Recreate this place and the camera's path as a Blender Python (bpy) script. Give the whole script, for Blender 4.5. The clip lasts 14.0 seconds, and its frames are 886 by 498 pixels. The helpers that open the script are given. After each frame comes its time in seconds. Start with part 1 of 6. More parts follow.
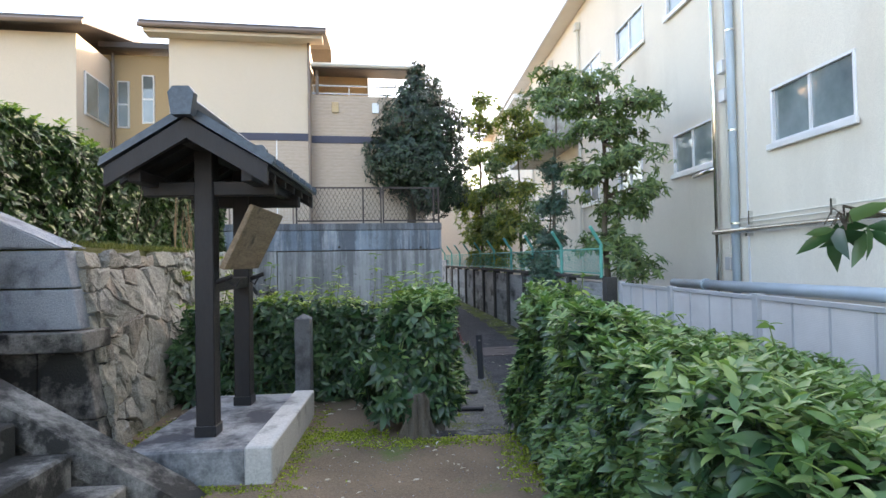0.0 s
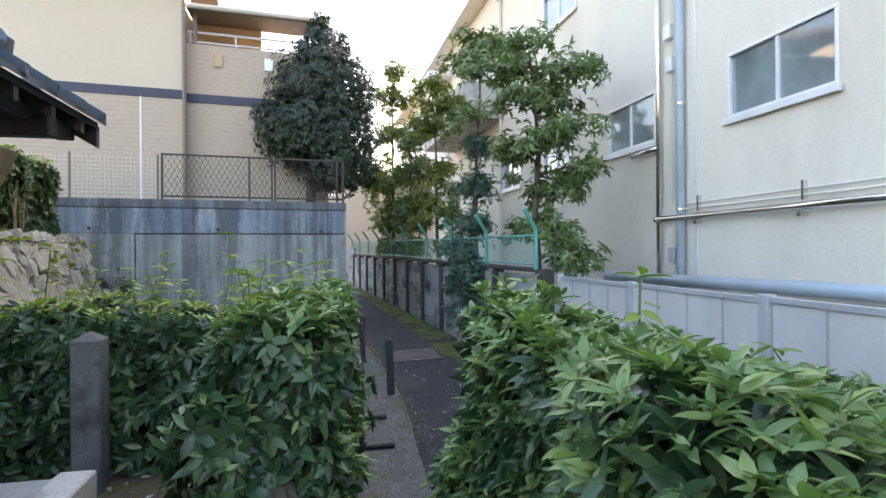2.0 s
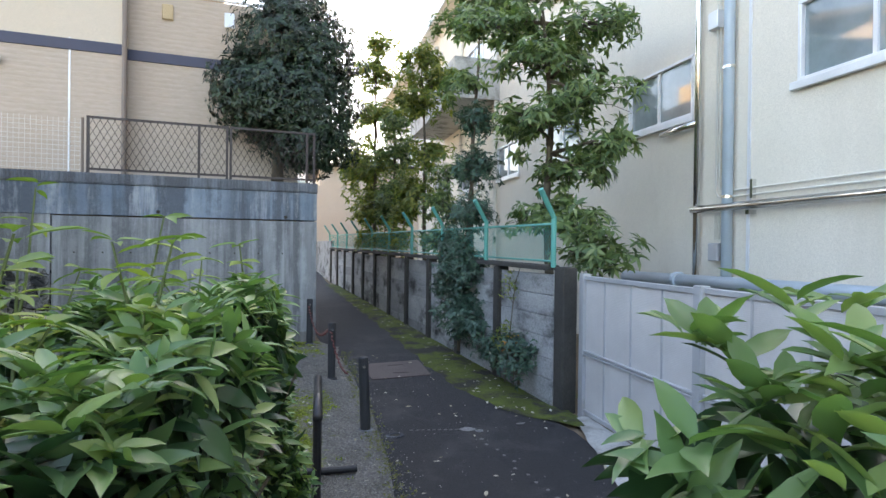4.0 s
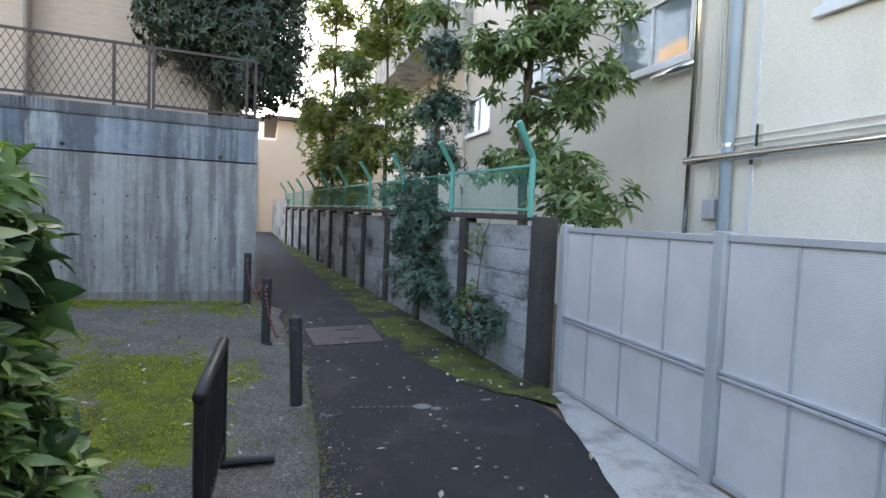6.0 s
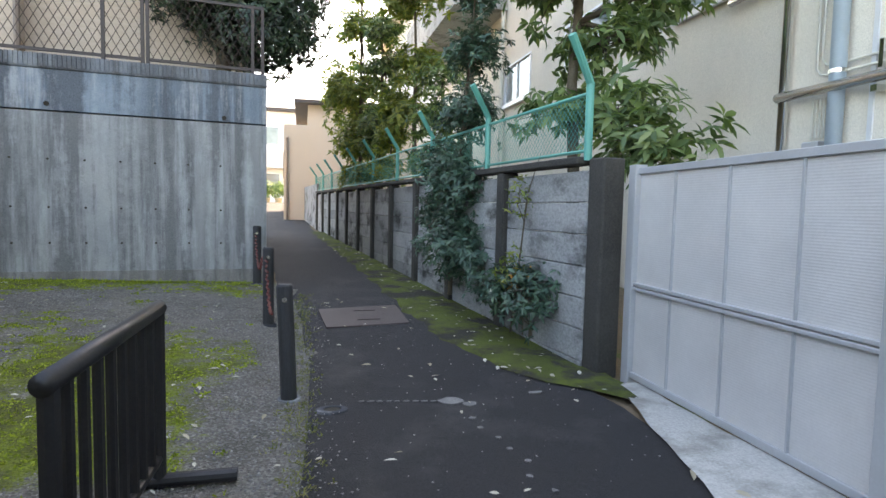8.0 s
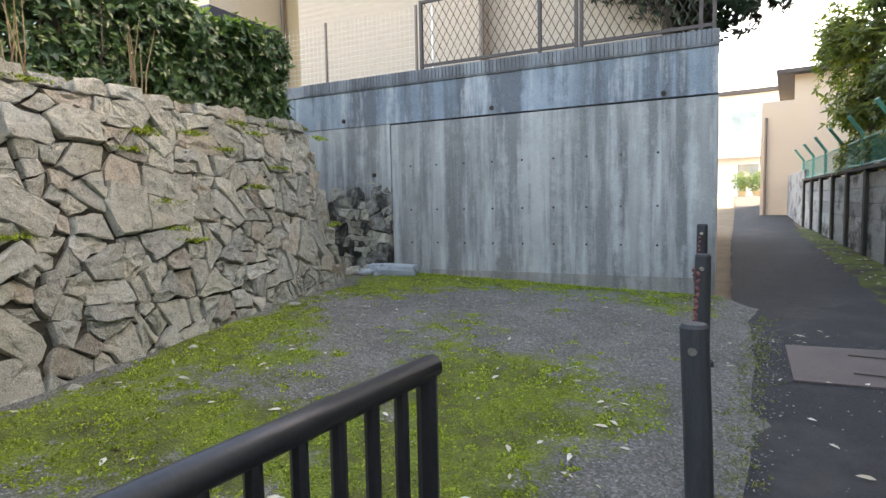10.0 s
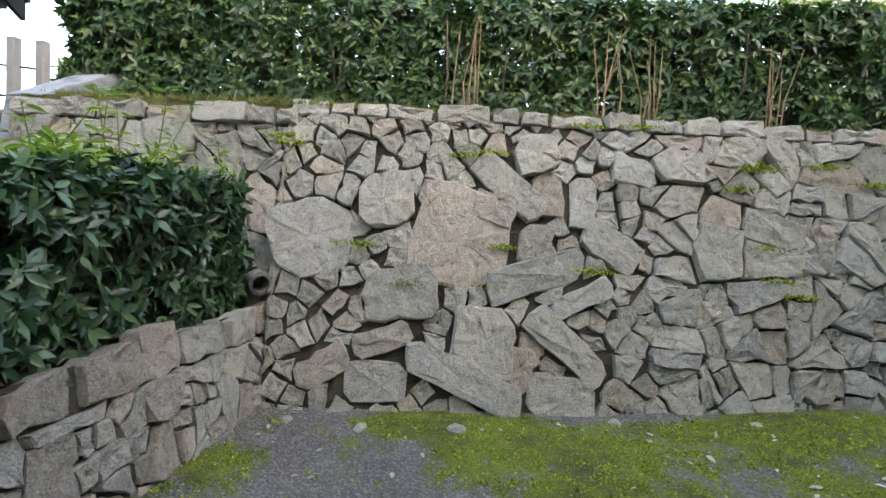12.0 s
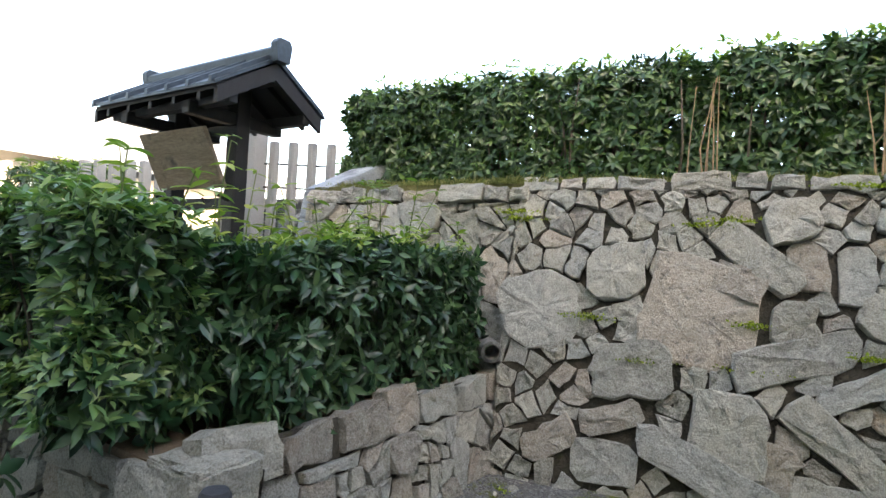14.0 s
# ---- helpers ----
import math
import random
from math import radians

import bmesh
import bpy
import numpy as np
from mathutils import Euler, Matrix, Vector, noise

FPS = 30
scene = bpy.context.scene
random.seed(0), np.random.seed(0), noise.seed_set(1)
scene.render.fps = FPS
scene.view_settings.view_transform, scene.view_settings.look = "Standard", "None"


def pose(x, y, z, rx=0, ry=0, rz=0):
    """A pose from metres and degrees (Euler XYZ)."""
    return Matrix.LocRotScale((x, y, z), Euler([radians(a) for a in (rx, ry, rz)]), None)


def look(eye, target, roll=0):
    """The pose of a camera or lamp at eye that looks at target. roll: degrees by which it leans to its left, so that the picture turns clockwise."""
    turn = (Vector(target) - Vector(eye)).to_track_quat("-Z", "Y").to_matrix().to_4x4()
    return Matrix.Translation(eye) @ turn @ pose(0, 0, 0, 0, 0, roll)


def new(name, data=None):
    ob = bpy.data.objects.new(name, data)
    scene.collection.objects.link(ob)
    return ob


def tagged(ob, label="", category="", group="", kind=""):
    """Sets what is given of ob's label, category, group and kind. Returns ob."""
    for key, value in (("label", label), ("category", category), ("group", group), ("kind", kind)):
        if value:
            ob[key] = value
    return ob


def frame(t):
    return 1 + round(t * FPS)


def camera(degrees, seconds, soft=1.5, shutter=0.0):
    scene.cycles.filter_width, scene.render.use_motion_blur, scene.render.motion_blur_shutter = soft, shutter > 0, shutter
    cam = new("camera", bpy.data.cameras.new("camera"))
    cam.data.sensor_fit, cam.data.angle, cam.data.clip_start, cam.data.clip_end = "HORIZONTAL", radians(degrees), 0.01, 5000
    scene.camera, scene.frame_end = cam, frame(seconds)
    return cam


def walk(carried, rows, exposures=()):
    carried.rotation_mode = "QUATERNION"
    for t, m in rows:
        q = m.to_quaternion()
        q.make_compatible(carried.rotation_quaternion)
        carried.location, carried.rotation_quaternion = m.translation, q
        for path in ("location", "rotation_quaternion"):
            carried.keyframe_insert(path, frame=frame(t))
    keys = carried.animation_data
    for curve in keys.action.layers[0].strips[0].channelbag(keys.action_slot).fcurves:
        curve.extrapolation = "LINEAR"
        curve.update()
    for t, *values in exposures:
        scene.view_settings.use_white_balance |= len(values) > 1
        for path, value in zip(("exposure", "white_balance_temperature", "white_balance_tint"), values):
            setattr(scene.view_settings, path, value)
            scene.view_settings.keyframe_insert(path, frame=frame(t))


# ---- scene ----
cam = camera(76.5, 14.0)
PATH = [
    (0, (0.222, 0.356, 2.128), (0.342, 2.352, 2.172), -1.1),
    (0.5, (0.267, 0.862, 2.140), (0.536, 2.844, 2.169), -1.2),
    (1, (0.298, 1.368, 2.125), (0.614, 3.343, 2.148), -0.6),
    (1.5, (0.405, 1.892, 2.105), (0.815, 3.849, 2.119), -0.6),
    (2, (0.454, 2.392, 2.097), (0.889, 4.344, 2.098), -0.4),
    (2.5, (0.493, 2.916, 2.063), (0.974, 4.858, 2.065), -0.2),
    (2.7, (0.513, 3.128, 2.056), (1.007, 5.066, 2.062), -0.3),
    (4.8, (0.943, 4.892, 1.955), (1.461, 6.823, 1.898), 1.9),
    (5, (0.991, 5.008, 1.939), (1.530, 6.933, 1.860), 2.0),
    (5.5, (1.081, 5.207, 1.879), (1.649, 7.121, 1.763), 2.2),
    (6, (1.145, 5.425, 1.716), (1.760, 7.324, 1.606), 2.4),
    (6.5, (1.295, 5.678, 1.547), (1.942, 7.568, 1.452), 2.6),
    (7, (1.395, 5.945, 1.441), (2.037, 7.837, 1.348), 2.5),
    (7.2, (1.408, 6.084, 1.394), (2.045, 7.977, 1.295), 2.5),
    (9.3, (1.813, 7.434, 1.289), (1.389, 9.380, 1.104), -1.6),
    (9.5, (1.786, 7.637, 1.281), (1.150, 9.525, 1.106), -1.6),
    (10, (1.761, 8.041, 1.289), (0.709, 9.735, 1.138), -1.1),
    (10.5, (1.805, 8.452, 1.320), (0.411, 9.879, 1.180), -0.7),
    (11, (1.743, 8.745, 1.366), (-0.008, 9.702, 1.225), 1.0),
    (11.5, (1.686, 8.976, 1.456), (-0.273, 9.345, 1.294), 3.2),
    (12, (1.695, 9.145, 1.527), (-0.278, 8.851, 1.392), 3.2),
    (12.5, (1.746, 9.229, 1.595), (-0.111, 8.495, 1.491), 3.1),
    (13, (1.767, 9.246, 1.592), (-0.008, 8.325, 1.538), 2.8),
    (13.5, (1.766, 9.241, 1.597), (0.052, 8.210, 1.585), 3.0),
    (14, (1.761, 9.236, 1.603), (0.076, 8.161, 1.646), 3.0),
]
walk(cam, [(t, look(eye, target, roll)) for t, eye, target, roll in PATH], [(0.0, 2.8, 7700, 15.0), (5.0, 2.95, 7900, 15.0), (7.0, 3.0, 8200, 15.0), (9.5, 3.42, 8900, 15.0), (11.5, 3.3, 7600, 14.0), (14.0, 3.1, 7600, 12.0)])

# ---- world, sun, exposure ----
SUN_EL, SUN_AZ = 28.0, 50.0          # degrees; azimuth from +y towards +x
wd = bpy.data.worlds.new("world")
scene.world = wd
wd.use_nodes = True
wnt = wd.node_tree
wbg = wnt.nodes["Background"]
sky = wnt.nodes.new("ShaderNodeTexSky")
sky.sky_type, sky.sun_disc = "NISHITA", False
sky.sun_elevation, sky.sun_rotation = radians(SUN_EL), radians(SUN_AZ)
sky.dust_density, sky.air_density = 3.0, 1.0
wnt.links.new(sky.outputs[0], wbg.inputs[0])
wbg.inputs[1].default_value = 0.15
sun_data = bpy.data.lights.new("sun", "SUN")
sun_data.energy, sun_data.angle, sun_data.color = 3.2, radians(0.6), (1.0, 0.86, 0.7)
sun = new("sun", sun_data)
se, sa = radians(SUN_EL), radians(SUN_AZ)
sun.matrix_world = look((0, 0, 0), (-math.sin(sa) * math.cos(se), -math.cos(sa) * math.cos(se), -math.sin(se)))


# ---- materials ----
def nodes_of(m):
    m.use_nodes = True
    nt = m.node_tree
    return nt, nt.nodes["Principled BSDF"]


def ramp(nt, src, stops):
    r = nt.nodes.new("ShaderNodeValToRGB")
    cr = r.color_ramp
    while len(cr.elements) < len(stops):
        cr.elements.new(0.5)
    for e, (p, c) in zip(cr.elements, stops):
        e.position, e.color = p, (*c, 1) if len(c) == 3 else c
    nt.links.new(src, r.inputs[0])
    return r.outputs[0]


def pos(nt, scale=(1, 1, 1), rot=(0, 0, 0)):
    g = nt.nodes.new("ShaderNodeNewGeometry")
    m = nt.nodes.new("ShaderNodeMapping")
    m.inputs["Scale"].default_value = scale
    m.inputs["Rotation"].default_value = rot
    nt.links.new(g.outputs["Position"], m.inputs[0])
    return m.outputs[0]


def noise_tex(nt, vec, scale, detail=6, rough=0.6):
    n = nt.nodes.new("ShaderNodeTexNoise")
    n.inputs["Scale"].default_value, n.inputs["Detail"].default_value, n.inputs["Roughness"].default_value = scale, detail, rough
    nt.links.new(vec, n.inputs["Vector"])
    return n.outputs[0]


def mix(nt, fac, a, b, mode="MIX"):
    x = nt.nodes.new("ShaderNodeMix")
    x.data_type, x.blend_type = "RGBA", mode
    for sock, v in ((x.inputs[0], fac), (x.inputs[6], a), (x.inputs[7], b)):
        if isinstance(v, (int, float)):
            sock.default_value = v
        elif isinstance(v, tuple):
            sock.default_value = (*v, 1)
        else:
            nt.links.new(v, sock)
    return x.outputs[2]


def bump(nt, bsdf, height, strength, distance):
    b = nt.nodes.new("ShaderNodeBump")
    b.inputs["Strength"].default_value, b.inputs["Distance"].default_value = strength, distance
    nt.links.new(height, b.inputs["Height"])
    nt.links.new(b.outputs[0], bsdf.inputs["Normal"])
    return b


def mat(name, a, b, big=1.5, fine=40.0, rough=0.8, relief=0.3, depth=0.01, stretch=(1, 1, 1), metal=0.0, stain=None, stain_lo=0.55, stain_hi=0.7, stain_scale=1.0, stain_stretch=(1, 1, 1), per_piece=0.0, grain=0.45):
    """Two colours mixed at two scales, an optional stain, fine relief."""
    m = bpy.data.materials.new(name)
    nt, p = nodes_of(m)
    v = pos(nt, stretch)
    n1, n2 = noise_tex(nt, v, big), noise_tex(nt, v, fine, 5, 0.7)
    c = ramp(nt, n1, ((0.3, a), (0.7, b)))
    c = mix(nt, grain, c, ramp(nt, n2, ((0.3, tuple(x * 0.6 for x in a)), (0.7, tuple(min(1, x * 1.3) for x in b)))))
    if stain:
        sv = pos(nt, stain_stretch)
        s = ramp(nt, noise_tex(nt, sv, stain_scale, 8, 0.65), ((stain_lo, (0, 0, 0)), (stain_hi, (1, 1, 1))))
        c = mix(nt, s, c, stain)
    if per_piece:
        oi = nt.nodes.new("ShaderNodeObjectInfo")
        k = ramp(nt, oi.outputs["Random"], ((0.0, (1 - per_piece,) * 3), (1.0, (1 + per_piece,) * 3)))
        c = mix(nt, 1.0, c, k, "MULTIPLY")
    nt.links.new(c, p.inputs["Base Color"])
    p.inputs["Roughness"].default_value, p.inputs["Metallic"].default_value = rough, metal
    bump(nt, p, n2, relief, depth)
    return m


def leaf_mat(name, dark, mid, light, gloss=0.4, through_light=0.25):
    m = bpy.data.materials.new(name)
    nt, p = nodes_of(m)
    g = nt.nodes.new("ShaderNodeNewGeometry")
    c = ramp(nt, g.outputs["Random Per Island"], ((0.0, dark), (0.55, mid), (1.0, light)))
    n = noise_tex(nt, pos(nt), 3.0)
    c = mix(nt, ramp(nt, n, ((0.4, (0, 0, 0)), (0.8, (0.35,) * 3))), c, light)
    nt.links.new(c, p.inputs["Base Color"])
    p.inputs["Roughness"].default_value = gloss
    p.inputs["Specular IOR Level"].default_value = 0.5
    t = nt.nodes.new("ShaderNodeBsdfTranslucent")
    nt.links.new(mix(nt, 1.0, c, (1.0, 1.25, 0.55), "MULTIPLY"), t.inputs[0])
    ms = nt.nodes.new("ShaderNodeMixShader")
    ms.inputs[0].default_value = through_light
    nt.links.new(p.outputs[0], ms.inputs[1])
    nt.links.new(t.outputs[0], ms.inputs[2])
    nt.links.new(ms.outputs[0], nt.nodes["Material Output"].inputs[0])
    return m


def plain(name, c, rough=0.5, metal=0.0):
    return mat(name, tuple(x * 0.9 for x in c), tuple(min(1, x * 1.08) for x in c), 2.0, 60, rough, 0.1, 0.002, metal=metal, grain=0.1)


M_ASPHALT = mat("asphalt", (0.024, 0.025, 0.028), (0.046, 0.046, 0.05), 0.9, 110, 0.85, 1.0, 0.03, stain=(0.085, 0.083, 0.08), stain_lo=0.52, stain_hi=0.75, stain_scale=1.3, grain=0.8)
M_EARTH = mat("packed_earth", (0.12, 0.085, 0.052), (0.25, 0.185, 0.12), 1.6, 60, 0.95, 0.8, 0.015, stain=(0.1, 0.15, 0.03), stain_lo=0.56, stain_hi=0.66, stain_scale=1.4)
M_GRANITE = mat("granite", (0.24, 0.28, 0.32), (0.42, 0.46, 0.49), 2.5, 70, 0.85, 0.8, 0.02, stain=(0.05, 0.055, 0.06), stain_lo=0.48, stain_hi=0.72, stain_scale=3.0)
M_GRANITE_DARK = mat("weathered_granite", (0.13, 0.13, 0.12), (0.36, 0.35, 0.32), 4.0, 50, 0.9, 0.8, 0.02, stain=(0.035, 0.035, 0.032), stain_lo=0.42, stain_hi=0.56, stain_scale=3.2)
def stone_mat(name, a, b, tint, lichen=0.5):
    """Split rock: mottled grain, pale lichen, dark pits, coarse and fine relief."""
    m = bpy.data.materials.new(name)
    nt, p = nodes_of(m)
    oi = nt.nodes.new("ShaderNodeObjectInfo")
    v = nt.nodes.new("ShaderNodeVectorMath")
    v.operation = "ADD"
    off = nt.nodes.new("ShaderNodeVectorMath")
    off.operation = "SCALE"
    off.inputs[0].default_value = (7.0, 3.0, 5.0)
    nt.links.new(oi.outputs["Random"], off.inputs["Scale"])
    nt.links.new(pos(nt), v.inputs[0])
    nt.links.new(off.outputs[0], v.inputs[1])
    v = v.outputs[0]
    n1 = noise_tex(nt, v, 5.0, 6, 0.65)
    n2 = noise_tex(nt, v, 16.0, 9, 0.72)
    n3 = noise_tex(nt, v, 95.0, 4, 0.7)
    c = ramp(nt, n1, ((0.3, a), (0.72, b)))
    k = ramp(nt, oi.outputs["Random"], ((0.0, (0.58,) * 3), (0.5, (0.95, 0.95, 0.95)), (1.0, (1.28,) * 3)))
    c = mix(nt, 1.0, c, k, "MULTIPLY")
    c = mix(nt, ramp(nt, n2, ((0.5, (0, 0, 0)), (0.66, (lichen,) * 3))), c, (0.6, 0.59, 0.51))
    c = mix(nt, ramp(nt, noise_tex(nt, v, 2.6, 5, 0.6), ((0.55, (0, 0, 0)), (0.75, (0.6,) * 3))), c, tint)
    c = mix(nt, ramp(nt, n2, ((0.32, (0.85,) * 3), (0.46, (0, 0, 0)))), c, (0.07, 0.062, 0.05))
    c = mix(nt, 0.4, c, ramp(nt, n3, ((0.36, (0.09, 0.09, 0.08)), (0.62, (0.62, 0.61, 0.56)))))
    nt.links.new(c, p.inputs["Base Color"])
    p.inputs["Roughness"].default_value = 0.92
    h = nt.nodes.new("ShaderNodeMath")
    h.operation = "MULTIPLY_ADD"
    h.inputs[1].default_value = 0.25
    nt.links.new(n3, h.inputs[0])
    nt.links.new(n2, h.inputs[2])
    bump(nt, p, h.outputs[0], 1.0, 0.05)
    return m


M_STONE = stone_mat("field_stone", (0.36, 0.34, 0.265), (0.59, 0.555, 0.44), (0.33, 0.34, 0.22), 0.75)
M_STONE_B = stone_mat("rusty_field_stone", (0.39, 0.315, 0.23), (0.57, 0.485, 0.37), (0.42, 0.26, 0.14), 0.5)
M_STONE_C = stone_mat("grey_field_stone", (0.36, 0.355, 0.3), (0.6, 0.59, 0.51), (0.3, 0.32, 0.2), 0.8)
M_SOIL = mat("dark_soil", (0.03, 0.026, 0.02), (0.07, 0.06, 0.045), 3, 60, 1.0, 1.0, 0.02)
M_JOINT = mat("joint_earth", (0.035, 0.03, 0.023), (0.11, 0.095, 0.07), 6, 50, 1.0, 1.0, 0.03, stain=(0.06, 0.08, 0.02), stain_lo=0.6, stain_hi=0.7, stain_scale=2.5)
M_CONC = mat("pale_concrete", (0.36, 0.36, 0.34), (0.5, 0.5, 0.47), 1.2, 60, 0.9, 0.3, 0.006, stain=(0.15, 0.145, 0.125), stain_lo=0.47, stain_hi=0.7, stain_scale=2.2)
M_PLINTH = mat("plinth_concrete", (0.2, 0.22, 0.235), (0.37, 0.385, 0.385), 1.8, 60, 0.9, 0.4, 0.008, stain=(0.045, 0.05, 0.06), stain_lo=0.42, stain_hi=0.58, stain_scale=2.2, stain_stretch=(1, 1, 0.8))
M_RIM = mat("pale_plinth_rim", (0.4, 0.41, 0.39), (0.55, 0.55, 0.52), 1.8, 60, 0.9, 0.4, 0.008, stain=(0.2, 0.2, 0.19), stain_lo=0.55, stain_hi=0.7, stain_scale=3)
M_WOOD = mat("blackened_wood", (0.006, 0.0055, 0.0065), (0.02, 0.017, 0.018), 2, 30, 0.6, 0.4, 0.006, stretch=(8, 8, 0.7))
M_BOARD = mat("old_board", (0.16, 0.115, 0.075), (0.34, 0.26, 0.18), 3, 18, 0.85, 0.7, 0.008, stretch=(6, 0.8, 6), stain=(0.1, 0.08, 0.06), stain_lo=0.55, stain_hi=0.7, stain_scale=5)
M_COPPER = mat("dark_roof_metal", (0.04, 0.052, 0.065), (0.08, 0.105, 0.13), 2, 30, 0.4, 0.25, 0.004, metal=0.4)
M_BLACKMETAL = mat("black_painted_metal", (0.008, 0.008, 0.01), (0.02, 0.02, 0.022), 4, 60, 0.4, 0.25, 0.003, stain=(0.12, 0.07, 0.04), stain_lo=0.68, stain_hi=0.74, stain_scale=18)
M_BOLLARD = mat("dark_plastic_wood", (0.02, 0.022, 0.025), (0.04, 0.042, 0.046), 4, 60, 0.7, 0.4, 0.004, stretch=(5, 5, 0.6))
M_GATE = plain("grey_blue_aluminium", (0.58, 0.565, 0.55), 0.5, 0.0)
M_GATEFRAME = plain("grey_blue_frame", (0.43, 0.44, 0.45), 0.4, 0.1)
M_SCHOOL = mat("cream_render", (0.67, 0.625, 0.535), (0.75, 0.705, 0.615), 0.5, 80, 0.9, 0.25, 0.004, stain=(0.58, 0.54, 0.46), stain_lo=0.5, stain_hi=0.8, stain_scale=0.6, stain_stretch=(1, 1, 0.3))
M_TRIM = plain("white_aluminium", (0.72, 0.74, 0.76), 0.35, 0.2)
M_PIPE = plain("pale_blue_pipe", (0.38, 0.47, 0.54), 0.4)
M_STEEL = plain("stainless_steel", (0.72, 0.72, 0.7), 0.18, 1.0)
M_CONDUIT = plain("cream_conduit", (0.62, 0.6, 0.53), 0.5)
M_GREEN = plain("turquoise_coated_steel", (0.08, 0.36, 0.3), 0.45)
M_HOUSE = mat("cream_stucco", (0.58, 0.5, 0.39), (0.66, 0.57, 0.46), 0.4, 90, 0.9, 0.3, 0.004)
M_HOUSE_TAN = mat("tan_stucco", (0.5, 0.38, 0.22), (0.58, 0.45, 0.28), 0.4, 90, 0.9, 0.3, 0.004)
M_BAND = plain("navy_band", (0.05, 0.055, 0.09), 0.6)
M_ROOF = mat("dark_roof_slate", (0.05, 0.045, 0.045), (0.1, 0.09, 0.085), 2, 40, 0.7, 0.4, 0.01)
M_BROWNPIPE = plain("brown_gutter", (0.2, 0.15, 0.12), 0.4)
M_IRON = plain("dark_brown_iron", (0.045, 0.032, 0.03), 0.5)
M_BARK = mat("bark", (0.07, 0.055, 0.04), (0.17, 0.14, 0.1), 3, 30, 0.95, 1.0, 0.02, stretch=(4, 4, 1))
M_STUMP = mat("grey_stump_bark", (0.1, 0.085, 0.065), (0.26, 0.22, 0.17), 4, 40, 0.95, 1.0, 0.03, stretch=(6, 6, 0.8))
M_RUBBLE = mat("dark_iron_plate", (0.06, 0.045, 0.043), (0.11, 0.085, 0.08), 3, 80, 0.75, 0.5, 0.006)
M_WHITEWALL = mat("white_render", (0.7, 0.7, 0.7), (0.8, 0.8, 0.79), 0.5, 60, 0.9, 0.2, 0.004)
M_GRASS = mat("mossy_turf", (0.08, 0.1, 0.02), (0.24, 0.22, 0.08), 2.0, 60, 1.0, 1.0, 0.03)
M_MOSS = mat("moss", (0.045, 0.06, 0.012), (0.15, 0.19, 0.025), 3.5, 70, 1.0, 1.0, 0.03, stain=(0.045, 0.042, 0.035), stain_lo=0.47, stain_hi=0.6, stain_scale=2.2)
M_LITTER = leaf_mat("fallen_leaf", (0.35, 0.3, 0.2), (0.5, 0.45, 0.36), (0.62, 0.6, 0.52), 0.7, 0.1)
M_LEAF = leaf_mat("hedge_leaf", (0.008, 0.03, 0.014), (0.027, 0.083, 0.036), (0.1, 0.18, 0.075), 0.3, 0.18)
# lighter green growth, its colour raised further to stand for skylight on the hedge
M_FRESH_LIT = leaf_mat("fresh_lit_hedge_leaf", (0.07, 0.16, 0.06), (0.13, 0.25, 0.09), (0.28, 0.37, 0.13), 0.35, 0.3)
M_YOUNG = leaf_mat("young_leaf", (0.13, 0.23, 0.05), (0.22, 0.32, 0.065), (0.42, 0.44, 0.11), 0.45, 0.35)
M_UPLEAF = leaf_mat("upper_hedge_leaf", (0.014, 0.045, 0.014), (0.03, 0.085, 0.024), (0.085, 0.15, 0.035), 0.36, 0.15)
M_DARKLEAF = leaf_mat("dark_tree_leaf", (0.005, 0.017, 0.009), (0.012, 0.034, 0.015), (0.03, 0.066, 0.026), 0.38, 0.1)
M_TREELEAF = leaf_mat("street_tree_leaf", (0.05, 0.095, 0.042), (0.13, 0.21, 0.085), (0.27, 0.33, 0.14), 0.4, 0.35)
M_WARMLEAF = leaf_mat("yellowing_tree_leaf", (0.08, 0.13, 0.03), (0.16, 0.21, 0.05), (0.34, 0.33, 0.08), 0.45, 0.4)
M_IVY = leaf_mat("ivy_leaf", (0.02, 0.06, 0.045), (0.04, 0.1, 0.07), (0.08, 0.15, 0.09), 0.4, 0.15)
M_ORANGE = leaf_mat("orange_leaf", (0.5, 0.16, 0.03), (0.6, 0.25, 0.05), (0.65, 0.4, 0.08), 0.6, 0.3)
M_STEM = plain("green_stem", (0.12, 0.16, 0.05), 0.6)
M_DRY = mat("dry_stems", (0.2, 0.13, 0.07), (0.34, 0.24, 0.14), 4, 30, 0.9, 0.4, 0.01)


def glass_mat():
    m = bpy.data.materials.new("window_glass")
    nt, p = nodes_of(m)
    c = ramp(nt, noise_tex(nt, pos(nt), 0.7), ((0.3, (0.1, 0.14, 0.15)), (0.7, (0.28, 0.34, 0.36))))
    nt.links.new(c, p.inputs["Base Color"])
    p.inputs["Roughness"].default_value, p.inputs["Specular IOR Level"].default_value = 0.06, 1.0
    p.inputs["Coat Weight"].default_value, p.inputs["Coat Roughness"].default_value = 0.6, 0.02
    return m


M_GLASS = glass_mat()


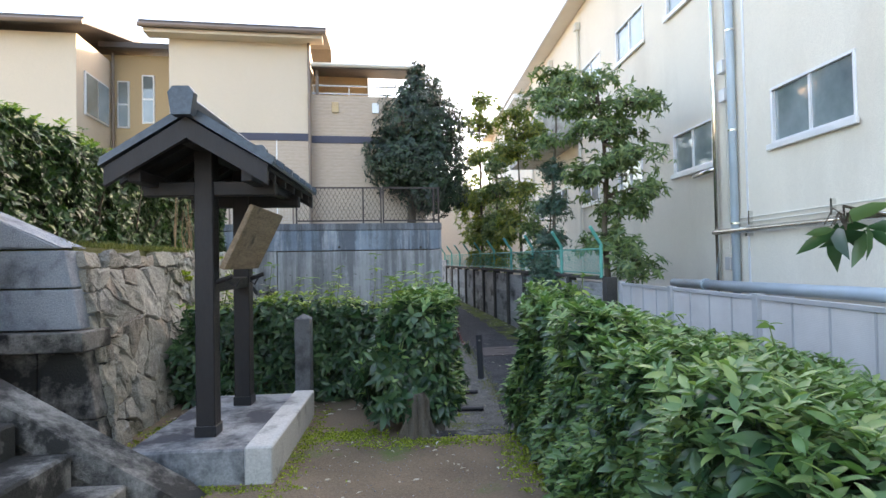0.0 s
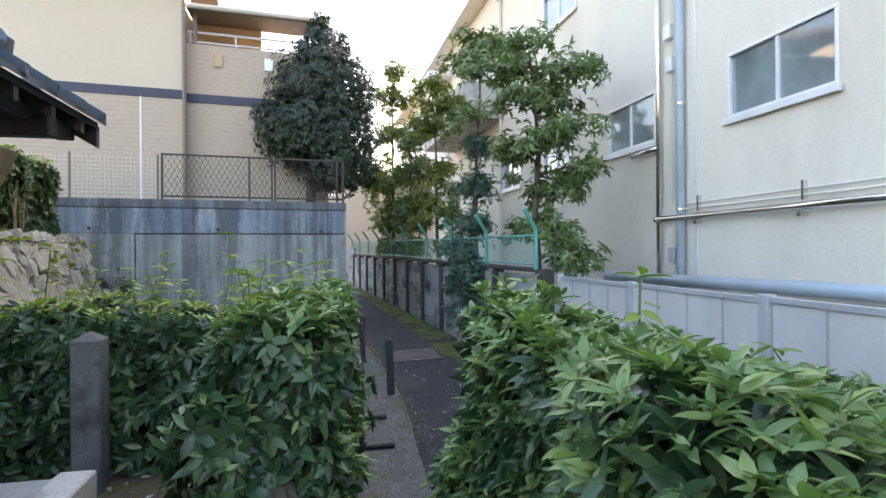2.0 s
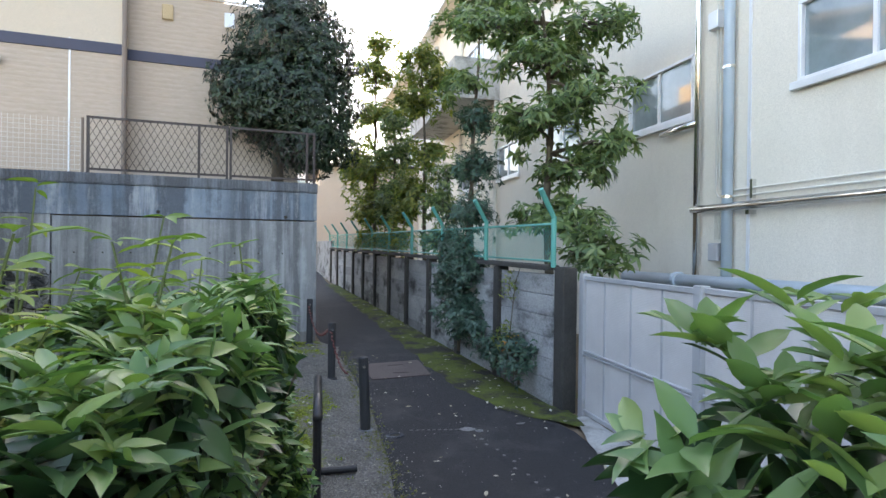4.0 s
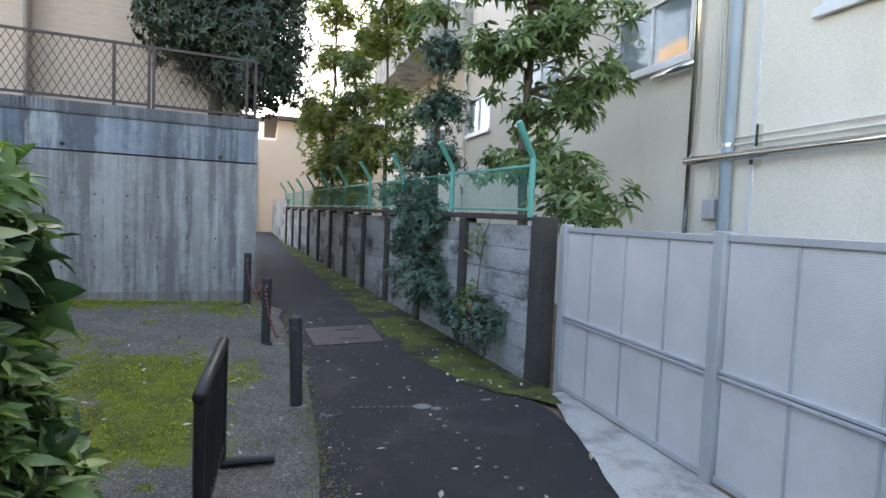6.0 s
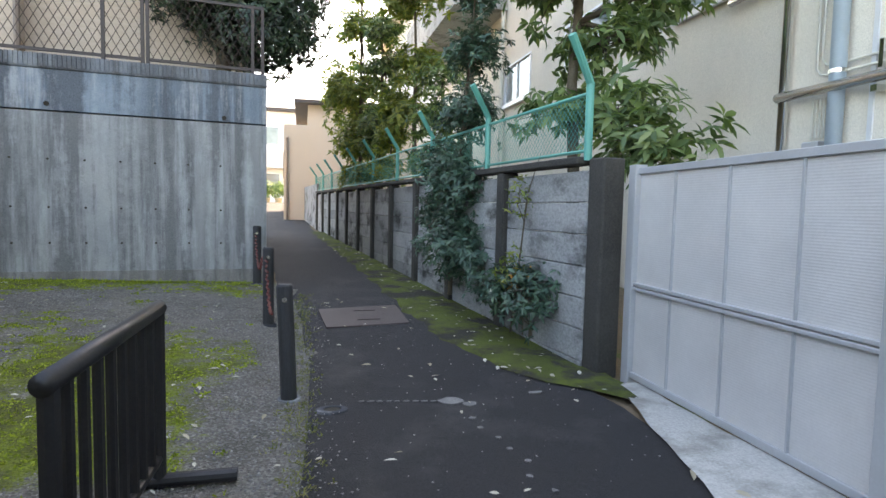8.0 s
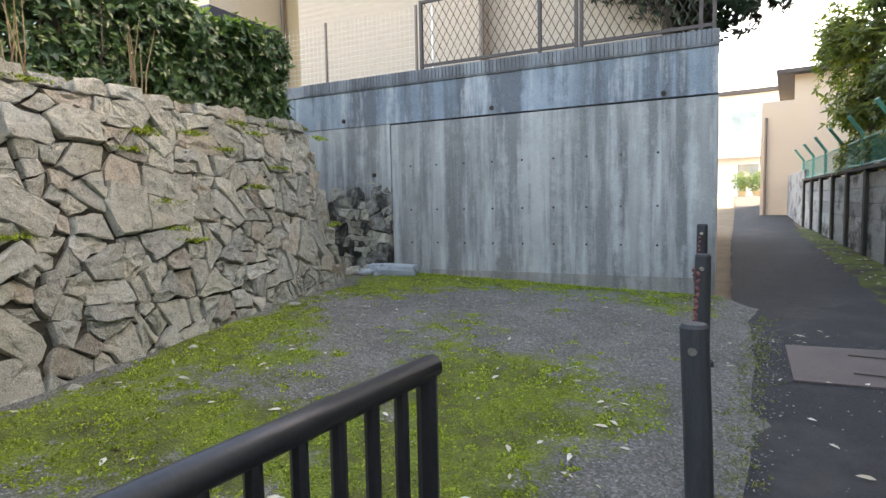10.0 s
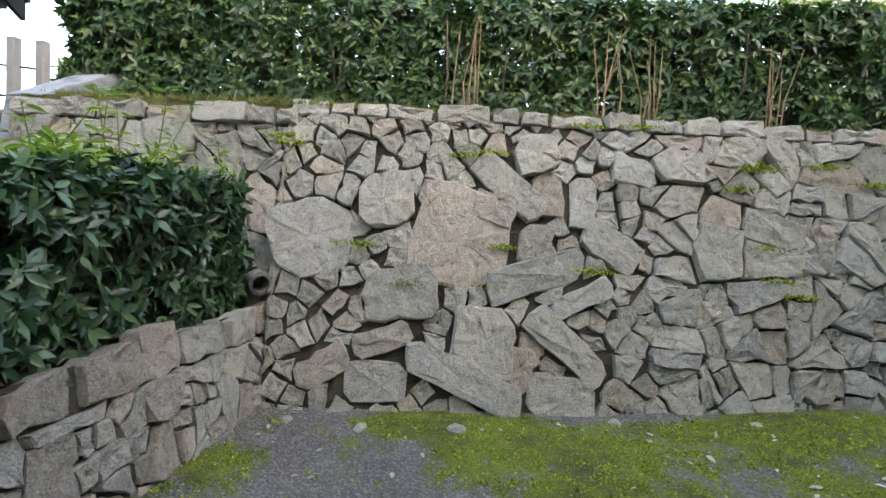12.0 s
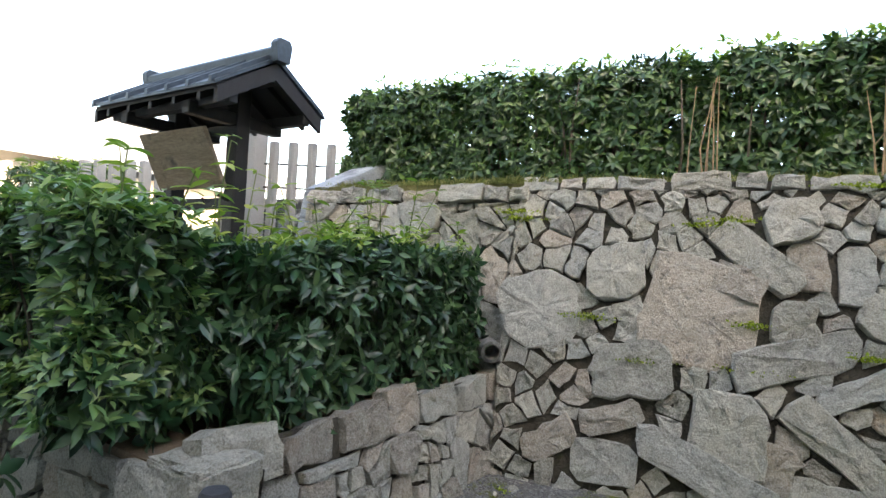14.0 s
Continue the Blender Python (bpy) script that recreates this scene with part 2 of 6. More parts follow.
def concrete_wall_mat(name, a, b, streak, drip, amount=0.85, fine_streak=4.6):
    m = bpy.data.materials.new(name)
    nt, p = nodes_of(m)
    s0 = noise_tex(nt, pos(nt, (1, 1, 0.06)), 2.6, 3, 0.5)
    s1 = noise_tex(nt, pos(nt, (1, 1, 0.05)), 4.5, 4, 0.6)
    s2 = noise_tex(nt, pos(nt, (1, 1, 0.1)), fine_streak, 6, 0.65)
    n = noise_tex(nt, pos(nt), 1.3, 8, 0.65)
    f = noise_tex(nt, pos(nt), 70, 4, 0.7)
    blot = noise_tex(nt, pos(nt), 6.0, 9, 0.75)
    c = ramp(nt, n, ((0.3, a), (0.7, b)))
    k = nt.nodes.new("ShaderNodeMath")
    k.operation = "MULTIPLY_ADD"
    k.inputs[1].default_value = 0.35
    nt.links.new(blot, k.inputs[0])
    nt.links.new(s1, k.inputs[2])
    c = mix(nt, ramp(nt, k.outputs[0], ((0.6, (0, 0, 0)), (0.74, (amount,) * 3))), c, streak)
    c = mix(nt, ramp(nt, s0, ((0.48, (0, 0, 0)), (0.66, (0.6,) * 3))), c, tuple(0.75 * x for x in streak))
    k2 = nt.nodes.new("ShaderNodeMath")
    k2.operation = "MULTIPLY_ADD"
    k2.inputs[1].default_value = 0.4
    nt.links.new(blot, k2.inputs[0])
    nt.links.new(s2, k2.inputs[2])
    c = mix(nt, ramp(nt, k2.outputs[0], ((0.7, (0, 0, 0)), (0.86, (0.6,) * 3))), c, drip)
    c = mix(nt, 0.2, c, ramp(nt, f, ((0.3, (0.1,) * 3), (0.7, (0.55,) * 3))))
    nt.links.new(c, p.inputs["Base Color"])
    p.inputs["Roughness"].default_value = 0.88
    bump(nt, p, f, 0.4, 0.008)
    return m


M_RETAIN = concrete_wall_mat("stained_concrete", (0.26, 0.275, 0.28), (0.43, 0.44, 0.43), (0.1, 0.105, 0.108), (0.52, 0.55, 0.56))
M_RETAIN_UP = concrete_wall_mat("blue_grey_concrete", (0.11, 0.17, 0.23), (0.27, 0.34, 0.4), (0.035, 0.05, 0.07), (0.58, 0.61, 0.63))
M_FOOT = concrete_wall_mat("damp_concrete_foot", (0.17, 0.16, 0.145), (0.28, 0.265, 0.24), (0.08, 0.075, 0.065), (0.4, 0.4, 0.38), 0.6)
M_COPE = concrete_wall_mat("dark_coping_concrete", (0.1, 0.12, 0.15), (0.2, 0.23, 0.26), (0.04, 0.045, 0.055), (0.3, 0.32, 0.34))
M_MANN = mat("precast_panel", (0.2, 0.215, 0.225), (0.43, 0.43, 0.42), 2.2, 45, 0.9, 0.6, 0.015, stretch=(1, 0.6, 1), stain=(0.04, 0.04, 0.037), stain_lo=0.5, stain_hi=0.66, stain_scale=1.9, stain_stretch=(1, 0.7, 1.3), per_piece=0.2)
M_MANNPOST = mat("blackened_concrete", (0.022, 0.021, 0.02), (0.07, 0.066, 0.058), 2.5, 60, 0.9, 0.5, 0.01, stain=(0.42, 0.42, 0.4), stain_lo=0.68, stain_hi=0.76, stain_scale=3.5, stain_stretch=(1, 1, 0.5))


def yard_mat():
    """Grey grit with patches of moss."""
    m = bpy.data.materials.new("gravel_and_moss")
    nt, p = nodes_of(m)
    v = pos(nt)
    vo = nt.nodes.new("ShaderNodeTexVoronoi")
    vo.inputs["Scale"].default_value = 75
    nt.links.new(v, vo.inputs["Vector"])
    grit = ramp(nt, vo.outputs["Color"], ((0.1, (0.06, 0.06, 0.058)), (0.6, (0.22, 0.215, 0.2)), (1.0, (0.55, 0.54, 0.5))))
    earth = ramp(nt, noise_tex(nt, v, 2.2), ((0.35, (0.15, 0.14, 0.115)), (0.7, (0.33, 0.315, 0.28))))
    base = mix(nt, 0.5, grit, earth)
    f = noise_tex(nt, v, 60, 6, 0.75)
    moss = ramp(nt, f, ((0.28, (0.05, 0.075, 0.008)), (0.5, (0.2, 0.26, 0.028)), (0.75, (0.4, 0.47, 0.06))))
    at = nt.nodes.new("ShaderNodeAttribute")
    at.attribute_name = "moss"
    b = noise_tex(nt, v, 7.0, 9, 0.8)
    s = nt.nodes.new("ShaderNodeMath")
    s.operation = "MULTIPLY_ADD"
    s.inputs[1].default_value = 1.25
    sh = nt.nodes.new("ShaderNodeMath")
    sh.operation = "SUBTRACT"
    sh.inputs[1].default_value = 0.5
    nt.links.new(b, sh.inputs[0])
    nt.links.new(sh.outputs[0], s.inputs[0])
    nt.links.new(at.outputs["Fac"], s.inputs[2])
    moss = mix(nt, ramp(nt, noise_tex(nt, v, 2.6, 6, 0.7), ((0.42, (0, 0, 0)), (0.62, (0.8,) * 3))), moss, (0.09, 0.085, 0.03))
    k = ramp(nt, s.outputs[0], ((0.44, (0, 0, 0)), (0.62, (1, 1, 1))))
    nt.links.new(mix(nt, k, base, moss), p.inputs["Base Color"])
    p.inputs["Roughness"].default_value = 0.95
    h = nt.nodes.new("ShaderNodeMath")
    h.operation = "ADD"
    nt.links.new(f, h.inputs[0])
    nt.links.new(vo.outputs["Distance"], h.inputs[1])
    bump(nt, p, h.outputs[0], 1.0, 0.03)
    return m


M_YARD = yard_mat()


def siding_mat():
    m = bpy.data.materials.new("ribbed_siding")
    nt, p = nodes_of(m)
    w = nt.nodes.new("ShaderNodeTexWave")
    w.bands_direction = "Z"
    w.inputs["Scale"].default_value, w.inputs["Distortion"].default_value = 3.2, 0.0
    nt.links.new(pos(nt), w.inputs["Vector"])
    n = noise_tex(nt, pos(nt, (3, 3, 12)), 2.0)
    c = mix(nt, 0.07, ramp(nt, n, ((0.3, (0.44, 0.36, 0.28)), (0.7, (0.52, 0.43, 0.35)))), ramp(nt, w.outputs[0], ((0.0, (0.26, 0.22, 0.18)), (0.25, (0.52, 0.43, 0.35)))))
    nt.links.new(c, p.inputs["Base Color"])
    p.inputs["Roughness"].default_value = 0.85
    bump(nt, p, w.outputs[0], 0.25, 0.01)
    return m


M_SIDING = siding_mat()


# ---- builders ----
def obj_from(name, bm, material, parent=None, label="", smooth=False):
    me = bpy.data.meshes.new(name)
    bmesh.ops.recalc_face_normals(bm, faces=bm.faces[:])
    if smooth:
        for f in bm.faces:
            f.smooth = True
    bm.to_mesh(me)
    bm.free()
    me.materials.append(material)
    ob = new(name, me)
    if parent is not None:
        ob.parent = parent
    if label:
        tagged(ob, label)
    return ob


def part(name, bm, material, parent, label="", smooth=False):
    return obj_from(name, bm, material, parent, label, smooth)


def thing(name, label, category, group="", at=(0, 0, 0)):
    ob = new(name)
    ob.location = at
    ob.empty_display_size = 0.1
    tagged(ob, label, category, group)
    bpy.context.view_layer.update()
    return ob


def box(bm, x0, x1, y0, y1, z0, z1, bevel=0.0, m=None):
    r = bmesh.ops.create_cube(bm, size=1.0, matrix=Matrix.Translation(((x0 + x1) / 2, (y0 + y1) / 2, (z0 + z1) / 2)) @ Matrix.Diagonal((x1 - x0, y1 - y0, z1 - z0, 1)))
    vs = r["verts"]
    if bevel:
        es = list({e for v in vs for e in v.link_edges})
        rb = bmesh.ops.bevel(bm, geom=es, offset=bevel, segments=1, affect="EDGES", profile=0.5)
        vs = rb["verts"]
    if m is not None:
        bmesh.ops.transform(bm, matrix=m, verts=list(vs))
    return vs


def boxed(*a, **k):
    bm = bmesh.new()
    box(bm, *a, **k)
    return bm


def tube(bm, pts, radii, seg=8, cap=True):
    rings = []
    pts = [Vector(p) for p in pts]
    if not hasattr(radii, "__len__"):
        radii = [radii] * len(pts)
    for i, p in enumerate(pts):
        d = (pts[min(i + 1, len(pts) - 1)] - pts[max(i - 1, 0)]).normalized()
        u = d.cross(Vector((0, 0, 1)) if abs(d.z) < 0.9 else Vector((1, 0, 0))).normalized()
        w = d.cross(u)
        rings.append([bm.verts.new(p + radii[i] * (math.cos(a) * u + math.sin(a) * w)) for a in [2 * math.pi * k / seg for k in range(seg)]])
    for a, b in zip(rings, rings[1:]):
        for k in range(seg):
            bm.faces.new((a[k], a[(k + 1) % seg], b[(k + 1) % seg], b[k]))
    if cap:
        bm.faces.new(rings[0][::-1])
        bm.faces.new(rings[-1])


def tubed(pts, radii, seg=8):
    bm = bmesh.new()
    tube(bm, pts, radii, seg)
    return bm


def prism(bm, poly, axis, a, b):
    """A polygon of (u, v) pairs pushed from a to b along x, y or z."""
    def place(u, v, w):
        return {"x": (w, u, v), "y": (u, w, v), "z": (u, v, w)}[axis]
    lo = [bm.verts.new(place(u, v, a)) for u, v in poly]
    hi = [bm.verts.new(place(u, v, b)) for u, v in poly]
    bm.faces.new(lo)
    bm.faces.new(hi[::-1])
    n = len(poly)
    for i in range(n):
        bm.faces.new((lo[i], hi[i], hi[(i + 1) % n], lo[(i + 1) % n]))


def prismed(poly, axis, a, b):
    bm = bmesh.new()
    prism(bm, poly, axis, a, b)
    return bm


def ground_z(y):
    """Level of the lane: flat by the gate, a gentle climb, then a steeper one."""
    return 0.0 if y < 10.5 else 0.026 * (y - 10.5) if y < 28 else min(1.58, 0.455 + 0.05 * (y - 28))


def diag_mesh(bm, org, ux, width, height, step, r, lean=1.0):
    """Crossing wires in a frame that starts at org and runs along ux and up."""
    org, ux, uz = Vector(org), Vector(ux), Vector((0, 0, 1))
    for s in (1, -1):
        k = -height * lean
        while k < width:
            a0, b0 = 0.0, height
            u0, u1 = (k, k + height * lean) if s > 0 else (k + height * lean, k)
            def cut(u, v, uu, vv):
                if u < 0:
                    f = (0 - u) / (uu - u)
                    return 0.0, v + f * (vv - v)
                if u > width:
                    f = (width - u) / (uu - u)
                    return width, v + f * (vv - v)
                return u, v
            p = cut(u0, a0, u1, b0)
            q = cut(u1, b0, u0, a0)
            if abs(p[1] - q[1]) > 0.01:
                tube(bm, [org + ux * p[0] + uz * p[1], org + ux * q[0] + uz * q[1]], r, 4, False)
            k += step


# ---- leaves ----
def leaf_mesh(name, base, axis, up, length, width, material, parent, label="", curl=0.25, fine=False):
    """Folded pointed leaves, eight triangles each (sixteen if fine)."""
    n = len(base)
    axis = axis / np.linalg.norm(axis, axis=1, keepdims=True)
    side = np.cross(axis, up)
    side /= np.linalg.norm(side, axis=1, keepdims=True) + 1e-9
    nor = np.cross(side, axis)
    L, W = length[:, None], width[:, None]
    def at(u, v, h):
        return base + axis * (u * L) + side * (v * W) + nor * (h * L)
    cuts = [(0.14, 0.25), (0.34, 0.48), (0.6, 0.44), (0.83, 0.22)] if fine else [(0.3, 0.42), (0.66, 0.36)]
    rows, tri = [at(0, 0, 0)], []
    for k, (u, w) in enumerate(cuts):
        sag = -curl * u * u
        rows += [at(u, -w, sag + 0.05), at(u, 0, sag), at(u, w, sag + 0.05)]
        q = 1 + 3 * k
        if k == 0:
            tri += [(0, q + 1, q), (0, q + 2, q + 1)]
        else:
            p = q - 3
            tri += [(p, p + 1, q + 1), (p, q + 1, q), (p + 1, p + 2, q + 2), (p + 1, q + 2, q + 1)]
    rows.append(at(1, 0, -curl))
    q, m = 3 * len(cuts) - 2, 3 * len(cuts) + 1
    tri += [(q, q + 1, m), (q + 1, q + 2, m)]
    v = np.stack(rows, axis=1).reshape(-1, 3)
    f = (np.array(tri)[None] + (m + 1) * np.arange(n)[:, None, None]).reshape(-1, 3)
    me = bpy.data.meshes.new(name)
    me.vertices.add(len(v))
    me.vertices.foreach_set("co", v.ravel().astype(np.float32))
    me.loops.add(f.size)
    me.loops.foreach_set("vertex_index", f.ravel().astype(np.int32))
    me.polygons.add(len(f))
    me.polygons.foreach_set("loop_start", np.arange(0, f.size, 3, dtype=np.int32))
    me.polygons.foreach_set("use_smooth", np.ones(len(f), dtype=bool))
    me.update(calc_edges=True)
    me.materials.append(material)
    ob = new(name, me)
    ob.parent = parent
    tagged(ob, label, kind="stuff")
    return ob


def rosettes(pts, nrm, per, L, rng, spread=0.55, droop=0.25, ratio=0.34):
    """Whorls of leaves about the points, facing along nrm."""
    n = len(pts)
    nrm = nrm / (np.linalg.norm(nrm, axis=1, keepdims=True) + 1e-9)
    ref = np.where(np.abs(nrm[:, 2:3]) < 0.9, np.array([[0, 0, 1.0]]), np.array([[1.0, 0, 0]]))
    t1 = np.cross(nrm, ref)
    t1 /= np.linalg.norm(t1, axis=1, keepdims=True)
    t2 = np.cross(nrm, t1)
    a0 = rng.uniform(0, 6.28, n)
    B, A, U, LL = [], [], [], []
    for k in range(per):
        a = a0 + 6.283 * k / per + rng.normal(0, 0.25, n)
        ax = np.cos(a)[:, None] * t1 + np.sin(a)[:, None] * t2 + nrm * rng.uniform(spread - 0.35, spread + 0.3, n)[:, None]
        ax[:, 2] -= rng.uniform(0, 2 * droop, n)
        B.append(pts + rng.normal(0, 0.008, (n, 3)))
        A.append(ax)
        U.append(nrm + rng.normal(0, 0.25, (n, 3)))
        LL.append(L * rng.uniform(0.6, 1.2, n))
    LL = np.concatenate(LL)
    return np.concatenate(B), np.concatenate(A), np.concatenate(U), LL, LL * ratio * rng.uniform(0.85, 1.2, len(LL))


def hedge_points(dims, n, rng, deep=0.07, wave=0.07, faces=(1, 1, 1, 1, 1)):
    """Points in the outer coat of a box 0..dims, with outward directions; faces: -x, +x, -y, +y, top."""
    w, d, h = dims
    areas = np.array([d * h, d * h, w * h, w * h, w * d]) * np.array(faces)
    pick = rng.choice(5, n, p=areas / areas.sum())
    u, v = rng.random(n), rng.random(n)
    p = np.zeros((n, 3))
    q = np.zeros((n, 3))
    for k in range(5):
        m = pick == k
        if k < 2:
            p[m] = np.stack([np.full(m.sum(), w * k), u[m] * d, v[m] * h], 1)
            q[m] = (2 * k - 1, 0, 0.35)
        elif k < 4:
            p[m] = np.stack([u[m] * w, np.full(m.sum(), d * (k - 2)), v[m] * h], 1)
            q[m] = (0, 2 * k - 5, 0.35)
        else:
            p[m] = np.stack([u[m] * w, v[m] * d, np.full(m.sum(), h)], 1)
            q[m] = (0, 0, 1)
    lump = np.sin(p[:, 0] * 4.1 + 1) * np.sin(p[:, 1] * 4.7 + 2) + 0.8 * np.sin(p[:, 2] * 6.3 + p[:, 0] * 2.9) + 0.7 * np.sin(p[:, 0] * 9 + p[:, 1] * 8 + p[:, 2] * 5)
    p += q / np.linalg.norm(q, axis=1, keepdims=True) * (lump * wave * 0.6 - rng.exponential(deep, n))[:, None]
    # round the top edges
    c = np.array([w / 2, d / 2, 0])
    e = np.clip((p[:, 2] - 0.75 * h) / (0.25 * h), 0, 1) ** 2
    r = 0.12
    p[:, 0] += (c[0] - p[:, 0]) * e * r * min(1, 0.6 / max(w, 0.1))
    p[:, 1] += (c[1] - p[:, 1]) * e * r * min(1, 0.6 / max(d, 0.1))
    q += rng.normal(0, 0.35, (n, 3))
    return p, q


def moved(m, p, q):
    a = np.array(m)
    return p @ a[:3, :3].T + a[:3, 3], q @ a[:3, :3].T


def twigs(name, starts, ends, r, material, parent, rng, bend=0.06):
    for s, e in zip(starts, ends):
        s, e = Vector(s), Vector(e)
        m = s.lerp(e, 0.5) + Vector(rng.normal(0, bend, 3))
        part(name, tubed([s, m, e], [r, r * 0.7, r * 0.35], 5), material, parent, smooth=True)


def hedge(name, label, m, dims, n, L, leafm, seed, per=6, young=0.0, faces=(1, 1, 1, 1, 1), deep=0.07, wave=0.07, young_lit_m=None, base=0.0, group="", ratio=0.36, shoots=0, shoot_h=(0.15, 0.42), fine=True, young_lit_faces=(0, 0, 0, 0, 1)):
    rng = np.random.default_rng(seed)
    h = thing(name, label, "hedge", group)
    p, q = hedge_points(dims, n, rng, deep, wave, faces)
    p[:, 2] += base
    wp, wq = moved(m, p, q)
    leaf_mesh("leaves", *rosettes(wp, wq, per, L, rng, ratio=ratio), leafm, h, "pointed glossy green leaves in whorls", fine=fine)
    # young tips; the brighter leaf colour also paints skylight on the chosen faces
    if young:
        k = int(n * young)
        p2, q2 = hedge_points(dims, k, rng, 0.0, wave, young_lit_faces)
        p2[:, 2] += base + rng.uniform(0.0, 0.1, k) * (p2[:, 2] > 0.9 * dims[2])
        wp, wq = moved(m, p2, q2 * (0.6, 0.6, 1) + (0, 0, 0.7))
        leaf_mesh("young_and_lit_leaves", *rosettes(wp, wq, 6, L * 0.75, rng, 0.8, 0.1), young_lit_m or M_YOUNG, h, "yellow-green young leaves at the shoot tips", fine=fine)
    for _ in range(shoots):
        # thin upright shoots with a loose tuft of young leaves
        x, y = rng.uniform(0.05, 0.95) * dims[0], rng.uniform(0.05, 0.95) * dims[1]
        hh = rng.uniform(*shoot_h)
        s = np.array([[x, y, base + dims[2] - 0.15]])
        e = s + [[rng.normal(0, 0.1), rng.normal(0, 0.1), 0.15 + hh]]
        s, e = moved(m, s, s)[0][0], moved(m, e, e)[0][0]
        part("shoot", tubed([s, (s + e) / 2 + rng.normal(0, 0.02, 3), e], [0.006, 0.005, 0.003], 5), M_STEM, h)
        tt = np.array([s + (e - s) * f for f in (0.45, 0.63, 0.82, 1.0)])
        leaf_mesh("shoot_leaves", *rosettes(tt, np.tile([[0, 0, 1.0]], (len(tt), 1)), 4, L * 0.9, rng, 0.35, 0.15, ratio), M_YOUNG, h, fine=fine)
    k = max(8, int(dims[0] * dims[1] * 12 + max(dims[0], dims[1]) * 5))
    s = np.stack([rng.uniform(0.1, 0.9, k) * dims[0], rng.uniform(0.2, 0.8, k) * dims[1], np.full(k, 0.0)], 1)
    e = s + np.stack([rng.normal(0, 0.16, k), rng.normal(0, 0.12, k), rng.uniform(0.5, 0.95, k) * (dims[2] + base)], 1)
    s, _ = moved(m, s, s)
    e, _ = moved(m, e, e)
    twigs("branch", s, e, 0.016, M_BARK, h, rng)
    return h


def crown(blobs, n, rng, fill=0.35):
    """Points in the shells of ellipsoids ((cx, cy, cz), (rx, ry, rz))."""
    vol = np.array([b[1][0] * b[1][1] + b[1][1] * b[1][2] + b[1][0] * b[1][2] for b in blobs])
    pick = rng.choice(len(blobs), n, p=vol / vol.sum())
    d = rng.normal(0, 1, (n, 3))
    d /= np.linalg.norm(d, axis=1, keepdims=True)
    r = 1 - fill * rng.random(n) ** 1.6
    C, R = np.array([b[0] for b in blobs])[pick], np.array([b[1] for b in blobs])[pick]
    lump = 1 + 0.13 * np.sin(d[:, 0] * 9 + pick) * np.sin(d[:, 1] * 8 + 2 * pick) + 0.1 * np.sin(d[:, 2] * 11 + pick)
    return C + d * R * (r * lump)[:, None], d * (1, 1, 0.8) + (0, 0, 0.25)


def tree(name, label, root, trunk, blobs, n, L, leafm, seed, per=6, r0=0.08, barkm=None, droop=0.3, ratio=0.34, fill=0.35, airy=True, shift=0.0):
    """Trunk, a limb for each part of the crown, twigs, and whorls of leaves at the twig ends."""
    rng = np.random.default_rng(seed)
    root = (root[0] + shift, *root[1:])
    trunk = [(x + shift, y, z) for x, y, z in trunk]
    blobs = [((c[0] + shift, c[1], c[2]), r) for c, r in blobs]
    t = thing(name, label, "tree")
    barkm = barkm or M_BARK
    pts = [Vector(root)] + [Vector(p) for p in trunk]
    part("trunk", tubed(pts, [r0 * (1 - 0.75 * i / (len(pts) - 1)) for i in range(len(pts))], 9), barkm, t, smooth=True)
    P, Q = [], []
    size = np.array([b[1][0] * b[1][1] + b[1][1] * b[1][2] + b[1][0] * b[1][2] for b in blobs])
    share = size / size.sum()
    for (c, r), w in zip(blobs, share):
        c = Vector(c)
        k = min(range(len(pts) - 1), key=lambda i: abs(pts[i].z - (c.z - 0.7 * r[2] - 0.3)))
        s = pts[k].lerp(pts[k + 1], 0.6)
        mid = s.lerp(c, 0.5) + Vector((rng.normal(0, 0.12), rng.normal(0, 0.12), 0.1))
        bm = bmesh.new()
        tube(bm, [s, mid, c], [r0 * 0.42, r0 * 0.3, r0 * 0.14], 6)
        m = max(5, int(n * w / 5)) if airy else 6
        for _ in range(m):
            d = rng.normal(0, 1, 3)
            d /= np.linalg.norm(d)
            d[2] = abs(d[2]) * 0.9 - 0.15 if rng.random() < 0.75 else d[2]
            e = c + Vector(d * np.array(r) * rng.uniform(0.45, 1.12))
            b = mid.lerp(c, rng.uniform(0.35, 1.0))
            h = b.lerp(e, 0.55) + Vector((0, 0, 0.05))
            if m < 90 or rng.random() < 0.5:
                tube(bm, [b, h, e], [max(0.004, r0 * 0.1), max(0.0035, r0 * 0.07), 0.003], 4, False)
            if airy:
                for f in (0.6, 0.8, 1.0, 1.0, 1.0):
                    P.append(np.array(h.lerp(e, f)) + rng.normal(0, 0.05 + 0.25 * L, 3))
                    Q.append(d * 0.6 + (0, 0, 0.7) + rng.normal(0, 0.3, 3))
        part("limb", bm, barkm, t, smooth=True)
    if not airy:
        P, Q = crown(blobs, n, rng, fill)
    leaf_mesh("crown", *rosettes(np.array(P), np.array(Q), per, L, rng, 0.35, droop, ratio), leafm, t)
    return t


# ---- ground, lane, terrace ----
def sheet(name, xs, ys, zf, material, label, category, kind="structure"):
    bm = bmesh.new()
    g = [[bm.verts.new((x, y, zf(x, y))) for x in xs] for y in ys]
    for a, b in zip(g, g[1:]):
        for i in range(len(xs) - 1):
            bm.faces.new((a[i], a[i + 1], b[i + 1], b[i]))
    ob = obj_from(name, bm, material, smooth=True)
    return tagged(ob, label, category, kind=kind)


